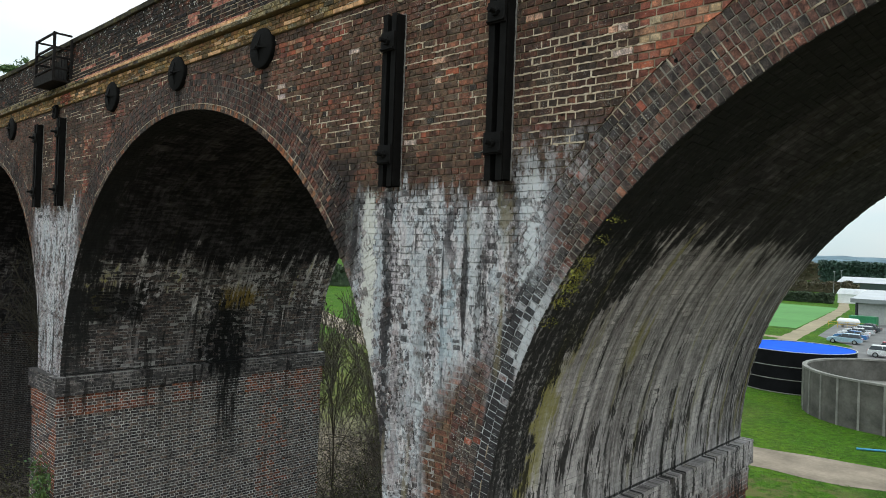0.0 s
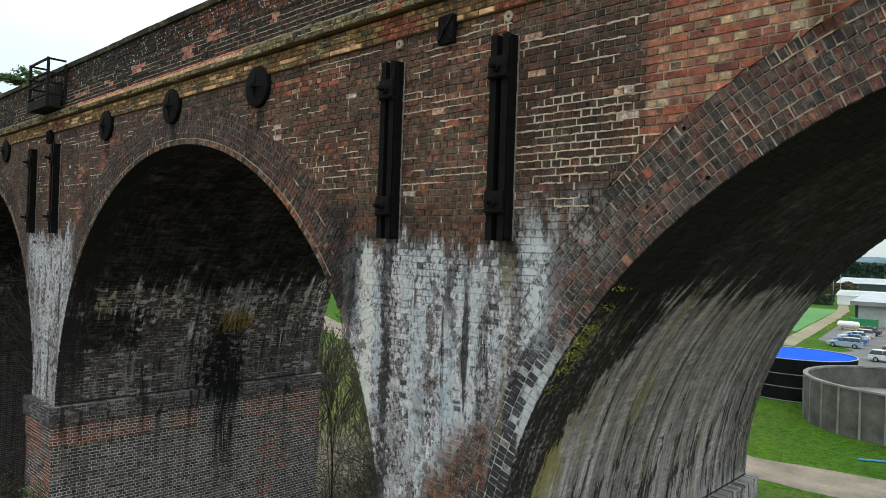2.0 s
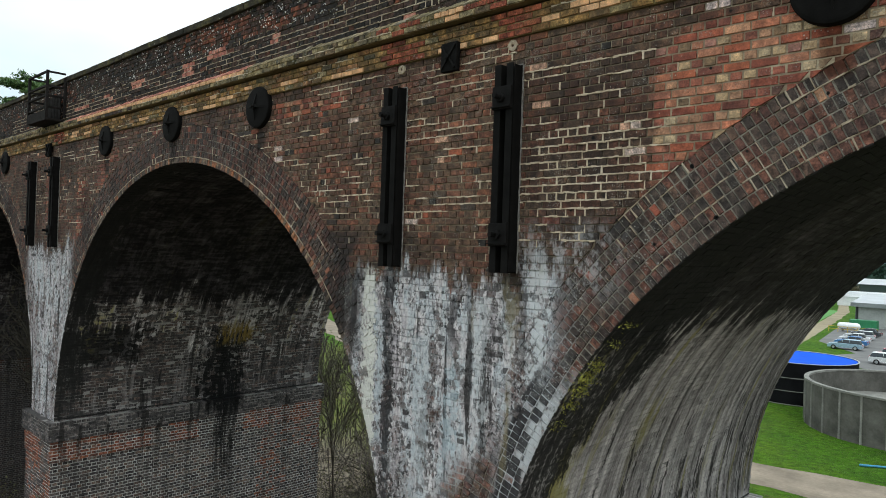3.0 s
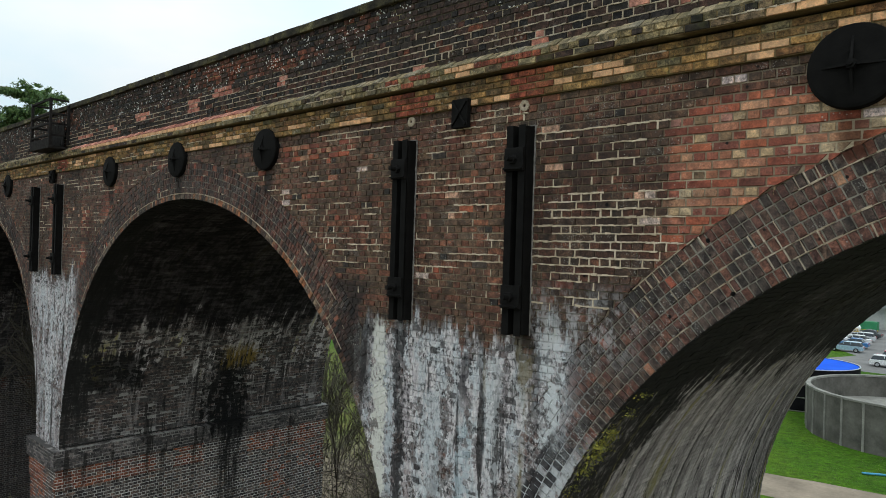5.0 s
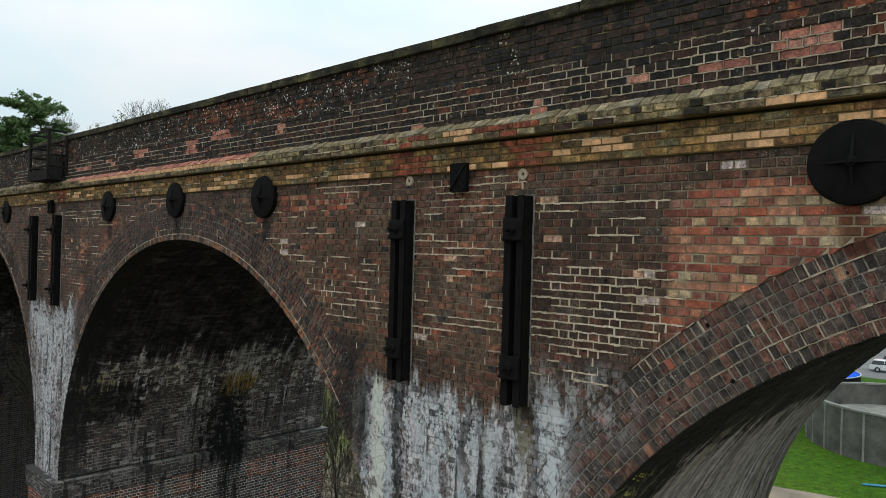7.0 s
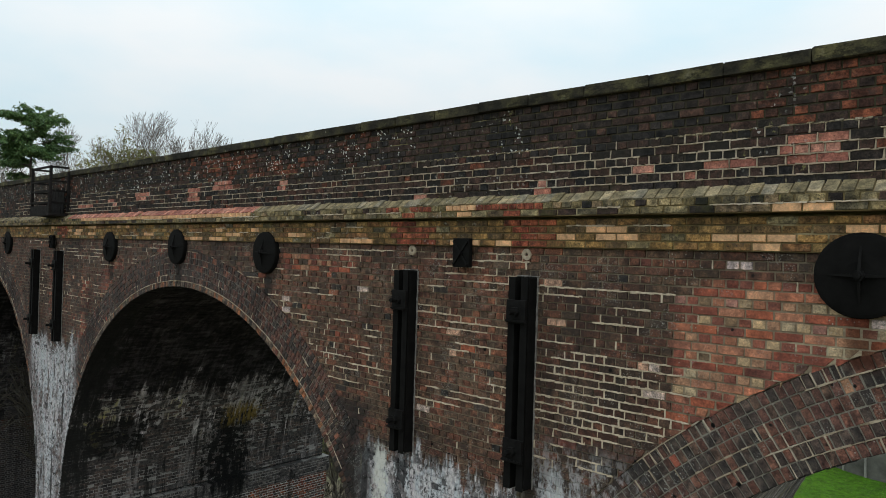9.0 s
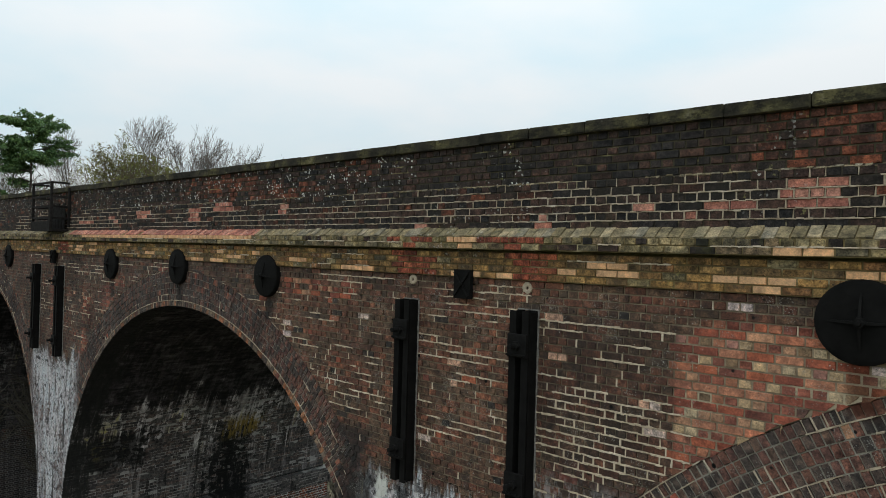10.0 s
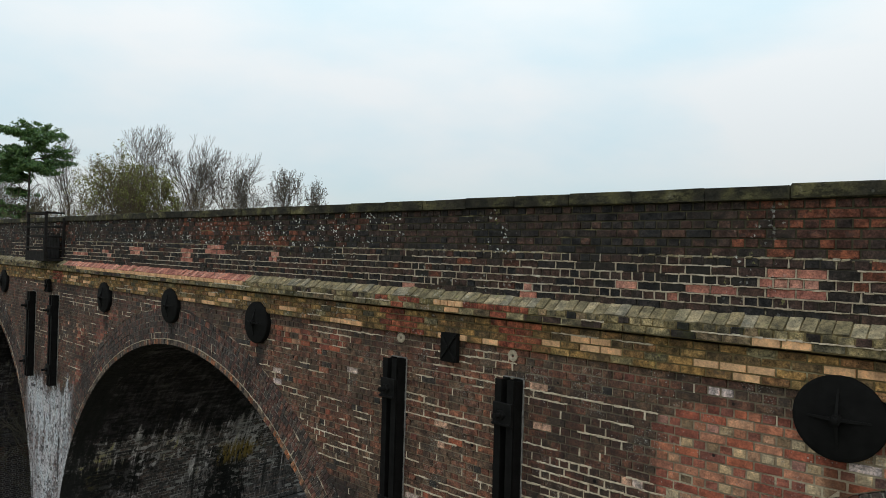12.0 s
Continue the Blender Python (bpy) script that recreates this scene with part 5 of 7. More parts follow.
M_blade = leaf_material("grass blades", [(0.026, 0.072, 0.003), (0.046, 0.118, 0.005), (0.075, 0.15, 0.010), (0.095, 0.115, 0.025)])
M_moss = leaf_material("yellow-green moss", [(0.16, 0.16, 0.02), (0.25, 0.22, 0.03), (0.08, 0.10, 0.02)])
M_hedge = leaf_material("dark hedge leaves", [(0.018, 0.032, 0.014), (0.03, 0.05, 0.02), (0.04, 0.06, 0.025)])
M_conifer = leaf_material("blue-green conifers", [(0.016, 0.042, 0.030), (0.024, 0.058, 0.040), (0.030, 0.068, 0.048)])

# ---- ground ----
bm = bmesh.new()
bmesh.ops.create_grid(bm, x_segments=120, y_segments=120, size=2500)
mat, n, bsdf = material("meadow grass", 0.95)
P, X, Y, Z = n.pos()
gcol = n.ramp(n.noise(P, 0.16, 8.0, 0.7), [(0.3, (0.024, 0.068, 0.003)), (0.5, (0.042, 0.106, 0.004)), (0.7, (0.072, 0.128, 0.008))])
gcol = n.mix(1.0, gcol, n.ramp(n.noise(P, 2.2, 8.0, 0.78), [(0.34, (0.32, 0.36, 0.3)), (0.5, (0.95, 0.95, 0.9)), (0.64, (1.55, 1.5, 1.3))]), "MULTIPLY")
worn_p = n.m("MULTIPLY", n.step(n.noise(P, 0.5, 6.0, 0.7), 0.46, 0.6), n.step(Y, 34.0, 31.0))
gcol = n.mix(n.m("MULTIPLY", worn_p, 0.7), gcol, (0.13, 0.105, 0.045))
dull = n.m("MULTIPLY", n.step(X, -10.0, -14.0), n.step(Y, 52.0, 44.0))
gcol = n.mix(n.m("MULTIPLY", dull, 0.8), gcol, n.ramp(n.noise(P, 0.7, 7.0, 0.7), [(0.35, (0.045, 0.050, 0.015)), (0.55, (0.10, 0.105, 0.025)), (0.7, (0.15, 0.135, 0.05))]))
litter = n.ramp(n.noise(P, 1.2, 7.0, 0.7), [(0.3, (0.10, 0.078, 0.055)), (0.6, (0.20, 0.165, 0.12)), (0.75, (0.26, 0.22, 0.16))])
gcol = n.mix(n.m("MULTIPLY", n.step(n.m("ADD", Y, n.m("MULTIPLY", n.noise(P, 0.2), 10.0)), 30.0, 24.0), n.step(Y, -60.0, -30.0)), gcol, litter)
n.put(bsdf.inputs["Base Color"], gcol)
bump(n, bsdf, n.noise(P, 12.0, 6.0, 0.7), 0.8, 0.08)
M_grass = mat
ground = part("ground", bm, M_grass)
ground.location.z = GROUND
tagged(ground, "bright green meadow grass round the viaduct", "ground", kind="structure")


def ribbon(pts, width, z, wob=0.25):
    """A flat strip along a line of points with an uneven edge."""
    bm = bmesh.new()
    dense = []
    for a, b in zip(pts, pts[1:]):
        k = max(2, int(math.dist(a, b) / 1.5))
        dense += [Vector((a[0] + (b[0] - a[0]) * i / k, a[1] + (b[1] - a[1]) * i / k)) for i in range(k)]
    dense.append(Vector(pts[-1]))
    prev = None
    for i, p in enumerate(dense):
        d = (dense[min(i + 1, len(dense) - 1)] - dense[max(i - 1, 0)]).normalized()
        s = Vector((-d.y, d.x))
        wl = width / 2 + wob * noise.noise(Vector((i * 0.4, 1.0, width)))
        wr = width / 2 + wob * noise.noise(Vector((i * 0.4, 8.0, width)))
        row = [bm.verts.new((*(p + s * wl), z)), bm.verts.new((*(p - s * wr), z))]
        if prev:
            bm.faces.new((prev[1], row[1], row[0], prev[0]))
        prev = row
    return bm


track = part("track", ribbon([(60, 40), (20, 36.6), (-2, 36.2), (-9, 34.9), (-30, 40), (-50, 46), (-74, 57), (-130, 84)], 4.6, GROUND + 0.012, 0.9), M_dirt)
tagged(track, "worn stony dirt track across the grass", "track", kind="structure")
lane = part("lane", ribbon([(-26.0, 99), (-28.5, 116.5), (-31.4, 136), (-35.5, 164), (-39.9, 192), (-45, 214), (-56, 262)], 2.6, GROUND + 0.012, 0.25), M_lane)
tagged(lane, "pale gravel lane past the sports pitch", "lane", kind="structure")
lane2 = part("lane", ribbon([(-26, 103.5), (-60, 108), (-140, 118)], 2.6, GROUND + 0.02, 0.4), M_lane)
tagged(lane2, "pale gravel path across the field", "lane", kind="structure")
bm = bmesh.new()
vs = [bm.verts.new(v) for v in ((-22.5, 86, GROUND + 0.016), (70, 84, GROUND + 0.016), (70, 150, GROUND + 0.016), (-30.5, 150, GROUND + 0.016), (-25, 112, GROUND + 0.016), (-17.5, 100.5, GROUND + 0.016))]
bm.faces.new(vs)
carpark = part("car_park", bm, M_asph)
tagged(carpark, "worn grey asphalt car park", "car park", kind="structure")
bm = bmesh.new()
vs = [bm.verts.new(v) for v in ((-31, 122, GROUND + 0.008), (-41.5, 194, GROUND + 0.008), (-150, 214, GROUND + 0.008), (-130, 118, GROUND + 0.008))]
bm.faces.new(vs)
pitch = part("sports_pitch", bm, M_turf)
tagged(pitch, "pale green mown sports pitch", "pitch", kind="structure")


# ---- ironwork on the viaduct ----
def strongback(label):
    """Two upright steel channels held to the wall by two clamp plates with nuts."""
    t = thing("strongback", label, "wall tie", group="steel strongbacks on the piers")
    h0, h1 = -1.04, 1.04
    sec = [(0.035, -0.15), (0.115, -0.15), (0.115, -0.137), (0.052, -0.135), (0.048, -0.13), (0.048, -0.02), (0.052, -0.016), (0.125, -0.014), (0.125, -0.002), (0.035, -0.002)]
    for sx in (-1, 1):
        bm = bmesh.new()
        lo, hi = [[bm.verts.new((sx * x, y, z)) for x, y in sec] for z in (h0, h1)]
        for i in range(len(sec)):
            j = (i + 1) % len(sec)
            bm.faces.new((lo[i], lo[j], hi[j], hi[i]))
        bm.faces.new(lo[::-1])
        bm.faces.new(hi)
        bmesh.ops.recalc_face_normals(bm, faces=bm.faces)
        part("channel", bm, M_iron, t)
    bm = bmesh.new()
    add_box(bm, 0.113, 0.121, -0.13, -0.004, h0 + 0.01, h1 - 0.01, 0.002)
    part("side_plate", bm, M_iron, t)
    for zc in (0.70, -0.66):
        bm = bmesh.new()
        add_box(bm, -0.115, 0.115, -0.182, -0.151, zc - 0.115, zc + 0.115, 0.006)
        plate = part("clamp_plate", bm, M_iron2, t)
        bm = bmesh.new()
        add_cyl(bm, (0, -0.183, zc), (0, -0.222, zc), 0.05, seg=6)
        part("nut", bm, M_iron2, plate)
        bm = bmesh.new()
        add_cyl(bm, (0, -0.22, zc), (0, -0.30, zc), 0.026, seg=12)
        part("bolt_end", bm, M_iron2, plate)
        bm = bmesh.new()
        add_box(bm, -0.115, 0.115, -0.205, -0.182, zc - 0.10, zc - 0.082, 0.003)
        part("washer_bar", bm, M_iron2, plate)
    bm = bmesh.new()
    g = np.random.default_rng(3)
    rows = []
    for i in range(27):
        z, wd, th = h0 + 2.08 * i / 26, 0.129 + g.random() * 0.008, -0.010 - g.random() * 0.008
        rows.append([bm.verts.new(v) for v in ((0.126, th, z), (wd, th, z), (wd + 0.004, 0.0, z))])
    for a_, b_ in zip(rows, rows[1:]):
        for j in range(2):
            bm.faces.new((a_[j], a_[j + 1], b_[j + 1], b_[j]))
    part("mortar_fillet", bm, M_fillet, t, "pale mortar fillet")
    bm = bmesh.new()
    add_box(bm, -0.115, 0.135, -0.02, 0.0, h1 + 0.001, h1 + 0.014, 0.004)
    part("mortar_fillet", bm, M_fillet, t, "pale mortar fillet")
    return t


sb = strongback("tall black steel strongback bolted to the brick pier")
sb.matrix_basis = pose(-0.80, 0, 8.76)
for xx in (0.87, -13.98, -12.35):
    copy_thing(sb, pose(xx, 0, 8.76))


def pattress(label):
    """A round cast plate with four tapered ribs and a nut in the middle."""
    t = thing("pattress_plate", label, "wall tie", group="round pattress plates on the spandrel")
    bm = bmesh.new()
    seg = 40
    prof = [(0.0, -0.075), (0.10, -0.075), (0.275, -0.052), (0.298, -0.045), (0.305, -0.03), (0.305, 0.025)]
    rings = []
    for r, y in prof:
        if r == 0:
            rings.append([bm.verts.new((0, y, 0))])
        else:
            rings.append([bm.verts.new((r * math.cos(2 * math.pi * i / seg), y, r * math.sin(2 * math.pi * i / seg))) for i in range(seg)])
    for a, b in zip(rings, rings[1:]):
        for i in range(seg):
            j = (i + 1) % seg
            if len(a) == 1:
                bm.faces.new((a[0], b[i], b[j]))
            else:
                bm.faces.new((a[i], b[i], b[j], a[j]))
    bmesh.ops.recalc_face_normals(bm, faces=bm.faces)
    part("disc", bm, M_iron, t)
    for k in range(4):
        bm = bmesh.new()
        vs = [bm.verts.new(v) for v in ((0.03, -0.07, -0.011), (0.21, -0.055, -0.007), (0.21, -0.062, -0.007), (0.03, -0.115, -0.011),
                                        (0.03, -0.07, 0.011), (0.21, -0.055, 0.007), (0.21, -0.062, 0.007), (0.03, -0.115, 0.011))]
        for f in ((0, 1, 2, 3), (7, 6, 5, 4), (0, 4, 5, 1), (1, 5, 6, 2), (2, 6, 7, 3), (3, 7, 4, 0)):
            bm.faces.new([vs[i] for i in f])
        bmesh.ops.recalc_face_normals(bm, faces=bm.faces)
        bmesh.ops.rotate(bm, verts=bm.verts, cent=(0, 0, 0), matrix=Matrix.Rotation(k * math.pi / 2, 3, "Y"))
        part("rib", bm, M_iron2, t)
    bm = bmesh.new()
    add_cyl(bm, (0, -0.076, 0), (0, -0.125, 0), 0.042, 0.038, seg=6)
    add_cyl(bm, (0, -0.124, 0), (0, -0.15, 0), 0.018, seg=10)
    part("nut", bm, M_iron2, t)
    return t


pt = pattress("round black cast-iron pattress plate with cross ribs")
pt.matrix_basis = pose(3.78, -0.022, 9.94)
for xx, turn in ((-3.80, 4), (-6.58, -3), (-9.5, 5), (-16.45, 2), (-19.15, 0), (-22.1, 3), (6.42, 0), (9.1, 2)):
    copy_thing(pt, pose(xx, -0.022, 9.98 if xx == -6.58 else 9.94, 0, turn, 0))


def square_plate():
    t = thing("square_tie_plate", "small square black iron tie plate with diagonal ribs", "wall tie", group="square tie plates over the piers")
    part("plate", add_box(bmesh.new(), -0.115, 0.115, -0.06, 0.0, -0.155, 0.155, 0.008), M_iron, t)
    for a in (52, -52):
        bm = bmesh.new()
        add_box(bm, -0.16, 0.16, -0.078, -0.058, -0.012, 0.012, 0.004)
        bmesh.ops.rotate(bm, verts=bm.verts, cent=(0, 0, 0), matrix=Matrix.Rotation(radians(a), 3, "Y"))
        part("rib", bm, M_iron2, t)
    bm = bmesh.new()
    add_cyl(bm, (0, -0.075, 0), (0, -0.1, 0), 0.03, seg=6)
    part("nut", bm, M_iron2, t)
    return t


sp = square_plate()
sp.matrix_basis = pose(0.06, -0.042, 10.02)
copy_thing(sp, pose(-12.82, -0.042, 10.0))

def drill_plug(x, z):
    """A collar of mortar round a drilled hole."""
    t = thing("mortar_plug", "round grey mortar plug with a drilled hole in the brickwork", "plug", pose(x, 0, z), "mortar plugs over the strongbacks")
    g = np.random.default_rng(int(abs(x) * 100))
    bm = bmesh.new()
    rows = []
    for r, y in ((0.062, 0.004), (0.056, -0.012), (0.034, -0.016), (0.017, -0.010), (0.014, 0.02)):
        rows.append([bm.verts.new((r * (1 + 0.06 * g.normal() * (r > 0.05)) * math.cos(a), y, r * (1 + 0.06 * g.normal() * (r > 0.05)) * math.sin(a))) for a in np.linspace(0, 2 * math.pi, 16, endpoint=False)])
    for a, b in zip(rows, rows[1:]):
        for i in range(16):
            bm.faces.new((a[i], a[(i + 1) % 16], b[(i + 1) % 16], b[i]))
    bmesh.ops.recalc_face_normals(bm, faces=bm.faces)
    part("collar", bm, M_point_ring, t)
    bm = bmesh.new()
    bm.faces.new([bm.verts.new((0.0135 * math.cos(a), 0.004, 0.0135 * math.sin(a))) for a in np.linspace(0, 2 * math.pi, 12, endpoint=False)])
    part("hole_bottom", bm, M_iron, t)
    return t


drill_plug(-0.777, 10.03)
drill_plug(0.856, 10.02)

# wall refuge: a steel cage hung on the parapet over the second pier
cage = thing("parapet_cage", "dark rusty steel refuge cage hung on the parapet", "cage", pose(-12.72, 0, Z_PA - 0.03))
CW, CD, CH = 0.66, 0.40, 1.13
part("floor_plate", add_box(bmesh.new(), -CW, CW, -CD, -0.005, 0.0, 0.05, 0.005), M_cage, cage)
for px_ in (-CW + 0.03, CW - 0.03):
    for py_, hh in ((-CD + 0.03, CH),):
        part("post", add_box(bmesh.new(), px_ - 0.028, px_ + 0.028, py_ - 0.028, py_ + 0.028, 0.05, hh, 0.005), M_cage, cage)
for hz in (CH - 0.03, 0.78, 0.56, 0.30):
    part("rail", add_box(bmesh.new(), -CW + 0.03, CW - 0.03, -CD + 0.008, -CD + 0.05, hz - 0.022, hz + 0.022, 0.005), M_cage, cage)
    for px_ in (-CW + 0.03, CW - 0.03):
        part("side_rail", add_box(bmesh.new(), px_ - 0.018, px_ + 0.018, -CD + 0.05, 0.004, hz - 0.022, hz + 0.022, 0.005), M_cage, cage)
part("kick_plate", add_box(bmesh.new(), -CW, CW, -CD - 0.006, -CD + 0.006, 0.0, 0.22, 0.003), M_cage, cage)
for i in range(6):
    x = -CW + 0.12 + i * 0.19
    part("back_board", add_box(bmesh.new(), x, x + 0.17, -0.075, -0.055, 0.06, 0.60 + 0.05 * (i % 2), 0.004), M_cage, cage, "dark weathered board")
part("wall_bracket", add_box(bmesh.new(), CW + 0.06, CW + 0.10, -0.06, 0.0, 0.1, 1.0, 0.005), M_cage, cage)


# ---- repointing: raised cream mortar in the joints ----
g_pt = np.random.default_rng(11)


def point_joints(bk, x0, x1, z_of, cnt, y, density, ok, perp=0.35, k0=0, phase=0.0, thick=0.0068):
    """Runs of raised mortar in bed joints and upright joints; z_of(i) is the height of joint i."""
    for i in range(cnt):
        z = z_of(i)
        x = x0
        while x < x1:
            run = 0.10 + g_pt.exponential(0.28)
            d = density(x + run / 2, z)
            if g_pt.random() < d:
                a = x
                while a < x + run:                       # short pieces of slightly uneven thickness
                    b = min(a + 0.055, x + run)
                    if ok(a, z) and ok(b, z):
                        t0, t1 = thick * (0.6 + 0.7 * g_pt.random()), thick * (0.6 + 0.7 * g_pt.random())
                        dz = g_pt.normal(0, 0.0014)
                        bk.add([(a - 0.002, y, z - t0 + dz), (b + 0.002, y, z - t0 * (0.7 + 0.6 * g_pt.random()) + dz), (b + 0.002, y, z + t1 * (0.7 + 0.6 * g_pt.random()) + dz), (a - 0.002, y, z + t1 + dz)], (0, -1, 0), 0)
                    a = b
            x += run
        # upright joints of the course above this bed
        z2 = z_of(i + 1)
        zl, zh = min(z, z2), max(z, z2)
        header = (i + k0) % 2 == 1
        pitch = STRETCH / 2 if header else STRETCH
        x = phase + (STRETCH / 4 if header else 0.0)
        x += math.ceil((x0 - x) / pitch) * pitch
        while x < x1:
            if g_pt.random() < density(x, (zl + zh) / 2) * (perp(x) if callable(perp) else perp) and ok(x - 0.01, zl) and ok(x + 0.01, zh):
                w = thick * (0.65 + 0.5 * g_pt.random())
                bk.add([(x - w, y, zl), (x + w, y, zl), (x + w * 0.9, y, zh), (x - w * 0.9, y, zh)], (0, -1, 0), 0)
            x += pitch


def spandrel_density(x, z):
    if z < 7.75 or x > 4.6 or x < -15:
        return 0.0
    if in_patch(x, z):
        return 0.05
    d = 0.06 + max(0.0, noise.noise(Vector((x * 0.9, 40.0, z * 2.2)))) * 0.6
    for a, b, c0, c1, v in ((1.15, 2.45, 8.38, 9.08, 0.97), (0.95, 1.8, 7.95, 8.45, 0.5), (1.75, 2.15, 9.3, 9.62, 0.6), (-0.6, 0.72, 8.75, 9.65, 0.22), (-2.9, -1.2, 8.25, 9.35, 0.30), (-3.8, -3.0, 9.0, 9.3, 0.5)):
        if a < x < b and c0 < z < c1:
            d = max(d, v)
    return d


def clear_of_arch(x, z):
    return all(math.hypot(x - c, z - az) > ro + 0.01 for c, az, _, ro in ARCHES)


bk = Bricks(depth=0.006, worn=0.002)
point_joints(bk, -14.5, 4.6, lambda i: FACE_TOP - (i + 1) * COURSE, 34, -0.0035, spandrel_density, clear_of_arch, 0.5, k0=1, thick=0.0085)
bk.build("repointing", [M_point], spandrel)


def low_density(x, z):
    if z > Z_LEDGE - 0.05:
        return 0.45
    base = 0.97 if x > -3 else 0.86
    return base if z < 10.96 else base * (0.6 if x > -0.5 else 0.35)


bk = Bricks(depth=0.006, worn=0.002)
hp = (Z_LEDGE - Z_LOW) / 6
point_joints(bk, -16.0, 4.8, lambda i: Z_LOW + (i + 1) * hp, 5, -0.0035, low_density, lambda x, z: True, lambda x: 0.95 if x > 1.4 else 0.45 if x > -1.0 else 0.14, k0=1, phase=LOW_PHASE, thick=0.0062)
bk.build("repointing", [M_point_par], parapet)
bk = Bricks(depth=0.02, worn=0.002)
x = -14.0
while x < 4.8:                                       # lumpy grey fillet on the set-back of the parapet
    w = 0.03 + 0.05 * g_pt.random()
    if noise.noise(Vector((x * 0.9, 6.0, 2.0))) > -0.25:
        h0 = 0.008 * g_pt.random()
        bk.add([(x, -0.002, Z_LEDGE - 0.006 - h0), (x + w, -0.002, Z_LEDGE - 0.006 - h0), (x + w, 0.022, Z_LEDGE + 0.008), (x, 0.022, Z_LEDGE + 0.008)], (0, -0.8, 0.6), 0)
    x += w
bk.build("ledge_fillet", [M_grey], parapet)
bk = Bricks(depth=0.006, worn=0.002)
point_joints(bk, -16.0, 4.8, lambda i: Z_FR + (i + 1) * 0.069, 3, -0.0435, lambda x, z: 0.07 + 0.3 * max(0, noise.noise(Vector((x, 3, z * 3)))), lambda x, z: True, 0.0)
bk.build("repointing", [M_point], frieze)
bk = Bricks(depth=0.006, worn=0.002)
point_joints(bk, -9.0, 4.8, lambda i: Z_CO0 + 0.0675, 1, -0.1285, lambda x, z: 0.3, lambda x, z: True, 0.0)
bk.build("repointing", [M_point], cornice)
# joints between the arch rings
bk = Bricks(depth=0.006, worn=0.002)
for c, ARCH_Z, ARCH_R, R_OUT in ARCHES[2:]:
    th = (R_OUT - ARCH_R) / 6
    for k in range(0, 7):
        r = ARCH_R + k * th
        a = math.radians(20)
        while a < math.radians(172):
            run = (0.05 + g_pt.exponential(0.075)) / r
            x, z = c + r * math.cos(a), ARCH_Z + r * math.sin(a)
            d = 0.02 + (0.3 if c > 0 else 0.35) * max(0.0, -0.12 + noise.noise(Vector((x * 1.1, 20.0 + k, z * 1.1))))
            if k == 1 and c < 0:
                d = 0.9
            if k == 6:
                d = 0.10 if c > 0 else 0.30
            if c < 0 and z < 8.1 and k != 1:
                d *= 0.15
            if z < 7.2:
                d = d if k in (1, 3, 4) and c > 0 else 0.0
            if g_pt.random() < d and k > 0:
                s = a
                while s < a + run:
                    e = min(s + 0.014, a + run)
                    w = 0.0075 * (0.6 + 0.6 * g_pt.random())
                    bk.add([(c + rr * math.cos(t), -0.0035, ARCH_Z + rr * math.sin(t)) for rr, t in ((r - w, e), (r - w, s), (r + w, s), (r + w, e))], (0, -1, 0), 0)
                    s = e
            d = d * 1.6 if 7.7 < z < 8.3 and c > 0 else d
            # radial joints inside the ring
            if k < 6 and g_pt.random() < d * (0.8 if c > 0 else 0.22) and z > 6:
                t, w = a, 0.007 / r
                bk.add([(c + rr * math.cos(tt), -0.0035, ARCH_Z + rr * math.sin(tt)) for rr, tt in ((r, t + w), (r, t - w), (r + th, t - w), (r + th, t + w))], (0, -1, 0), 0)
            a += run
c, az, ri, ro = ARCHES[-1]
th = (ro - ri) / 6
for k, a0, a1 in ((2, 117.6, 123.0), (2, 125.2, 127.9), (1, 113.8, 121.2), (5, 104.5, 118.6), (1, 131.5, 133.4), (4, 108.0, 111.5), (6, 128.0, 133.0)):
    a = math.radians(a0)
    while a < math.radians(a1):
        e, w = a + 0.013, 0.0062 * (0.7 + 0.5 * g_pt.random())
        bk.add([(c + rr * math.cos(t), -0.004, az + rr * math.sin(t)) for rr, t in ((ri + k * th - w, e), (ri + k * th - w, a), (ri + k * th + w, a), (ri + k * th + w, e))], (0, -1, 0), 0)
        a = e
for k, degs in ((5, (116.1, 117.0, 117.8, 118.5, 130.2, 131.0, 131.8, 132.5)), (1, (118.9, 120.3, 121.6, 122.9, 126.4)), (0, (115.6, 119.6, 121.0, 122.2)), (4, (108.6, 109.4, 111.2)), (2, (122.4, 121.6))):
    for dg in degs:
        t, w = math.radians(dg), 0.0058 / ri
        r0, r1 = ri + k * th, ri + (k + 1) * th
        bk.add([(c + rr * math.cos(tt), -0.004, az + rr * math.sin(tt)) for rr, tt in ((r0, t + w), (r0, t - w), (r1, t - w), (r1, t + w))], (0, -1, 0), 0)
bk.build("repointing", [M_point_ring], spandrel)


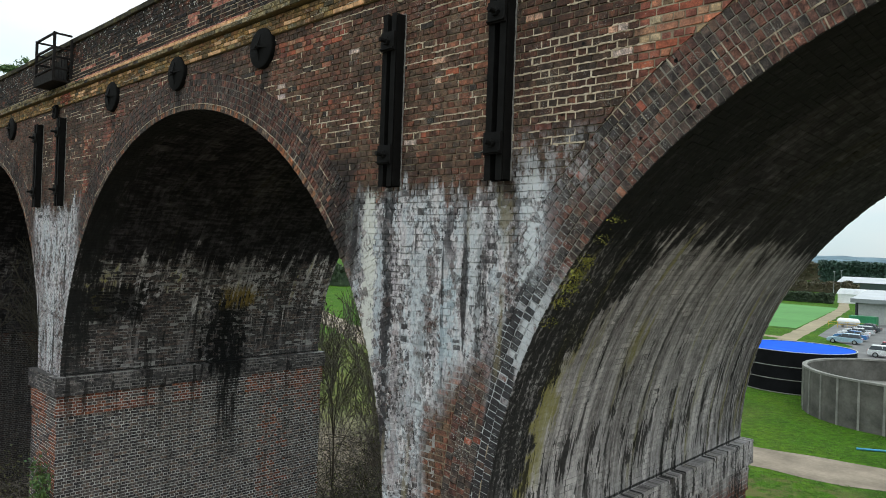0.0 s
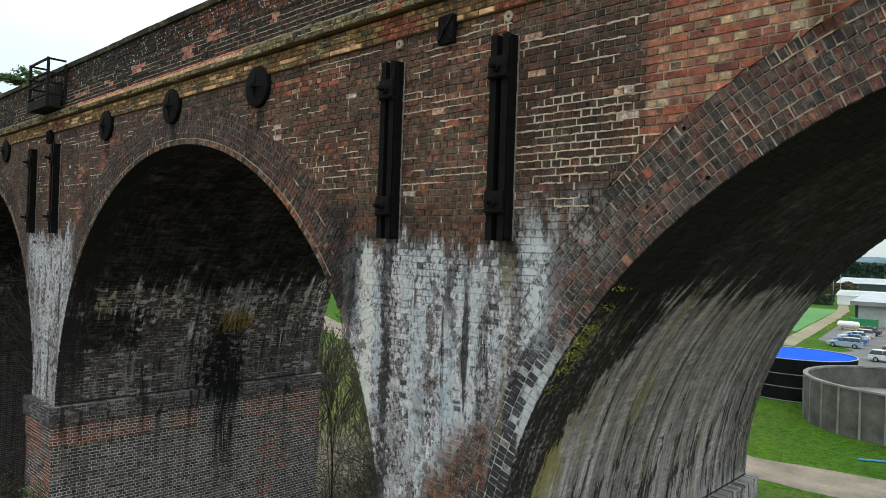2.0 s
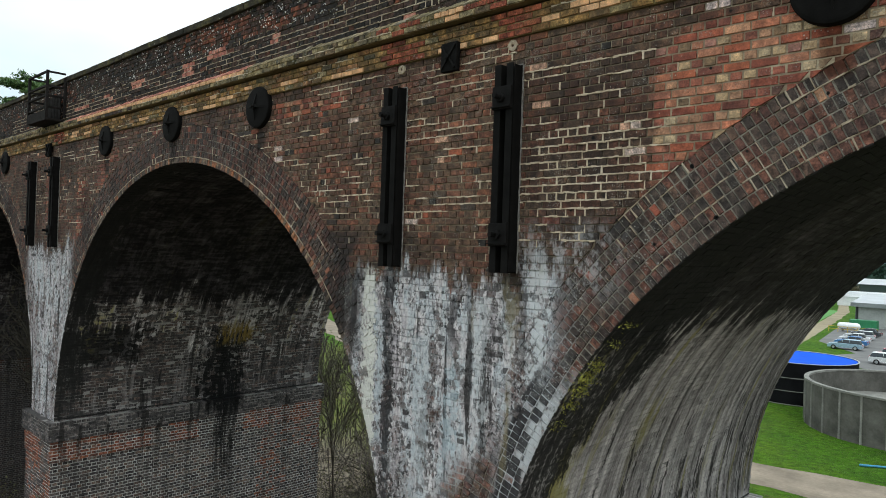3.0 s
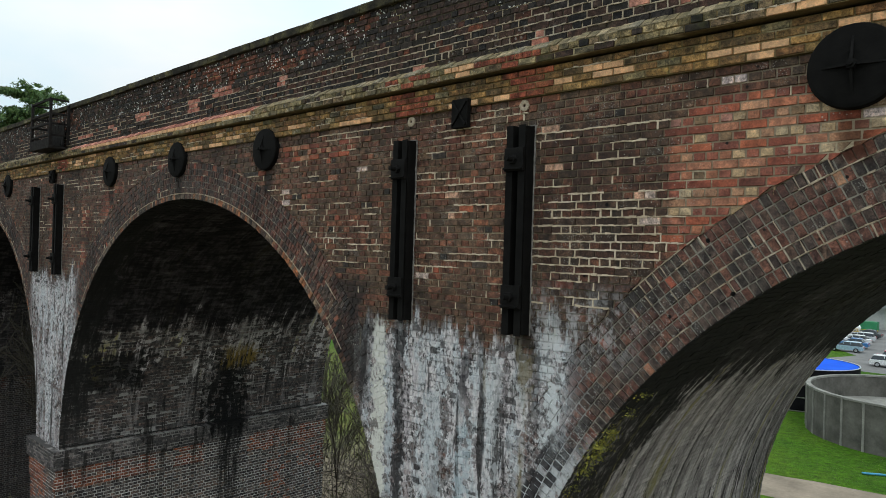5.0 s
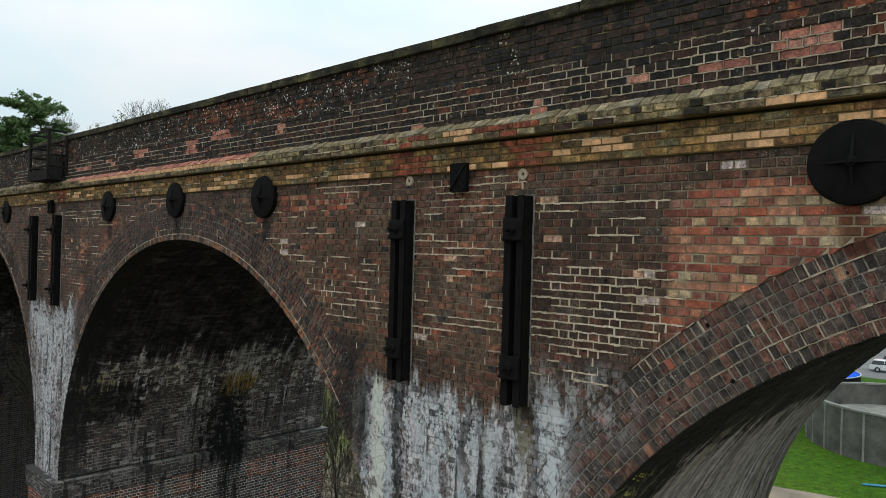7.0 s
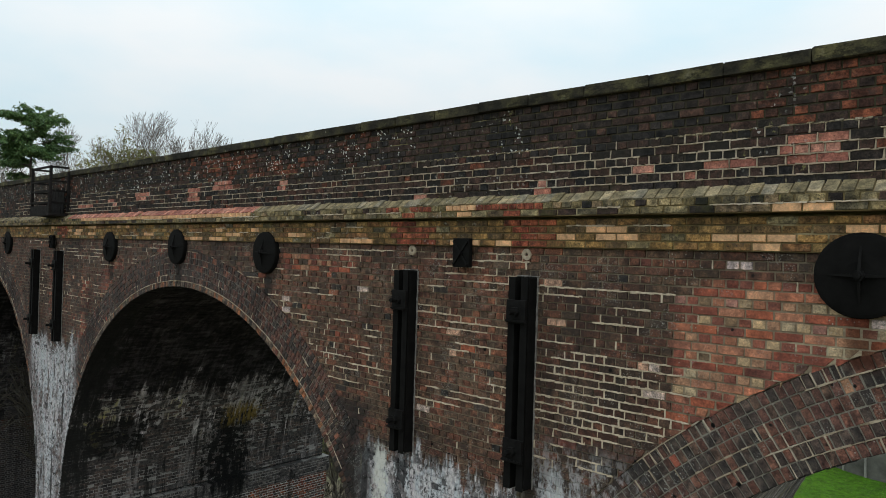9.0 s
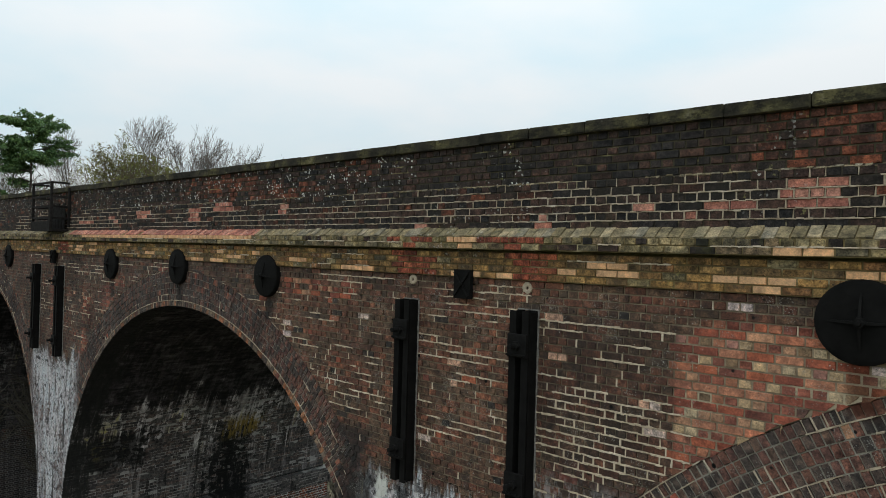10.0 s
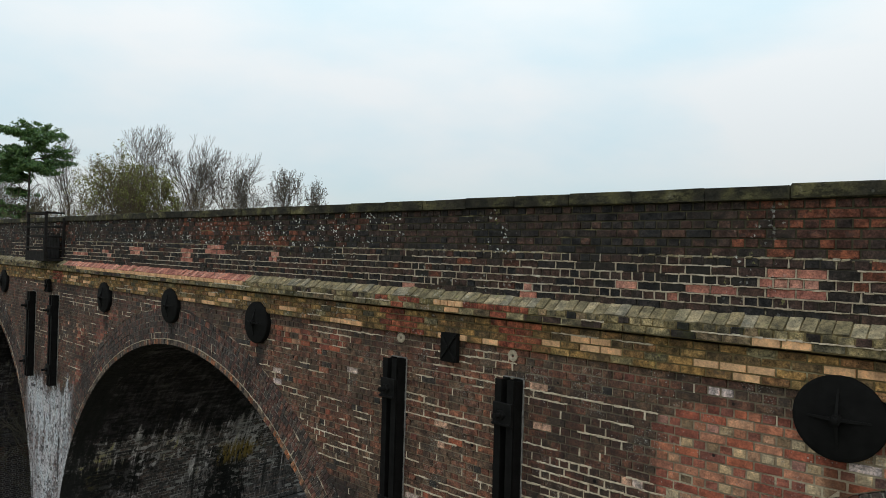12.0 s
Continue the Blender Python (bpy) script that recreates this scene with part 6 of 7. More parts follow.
# ---- trees and shrubs ----
def tubes(name, segs, mat, parent, sides=4, label=""):
    """Many tapered rods as one mesh: segs holds (a, b, r0, r1)."""
    a = np.array([s[0] for s in segs], float)
    b = np.array([s[1] for s in segs], float)
    r0 = np.array([s[2] for s in segs], float)[:, None, None]
    r1 = np.array([s[3] for s in segs], float)[:, None, None]
    d = b - a
    d /= np.linalg.norm(d, axis=1, keepdims=True) + 1e-9
    ref = np.where(np.abs(d[:, 2:3]) < 0.9, np.array([[0, 0, 1.0]]), np.array([[1.0, 0, 0]]))
    u = np.cross(d, ref)
    u /= np.linalg.norm(u, axis=1, keepdims=True)
    v = np.cross(d, u)
    ang = np.arange(sides) * 2 * np.pi / sides
    off = u[:, None, :] * np.cos(ang)[None, :, None] + v[:, None, :] * np.sin(ang)[None, :, None]
    co = np.concatenate([a[:, None] + off * r0, b[:, None] + off * r1], 1).reshape(-1, 3)
    pat = np.array([[i, (i + 1) % sides, sides + (i + 1) % sides, sides + i] for i in range(sides)])
    faces = (np.arange(len(segs))[:, None, None] * 2 * sides + pat[None]).reshape(-1, 4)
    me = bpy.data.meshes.new(name)
    me.from_pydata(co.tolist(), [], faces.tolist())
    me.materials.append(mat)
    ob = new(name, me)
    ob.parent = parent
    if label:
        ob["label"] = label
    return ob


def leaves(name, pts, size, mat, parent, g, label="", flat=0.0):
    """Small folded leaves at the points."""
    p = np.array(pts, float)
    k = len(p)
    u = g.normal(size=(k, 3))
    u[:, 2] *= 1 - flat
    u /= np.linalg.norm(u, axis=1, keepdims=True)
    w = np.cross(u, g.normal(size=(k, 3)))
    w /= np.linalg.norm(w, axis=1, keepdims=True)
    s = (size * (0.6 + 0.8 * g.random((k, 1))))
    q = np.stack([p - u * s, p + w * s * 0.45, p + u * s, p - w * s * 0.45], 1).reshape(-1, 3)
    faces = np.arange(k * 4).reshape(-1, 4)
    me = bpy.data.meshes.new(name)
    me.from_pydata(q.tolist(), [], faces.tolist())
    me.materials.append(mat)
    ob = new(name, me)
    ob.parent = parent
    if label:
        ob["label"] = label
    return ob


def grow(g, base, height, r, spread=0.5, levels=5, up=0.35, kids=(3, 5), lean=(0, 0), trunk=0.35, shrink=0.62):
    """Branches of a bare tree as rods: thick ones, thin ones, and the twig tips."""
    thick, thin, tips = [], [], []

    def branch(p, d, length, rad, lev):
        k = 4 if lev < 2 else 3
        q = p
        for i in range(k):
            nd = (d + Vector(g.normal(0, 0.03 if lev == 0 else 0.05 + 0.025 * lev, 3)) + Vector((0, 0, 0.5 if lev == 0 else up * 0.12))).normalized()
            e = q + nd * (length / k)
            ra, rb = rad * (1 - 0.5 * i / k), rad * (1 - 0.5 * (i + 1) / k)
            (thick if lev < 2 else thin).append((tuple(q), tuple(e), ra, rb))
            q, d = e, nd
            if lev < levels and (i > 0 or lev > 0):
                for _ in range(int(g.integers(1, 3)) if lev < 2 else int(g.random() < 0.8)):
                    ax = Vector(g.normal(size=3))
                    ax = (ax - ax.dot(d) * d).normalized()
                    nd2 = (d * (1 - spread * 0.55) + ax * spread * (0.7 + 0.5 * g.random()) + Vector((0, 0, up * 0.3))).normalized()
                    branch(q, nd2, length * shrink * (0.75 + 0.45 * g.random()), rb * 0.62, lev + 1)
        if lev < levels:
            for _ in range(2):
                ax = Vector(g.normal(size=3))
                nd2 = (d + ax * spread * 0.5).normalized()
                branch(q, nd2, length * shrink, rad * 0.42, lev + 1)
        else:
            tips.append(tuple(q))
    branch(Vector(base), Vector((lean[0], lean[1], 1)).normalized(), height * trunk, r, 0)
    s = height / max(p[1][2] for p in thin)              # brought to its full height
    size = lambda v: tuple(k * s for k in v)
    return [(size(p), size(q), a, b) for p, q, a, b in thick], [(size(p), size(q), a, b) for p, q, a, b in thin], [size(p) for p in tips]


def bare_tree(x, y, height, seed, label, levels=4, mat=None, leaf=None, z=GROUND, group="", spread=0.5, r=0.16, lsize=0.1, lcount=1, up=0.35, trunk=0.36, tw=0.6, radius=0.0, crown=0.0, leafy=0.0):
    g = np.random.default_rng(seed)
    t = thing("tree", label, "tree", pose(x, y, z), group)
    a, b, tips = grow(g, (0, 0, 0), crown or height, r, spread, levels, up, trunk=trunk)
    if radius:                                           # brought to its full breadth
        k = radius / float(np.percentile([math.hypot(p[0], p[1]) for p in tips], 95))
        wide = lambda v: (v[0] * k, v[1] * k, v[2])
        a, b, tips = [(wide(p), wide(q), c, d) for p, q, c, d in a], [(wide(p), wide(q), c, d) for p, q, c, d in b], [wide(p) for p in tips]
    if crown:                                            # a tall stem below the crown
        lift = height - crown
        up_by = lambda v: (v[0], v[1], v[2] + lift)
        a, b, tips = [(up_by(p), up_by(q), c, d) for p, q, c, d in a], [(up_by(p), up_by(q), c, d) for p, q, c, d in b], [up_by(p) for p in tips]
        a.append(((0, 0, 0), (0, 0, lift), r * 1.5, r))
    tubes("trunk", a, M_bark, t, 7)
    tubes("twig_growth", [(p, q, max(r0 * tw, 0.010), max(r1 * tw, 0.008)) for p, q, r0, r1 in b], mat or M_twig, t, 3)["kind"] = "stuff"
    if leaf:
        pts = []
        for p in tips:
            if leafy and (p[2] < height - leafy * (0.5 + 0.8 * g.random()) or noise.noise(Vector((p[0] * 0.9, p[1] * 0.9, p[2] * 0.7 + seed))) < -0.1):
                continue
            for _ in range(lcount):
                pts.append(np.array(p) + g.normal(0, 0.12, 3))
        leaves("foliage", pts, lsize, leaf, t, g)["kind"] = "stuff"
    return t


def pine(x, y, height, seed):
    """A pine with a bent stem and limbs that carry layered, ragged clouds of needles."""
    g = np.random.default_rng(seed)
    t = thing("pine_tree", "tall dark green pine with a ragged crown", "tree", pose(x, y, GROUND))
    segs, pts = [], []

    def cloud(c, s, cnt):
        for _ in range(cnt):                             # flat tufts on the upper side of the limb
            cc = np.array(c) + g.normal(0, 1, 3) * np.array([s, s, s * 0.32]) + np.array([0, 0, s * 0.25])
            r = 0.08 + 0.09 * g.random()
            pts.append(cc + g.normal(0, 1, (44, 3)) * np.array([r, r, r * 0.5]))

    def limb(p, an, ln, rise, rad, full, size):
        """A crooked limb; full: it carries needles, else it is a dead one with side twigs."""
        bd = Vector((math.cos(an), math.sin(an), rise))
        for k in range(7):
            p2 = p + bd.normalized() * ln / 7
            segs.append((tuple(p), tuple(p2), rad * (1 - k / 8), rad * (1 - (k + 1) / 8)))
            bd = bd + Vector((g.normal(0, 0.2), g.normal(0, 0.2), g.normal(0.02, 0.16)))
            p = p2
            if k >= 3 and full:
                cloud(p, size, 3)
            elif k >= 2 and not full:
                for _ in range(3):
                    segs.append((tuple(p), tuple(p + Vector(g.normal(0, 0.3, 3))), 0.012, 0.005))
        if full:
            cloud(p, size * 1.5, 8)
    q, d = Vector((0, 0, 0)), Vector((0.02, 0, 1))
    stem = []
    for i in range(30):
        e = q + d.normalized() * (height - 0.8) / 30
        segs.append((tuple(q), tuple(e), 0.24 * (1 - i / 36), 0.24 * (1 - (i + 1) / 36)))
        stem.append(e)
        d = (d * 0.5 + Vector((g.normal(0, 0.05), g.normal(0, 0.05), 0.8))).normalized()
        q = e
    away = math.atan2(-0.68, -0.73)                      # the side with the low branches
    for _ in range(32):                                  # flat-topped crown
        limb(stem[int(g.integers(26, 30))], g.random() * 2 * math.pi, 1.2 + 1.6 * g.random(), 0.15 + 0.3 * g.random(), 0.05, True, 0.26)
    for _ in range(16):
        limb(stem[int(g.integers(21, 27))], away + g.normal(0, 0.7), 1.4 + 1.1 * g.random(), 0.05 + 0.3 * g.random(), 0.05, True, 0.25)
    for _ in range(12):
        limb(stem[int(g.integers(19, 26))], g.random() * 2 * math.pi, 1.2 + 1.4 * g.random(), 0.1 + 0.4 * g.random(), 0.03, False, 0.2)
    tubes("trunk", segs, M_bark, t, 6)
    leaves("needles", np.concatenate(pts), 0.085, M_pine, t, g)["kind"] = "stuff"
    return t


pine(-50.8, 9.7, 23.2, 6)
T_GROUP = "bare trees beyond the parapet"
TALL, BROWN, OLIVE_T = "tall leafless tree with pale fine twigs", "small tree with sparse brown leaves", "olive-green budding bushy tree"
bare_tree(-47.5, 17.0, 24.5, 21, TALL, 4, group=T_GROUP, r=0.13, spread=0.46, up=0.55, tw=0.5, radius=3.0, crown=11.0)
bare_tree(-44.5, 19.4, 23.3, 22, TALL, 4, group=T_GROUP, r=0.12, spread=0.48, up=0.55, tw=0.5, radius=2.7, crown=10.0)
bare_tree(-45.6, 20.0, 22.3, 35, TALL, 4, group=T_GROUP, r=0.11, spread=0.48, up=0.55, tw=0.5, radius=2.7, crown=9.0)
bare_tree(-43.4, 21.6, 22.5, 23, TALL, 4, group=T_GROUP, r=0.11, spread=0.48, up=0.55, tw=0.5, radius=2.6, crown=9.0)
bare_tree(-40.5, 21.8, 21.3, 24, BROWN, 4, group=T_GROUP, leaf=M_brownleaf, r=0.09, lsize=0.06, lcount=1, tw=0.45, radius=1.9, crown=7.0)
bare_tree(-38.5, 23.4, 21.0, 25, BROWN, 4, group=T_GROUP, leaf=M_brownleaf, r=0.09, lsize=0.06, lcount=1, tw=0.45, radius=1.9, crown=7.0)
bare_tree(-37.0, 24.9, 20.3, 29, BROWN, 4, group=T_GROUP, leaf=M_brownleaf, r=0.09, lsize=0.06, lcount=1, tw=0.45, radius=1.3, crown=6.5)
bare_tree(-56, 14.4, 24.0, 27, "leafless tree with dark twigs", 4, mat=M_twig, group=T_GROUP, r=0.13, tw=0.45, radius=3.0, crown=11.0)
bare_tree(-54, 9.2, 21.6, 34, "leafless tree with dark twigs", 4, mat=M_twig, group=T_GROUP, r=0.13, tw=0.5, radius=3.2, crown=10.0)
bare_tree(-42.5, 12.2, 21.0, 26, OLIVE_T, 4, mat=M_twig_brown, leaf=M_olivebush, r=0.12, lsize=0.075, lcount=7, spread=0.62, tw=0.5, radius=2.4, crown=9.5, leafy=5.0)
bare_tree(-43.5, 13.8, 21.9, 31, OLIVE_T, 4, mat=M_twig_brown, leaf=M_olivebush, r=0.12, lsize=0.075, lcount=7, spread=0.62, tw=0.5, radius=2.1, crown=9.5, leafy=5.0)
bare_tree(-41.7, 13.4, 20.4, 36, OLIVE_T, 4, mat=M_twig_brown, leaf=M_olivebush, r=0.12, lsize=0.07, lcount=5, spread=0.62, tw=0.5, radius=2.2, crown=8.5, leafy=3.2)
bare_tree(-40.9, 15.6, 20.2, 32, OLIVE_T, 4, mat=M_twig_brown, leaf=M_olivebush, r=0.10, lsize=0.075, lcount=7, spread=0.62, tw=0.5, radius=1.5, crown=8.5, leafy=4.0)
bare_tree(-50.5, 9.2, 18.9, 33, "brown twiggy thorn tree", 4, mat=M_twig_brown, leaf=M_brownleaf, r=0.12, lsize=0.08, lcount=1, spread=0.7, radius=3.2, crown=8.0)
for x, y, h, sd in ((-52.5, 11.5, 19.2, 71), (-48.0, 13.0, 19.0, 72), (-46.0, 15.5, 19.4, 73), (-45.0, 17.5, 19.0, 74), (-42.5, 19.0, 19.2, 75), (-40.5, 20.4, 18.8, 76), (-55.0, 8.0, 19.4, 77)):
    bare_tree(x, y, h, sd, "low brown leafless scrub tree", 4, mat=M_twig_brown, group="scrub trees behind the parapet", r=0.09, spread=0.6, tw=0.6, radius=2.0, crown=6.0)
S_GROUP = "saplings beside the piers"
for i, (x, y, h, sd) in enumerate(((-11.4, 10.2, 9.0, 41), (-12.6, 11.8, 10.5, 42), (-10.2, 12.4, 8.6, 43), (-14.5, 10.0, 9.5, 44), (-9.0, 10.0, 6.2, 45), (-13.5, 14.0, 9.5, 46), (-17.6, 3.0, 11.0, 47), (-20.5, -1.6, 10.5, 48), (-22.5, 3.5, 12.0, 49), (-19.0, 5.2, 10.0, 50), (-16.9, 8.9, 9.0, 51))):
    bare_tree(x, y, h, sd, "thin leafless sapling among brambles", 4, mat=M_twig_dark if i % 3 or i > 5 else M_twig, r=0.055, group=S_GROUP, leaf=M_bramble if i < 6 else None, lsize=0.05, lcount=1, spread=0.42, up=0.6, tw=0.75)


def bramble(x, y, w, h, seed, label):
    g = np.random.default_rng(seed)
    t = thing("bramble_thicket", label, "shrub", pose(x, y, GROUND), "bramble thickets")
    segs, pts = [], []
    for _ in range(150):
        p = Vector((g.normal(0, w * 0.4), g.normal(0, w * 0.4), 0))
        d = Vector((g.normal(0, 0.35), g.normal(0, 0.35), 1))
        k = 9
        ln = h * (0.5 + 0.6 * g.random())
        for i in range(k):
            e = p + d.normalized() * ln / k
            segs.append((tuple(p), tuple(e), 0.011, 0.009))
            d += Vector((g.normal(0, 0.28), g.normal(0, 0.28), -0.10 - 0.06 * i * g.random()))
            p = e
            if i > 3 and g.random() < 0.8:
                s = Vector(g.normal(0, 0.45, 3))
                segs.append((tuple(p), tuple(p + s), 0.007, 0.004))
                pts.append(np.array(p + s))
    tubes("stem_growth", segs, M_twig if seed % 2 else M_twig_dark, t, 3)["kind"] = "stuff"
    leaves("foliage", [q + g.normal(0, 0.15, 3) for q in pts for _ in range(3)], 0.05, M_bramble, t, g)["kind"] = "stuff"
    return t


for i, (x, y, w, h) in enumerate(((-16.5, 15.0, 3.0, 5.2), (-19.5, 18.0, 3.2, 5.0), (-14.0, 17.0, 3.0, 4.4), (-22.0, 22.0, 3.4, 5.0), (-11.2, 9.4, 2.2, 4.6), (-12.8, 10.6, 2.5, 5.4), (-14.8, 9.6, 2.4, 5.6), (-10.0, 11.2, 2.2, 4.0), (-17.5, 1.5, 2.6, 5.0), (-20.0, 0.5, 2.6, 5.6), (-21.0, 4.5, 2.6, 6.5), (-18.5, 6.5, 2.6, 5.5), (-16.2, -1.2, 1.6, 3.0))):
    bramble(x, y, w, h, 60 + i, "tangled leafless bramble thicket")

# climbing ivy on the second pier
g = np.random.default_rng(77)
ivy = thing("ivy", "green ivy climbing the corner of the brick pier", "plant", pose(-BAY, -0.12, GROUND))
segs, pts = [], []
for _ in range(26):
    p = Vector((0.25 + g.normal(0, 0.28), -0.02, 0))
    k = 24
    ln = 4.4 + 1.4 * g.random()
    for i in range(k):
        e = p + Vector((g.normal(0, 0.05), 0, ln / k))
        e.x = min(max(e.x, -0.7), 0.93)
        e.y = -0.02 - abs(g.normal(0, 0.02))
        segs.append((tuple(p), tuple(e), 0.008, 0.006))
        p = e
        for _ in range(7):
            pts.append(np.array(p) + g.normal(0, 1, 3) * np.array([0.10, 0.035, 0.10]) + np.array([0, -0.05, 0]))
tubes("stem_growth", segs, M_bark, ivy, 3)["kind"] = "stuff"
leaves("foliage", pts, 0.05, M_ivy, ivy, g)["kind"] = "stuff"

# moss and ferns on the edge of the near arch
moss = thing("moss_clump", "yellow-green moss and ferns on the arch edge", "plant", pose(0, 0, 0))
pts = []
for ang, cnt, sp_ in ((146.0, 260, 0.035), (144.3, 150, 0.03), (147.6, 170, 0.03), (141.5, 60, 0.03), (149.5, 120, 0.03), (152, 60, 0.03), (139.0, 40, 0.025)):
    a = radians(ang)
    c0 = np.array([ARCHES[-1][0] + 5.515 * math.cos(a), 0.09, ARCHES[-1][1] + 5.515 * math.sin(a)])
    pts.append(c0 + g.normal(0, 1, (cnt, 3)) * np.array([sp_, 0.07, sp_]))
mo = leaves("moss_leaves", np.concatenate(pts), 0.012, M_moss, moss, g)
mo["kind"] = "stuff"
# dry plants on the cornice
for x, s, h in ((-4.05, 0.35, 0.33), (-5.05, -0.12, 0.42), (-3.75, 0.22, 0.22)):
    t = thing("dry_stalk", "dry plant stalk rooted in the cornice", "plant", pose(x, -0.06, 10.565))
    tubes("stalk", [((0, 0, 0), (-s * 0.5, -0.02, h * 0.55), 0.005, 0.004), ((-s * 0.5, -0.02, h * 0.55), (-s, -0.03, h), 0.004, 0.003)], M_twig, t, 4)


# ---- beyond the arches ----
def ring_wall(r, z0, z1, th, seg=72):
    bm = bmesh.new()
    prof = [(r, z0), (r, z1), (r - th, z1), (r - th, z0)]
    rows = [[bm.verts.new((a * math.cos(2 * math.pi * i / seg), a * math.sin(2 * math.pi * i / seg), z)) for a, z in prof] for i in range(seg)]
    for i in range(seg):
        a, b = rows[i], rows[(i + 1) % seg]
        for j in range(4):
            bm.faces.new((a[j], b[j], b[(j + 1) % 4], a[(j + 1) % 4]))
    bmesh.ops.recalc_face_normals(bm, faces=bm.faces)
    return bm


def disc_mesh(r, z, seg=72):
    bm = bmesh.new()
    bm.faces.new([bm.verts.new((r * math.cos(2 * math.pi * i / seg), r * math.sin(2 * math.pi * i / seg), z)) for i in range(seg)])
    return bm


tank = thing("concrete_tank", "round open concrete tank with pale panel joints", "tank", pose(-3.3, 54.2, GROUND))
part("tank_wall", ring_wall(7.5, -0.1, 3.2, 0.22), M_conc2, tank)
part("rim", ring_wall(7.56, 3.2, 3.34, 0.34), M_conc, tank)
part("sediment", disc_mesh(7.3, 1.6), M_conc, tank)
for i in range(30):
    a = 2 * math.pi * i / 30
    bm = bmesh.new()
    add_box(bm, 7.47, 7.56, -0.07, 0.07, -0.05, 3.2, 0.01, m=Matrix.Rotation(a, 4, "Z"))
    part("pilaster", bm, M_conc, tank)

tank2 = thing("covered_tank", "round black steel tank with a bright blue cover", "tank", pose(-13.65, 61.3, GROUND))
part("tank_wall", ring_wall(4.75, -0.1, 3.55, 0.1), M_black, tank2)
part("cover", disc_mesh(4.66, 3.53), M_blue, tank2, "bright blue sheet cover")
part("rim", ring_wall(4.79, 3.54, 3.59, 0.10), M_greysheet, tank2, "pale steel rim")
for z in (0.02, 1.15, 2.25):
    part("hoop", ring_wall(4.785, z, z + 0.07, 0.04), M_conc, tank2, "pale steel hoop")

pipe = thing("blue_pipe", "loose blue plastic pipe on the grass", "pipe", pose(0, 0, 0))
bm = bmesh.new()
add_cyl(bm, (-4.5, 41.5, GROUND + 0.07), (-2.0, 43.0, GROUND + 0.07), 0.07, seg=10)
part("pipe_body", bm, plain("blue plastic pipe", (0.03, 0.22, 0.35), 0.4), pipe)


def car(x, y, turn, colour, label, estate=True):
    """A parked car: body, glasshouse, wheels, lamps."""
    t = thing("car", label, "car", pose(x, y, GROUND + 0.016, 0, 0, turn), "parked cars")
    paint = plain(label.split()[0] + " car paint", colour, 0.25, 0.1, 0.05, 1.0, 0)
    back = -2.05 if estate else -1.55

    def extrude(profile, w0, w1):
        bm = bmesh.new()
        zs = [p[1] for p in profile]
        lo, hi = min(zs), max(zs)
        sides = []
        for s in (-1, 1):
            sides.append([bm.verts.new((px, s * (w0 + (w1 - w0) * (pz - lo) / (hi - lo)), pz)) for px, pz in profile])
        for i in range(len(profile)):
            j = (i + 1) % len(profile)
            bm.faces.new((sides[0][i], sides[0][j], sides[1][j], sides[1][i]))
        bm.faces.new(sides[0][::-1])
        bm.faces.new(sides[1])
        bmesh.ops.recalc_face_normals(bm, faces=bm.faces)
        bmesh.ops.bevel(bm, geom=list(bm.edges), offset=0.04, segments=2, profile=0.6, affect="EDGES")
        return bm
    part("body", extrude([(-2.15, 0.3), (-2.2, 0.62), (-2.12, 0.88), (0.95, 0.92), (1.95, 0.74), (2.15, 0.56), (2.12, 0.26)], 0.82, 0.86), paint, t)
    part("windows", extrude([(back, 0.90), (back + 0.28, 1.36), (0.1, 1.40), (0.98, 0.91)], 0.80, 0.62), M_glass, t, "dark glass")
    part("roof", extrude([(back + 0.22, 1.37), (back + 0.34, 1.44), (-0.05, 1.46), (0.18, 1.385)], 0.63, 0.58), paint, t)
    for sx in (-1.32, 1.35):
        for sy in (-0.82, 0.82):
            bm = bmesh.new()
            add_cyl(bm, (sx, sy - 0.1, 0.31), (sx, sy + 0.1, 0.31), 0.31, seg=20)
            wh = part("tyre", bm, M_rubber, t)
            bm = bmesh.new()
            add_cyl(bm, (sx, sy - 0.107, 0.31), (sx, sy + 0.107, 0.31), 0.19, seg=14)
            part("rim", bm, M_rim, wh)
    for sy in (-0.6, 0.6):
        part("headlight", add_box(bmesh.new(), 2.02, 2.14, sy - 0.16, sy + 0.16, 0.58, 0.70, 0.02), M_lamp, t)
        part("tail_light", add_box(bmesh.new(), -2.2, -2.08, sy - 0.12, sy + 0.12, 0.62, 0.86, 0.02), M_tail, t)
    for sx in (-0.62, 0.25):
        for s in (-1, 1):
            part("pillar", add_box(bmesh.new(), sx - 0.03, sx + 0.03, s * 0.70 - 0.03, s * 0.70 + 0.03, 0.9, 1.4, 0.01, m=Matrix.Translation((0, 0, 0))), paint, t)
    return t


car(-19.6, 104.4, 184, (0.30, 0.42, 0.52), "pale blue estate car in the car park")
car(-20.1, 110.0, 182, (0.05, 0.16, 0.36), "blue hatchback car in the car park", False)
car(-20.9, 115.5, 185, (0.62, 0.63, 0.64), "white hatchback car in the car park", False)
car(-21.4, 121.0, 183, (0.50, 0.52, 0.54), "silver saloon car in the car park")
car(-21.6, 127.0, 180, (0.06, 0.065, 0.07), "dark grey car in the car park", False)
car(-12.4, 97.5, 8, (0.35, 0.03, 0.05), "red hatchback car in the car park", False)
car(-12.0, 92.0, 5, (0.66, 0.67, 0.67), "white estate car in the car park")
car(-6.5, 95.0, 5, (0.45, 0.47, 0.5), "silver estate car in the car park")

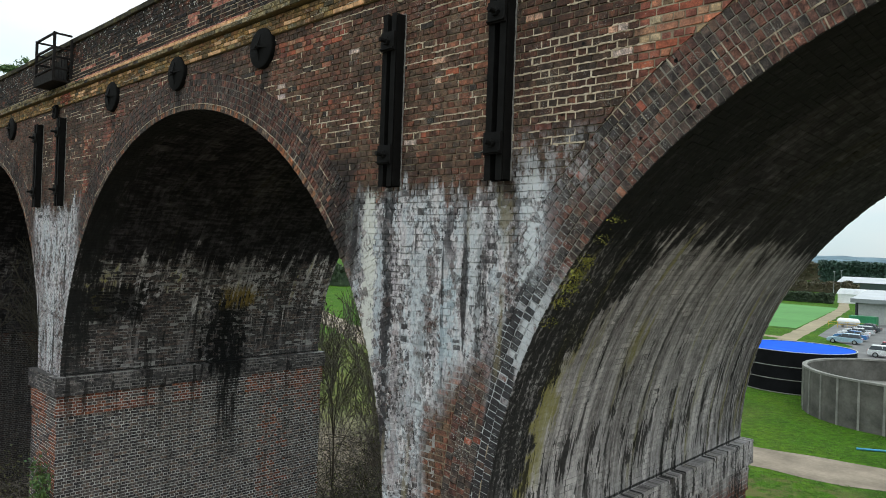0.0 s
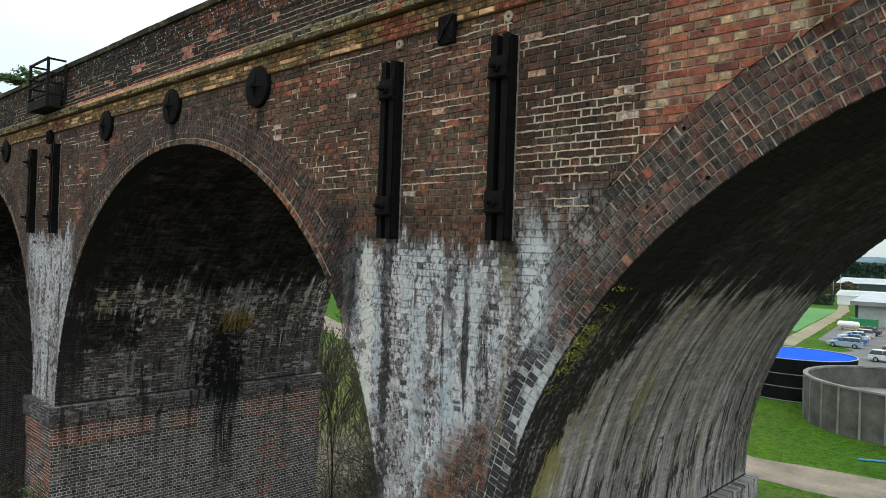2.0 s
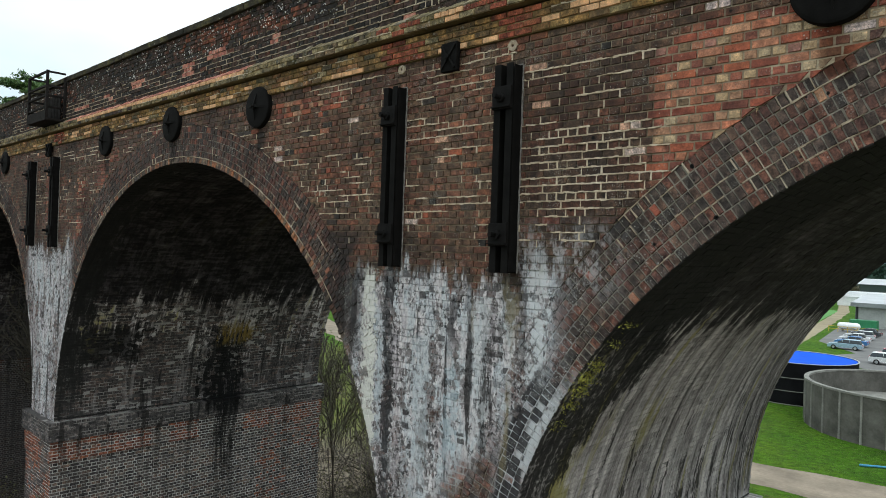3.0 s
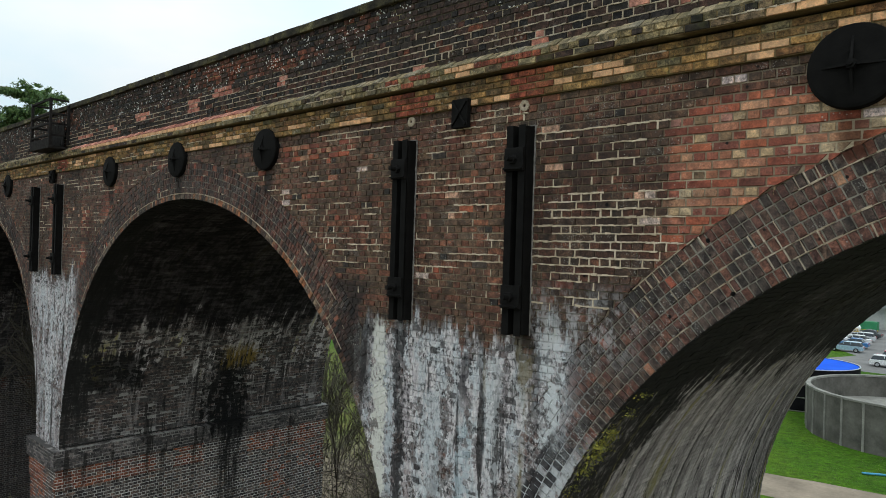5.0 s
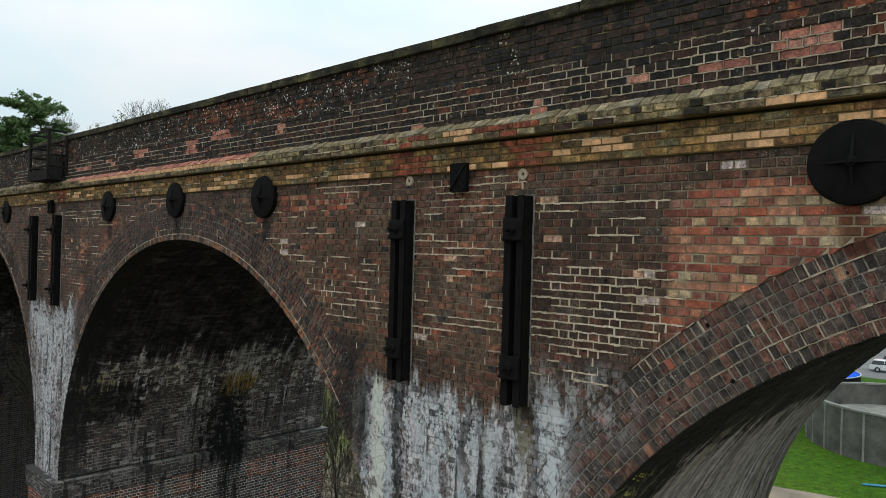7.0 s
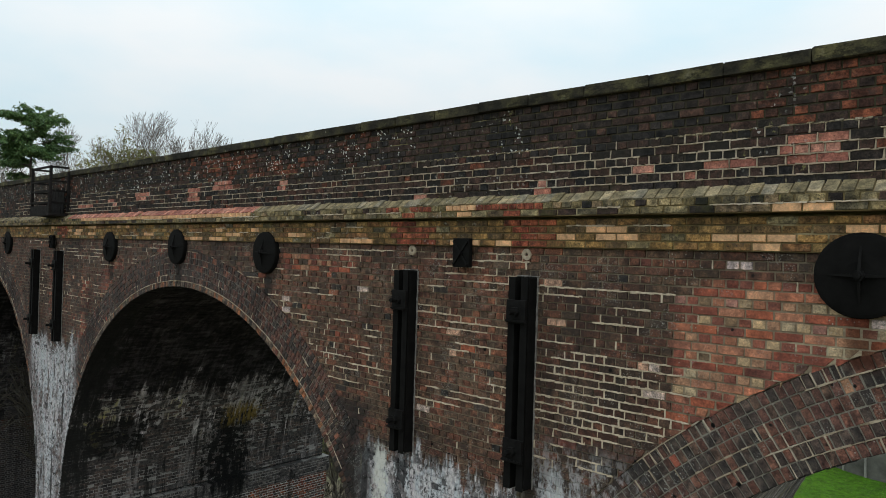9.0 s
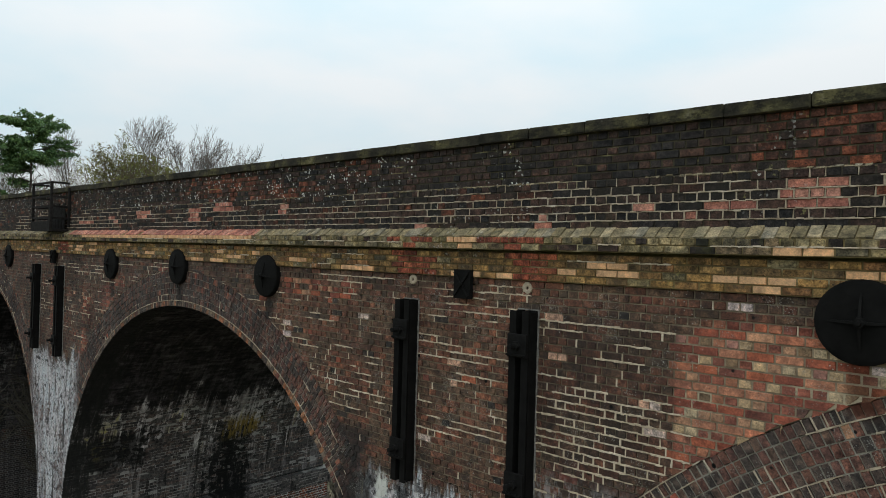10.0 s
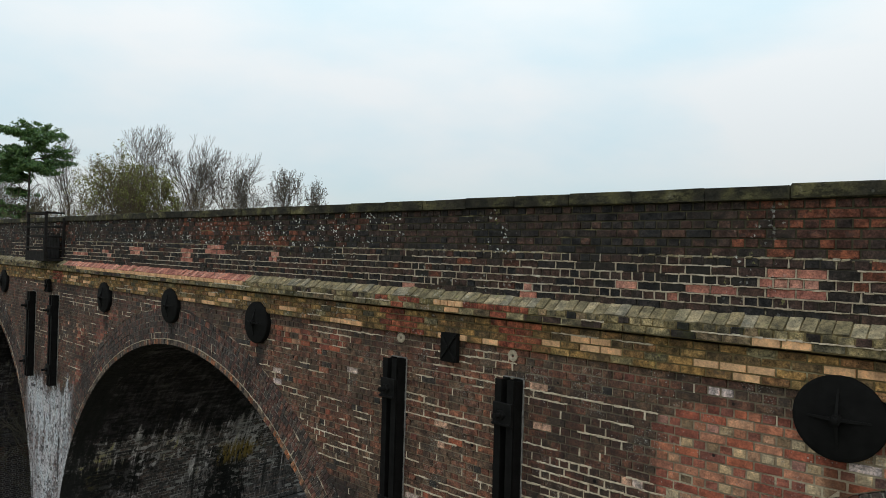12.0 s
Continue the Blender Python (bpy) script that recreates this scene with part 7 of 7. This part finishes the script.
M_shutter = plain("pale shutter", (0.34, 0.35, 0.33), 0.6, 0, 0.12, 0.3, 0.1)
shed = thing("steel_shed", "grey steel shed with a pale roof and shutters", "shed", pose(-27.5, 146, GROUND))
part("back_wall", add_box(bmesh.new(), 0, 34, 11.7, 12, 0, 4.7), M_greywall, shed)
part("end_wall", add_box(bmesh.new(), 0, 0.25, 0.3, 12, 0, 4.7), M_greywall, shed)
part("end_wall", add_box(bmesh.new(), 33.75, 34, 0.3, 12, 0, 4.7), M_greywall, shed)
bm = bmesh.new()
vs = [bm.verts.new(v) for v in ((-0.6, -0.6, 4.5), (34.6, -0.6, 4.5), (34.6, 12.6, 5.9), (-0.6, 12.6, 5.9), (-0.6, -0.6, 4.72), (34.6, -0.6, 4.72), (34.6, 12.6, 6.12), (-0.6, 12.6, 6.12))]
for f in ((3, 2, 1, 0), (4, 5, 6, 7), (0, 1, 5, 4), (1, 2, 6, 5), (2, 3, 7, 6), (3, 0, 4, 7)):
    bm.faces.new([vs[i] for i in f])
part("roof", bm, M_greysheet, shed)
part("fascia", add_box(bmesh.new(), -0.65, 34.65, -0.7, -0.62, 3.95, 4.74), M_greywall, shed)
for i in range(6):
    part("column", add_box(bmesh.new(), 0.1 + i * 6.7, 0.4 + i * 6.7, 0, 0.3, 0, 4.5, 0.02), M_darkvoid, shed)
for i in range(5):
    part("infill_panel", add_box(bmesh.new(), 0.5 + i * 6.7, 6.7 + i * 6.7, 0.32, 0.4, 0, 3.9), M_shutter, shed)

white_hall = thing("white_building", "low white building with a shallow roof", "building", pose(-48.5, 222, GROUND))
part("wall", add_box(bmesh.new(), 0, 18, 0, 10, 0, 2.7, 0.05), M_whitepaint, white_hall)
bm = bmesh.new()
prev = None
for i in range(11):                                  # shallow bowed roof
    row = [bm.verts.new((x, -0.3 + 10.6 * i / 10, 2.7 + 1.5 * math.sin(math.pi * i / 10))) for x in (-0.3, 18.3)]
    if prev:
        bm.faces.new((prev[0], prev[1], row[1], row[0]))
    prev = row
bmesh.ops.solidify(bm, geom=list(bm.faces), thickness=0.12)
part("roof", bm, M_whitepaint, white_hall)
hall = thing("large_shed", "long dark green shed with a pale grey roof", "shed", pose(-74, 330, GROUND))
part("wall", add_box(bmesh.new(), 0, 60, 0, 20, 0, 3.9), plain("dark green cladding", (0.035, 0.055, 0.05), 0.7), hall)
bm = bmesh.new()
vs = [bm.verts.new(v) for v in ((-0.5, -0.5, 3.9), (60.5, -0.5, 3.9), (60.5, 10, 6.2), (-0.5, 10, 6.2), (60.5, 20.5, 3.9), (-0.5, 20.5, 3.9))]
for f in ((0, 1, 2, 3), (3, 2, 4, 5), (0, 3, 5), (1, 4, 2)):
    bm.faces.new([vs[i] for i in f])
part("roof", bm, M_greysheet, hall)

box_ = thing("skip_container", "green steel container beside the shed", "container", pose(-27.2, 140.5, GROUND))
part("container_body", add_box(bmesh.new(), 0, 4.4, 0, 2.0, 0.1, 1.75, 0.04), M_green, box_)
for i in range(7):
    part("corrugation", add_box(bmesh.new(), 0.3 + i * 0.58, 0.52 + i * 0.58, -0.06, 0.0, 0.22, 1.65, 0.01), M_green, box_)
gas = thing("gas_tank", "white horizontal gas tank on feet", "tank", pose(-27.6, 134, GROUND))
bm = bmesh.new()
bmesh.ops.create_uvsphere(bm, u_segments=24, v_segments=12, radius=0.62)
bmesh.ops.rotate(bm, verts=bm.verts, cent=(0, 0, 0), matrix=Matrix.Rotation(math.pi / 2, 3, "Y"))
for v in bm.verts:
    v.co.x += 1.2 * (1 if v.co.x > 0.001 else -1 if v.co.x < -0.001 else 0)
    v.co += Vector((1.8, 0, 1.0))
part("vessel", bm, M_whitepaint, gas, smooth=True)
for x in (0.8, 2.8):
    part("foot", add_box(bmesh.new(), x - 0.12, x + 0.12, -0.5, 0.5, 0, 0.6, 0.02), M_conc, gas)
rail = thing("guard_rail", "yellow guard rail round the gas tank", "railing", pose(-28.5, 131.8, GROUND))
for i in range(6):
    part("post", add_box(bmesh.new(), i * 1.5 - 0.04, i * 1.5 + 0.04, -0.04, 0.04, 0, 1.0, 0.01), M_yellow, rail)
for z in (0.5, 0.96):
    part("rail", add_box(bmesh.new(), -0.04, 7.54, -0.03, 0.03, z, z + 0.07, 0.01), M_yellow, rail)
for x, y, h in ((-66.5, 292, 8.6), (-63.6, 290, 9.0)):
    lp = thing("lamp_post", "slim pale steel lamp post", "street lamp", pose(x, y, GROUND), "lamp posts")
    bm = bmesh.new()
    add_cyl(bm, (0, 0, 0), (0, 0, h), 0.09, 0.05, 10)
    part("pole", bm, M_greysheet, lp)
    part("lamp_head", add_box(bmesh.new(), -0.35, 0.35, -0.15, 0.15, h, h + 0.16, 0.03), M_greysheet, lp)


def hedge(x0, x1, y, depth, h, seed, mat, label, name="hedge", size=0.35, count=5000):
    g = np.random.default_rng(seed)
    t = thing(name, label, "hedge", pose((x0 + x1) / 2, y, GROUND))
    w = (x1 - x0) / 2
    p = g.random((count, 3)) * np.array([2 * w, depth, 1.0]) - np.array([w, depth / 2, 0])
    top = np.array([h * (0.86 + 0.22 * noise.noise(Vector((a * 0.35, seed, 0))) + 0.08 * noise.noise(Vector((a * 1.5, seed, 3)))) for a in p[:, 0]])
    p[:, 2] = np.sqrt(p[:, 2]) * top
    leaves("foliage", p, size, mat, t, g)["kind"] = "stuff"
    bm = bmesh.new()
    add_box(bm, -w * 0.97, w * 0.97, -depth * 0.36, depth * 0.36, 0, h * 0.72, 0.3)
    part("inner_growth", bm, mat, t)
    return t


hedge(-66, -47.5, 214, 3.5, 3.3, 3, M_hedge, "clipped dark green hedge")
hedge(-150, -60, 300, 8.0, 5.0, 9, M_brownleaf, "brown leafless scrub along the field", "scrub_belt", 0.6, 9000)
hedge(-112, 60, 450, 16.0, 15.0, 4, M_conifer, "long dark belt of conifers", "conifer_belt", 1.1, 26000)
hedge(-330, -112, 520, 20.0, 14.0, 6, M_brownleaf, "distant leafless brown wood", "distant_wood", 1.6, 14000)
hedge(-190, -150, 120, 6.0, 6.5, 8, M_hedge, "dark hedge along the far meadow", size=0.5, count=7000)

# low wooded hills on the horizon, with distance haze in their colour
bm = bmesh.new()
prev = None
for i in range(161):
    a = radians(20 + i * 1.0)
    h = 30 + 16 * noise.noise(Vector((i * 0.09, 2.0, 0))) + 3 * noise.noise(Vector((i * 0.9, 5.0, 0)))
    d = 1700
    row = [bm.verts.new((d * math.cos(a), d * math.sin(a), GROUND - 4)), bm.verts.new(((d + 60) * math.cos(a), (d + 60) * math.sin(a), GROUND + h * 0.7)), bm.verts.new(((d + 260) * math.cos(a), (d + 260) * math.sin(a), GROUND + h))]
    if prev:
        bm.faces.new((prev[0], row[0], row[1], prev[1]))
        bm.faces.new((prev[1], row[1], row[2], prev[2]))
    prev = row
bmesh.ops.recalc_face_normals(bm, faces=bm.faces)
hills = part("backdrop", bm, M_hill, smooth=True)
tagged(hills, "low wooded hills on the horizon, tinted blue-green by painted haze", "hills", kind="structure")


# tufts of grass on the meadow behind the viaduct
g = np.random.default_rng(91)
pts = np.stack([g.uniform(-22, 4, 40000), g.uniform(29, 58, 40000), GROUND + 0.03 + 0.05 * g.random(40000)], 1)
clump = np.array([noise.noise(Vector((q[0] * 0.7, q[1] * 0.7, 3.0))) for q in pts])
clear = (np.hypot(pts[:, 0] + 3.3, pts[:, 1] - 54.2) > 7.8) & (np.hypot(pts[:, 0] + 13.65, pts[:, 1] - 61.3) > 5.0)
clear &= np.abs(pts[:, 1] - np.interp(pts[:, 0], [-30, -9, -2, 20], [40, 34.9, 36.2, 36.6])) > 2.6      # not on the track
tufts = leaves("grass", pts[(clump > -0.7) & clear], 0.036, M_blade, None, g)
tagged(tufts, "tufts of bright green meadow grass", "grass", kind="stuff")

# the bricks nearest the camera, one by one
for q, kind in single:
    brick_object("brick", q, 0.0, FRONT, kind, spandrel)
for q, y, mats, kind, owner in near_pieces:
    brick_object("brick", q, y, mats, kind, owner)
for place, ang, w, h, owner in near_ring:
    ob = brick_object("brick", ((-w / 2, -h / 2), (w / 2, -h / 2), (w / 2, h / 2), (-w / 2, h / 2)), 0.0, [M_ring, M_orange], 1 if rng.random() < 0.012 else 0, owner)
    ob.location = (place[0], ob.location.y, place[2])
    ob.rotation_euler = (0, math.pi / 2 - ang, 0)
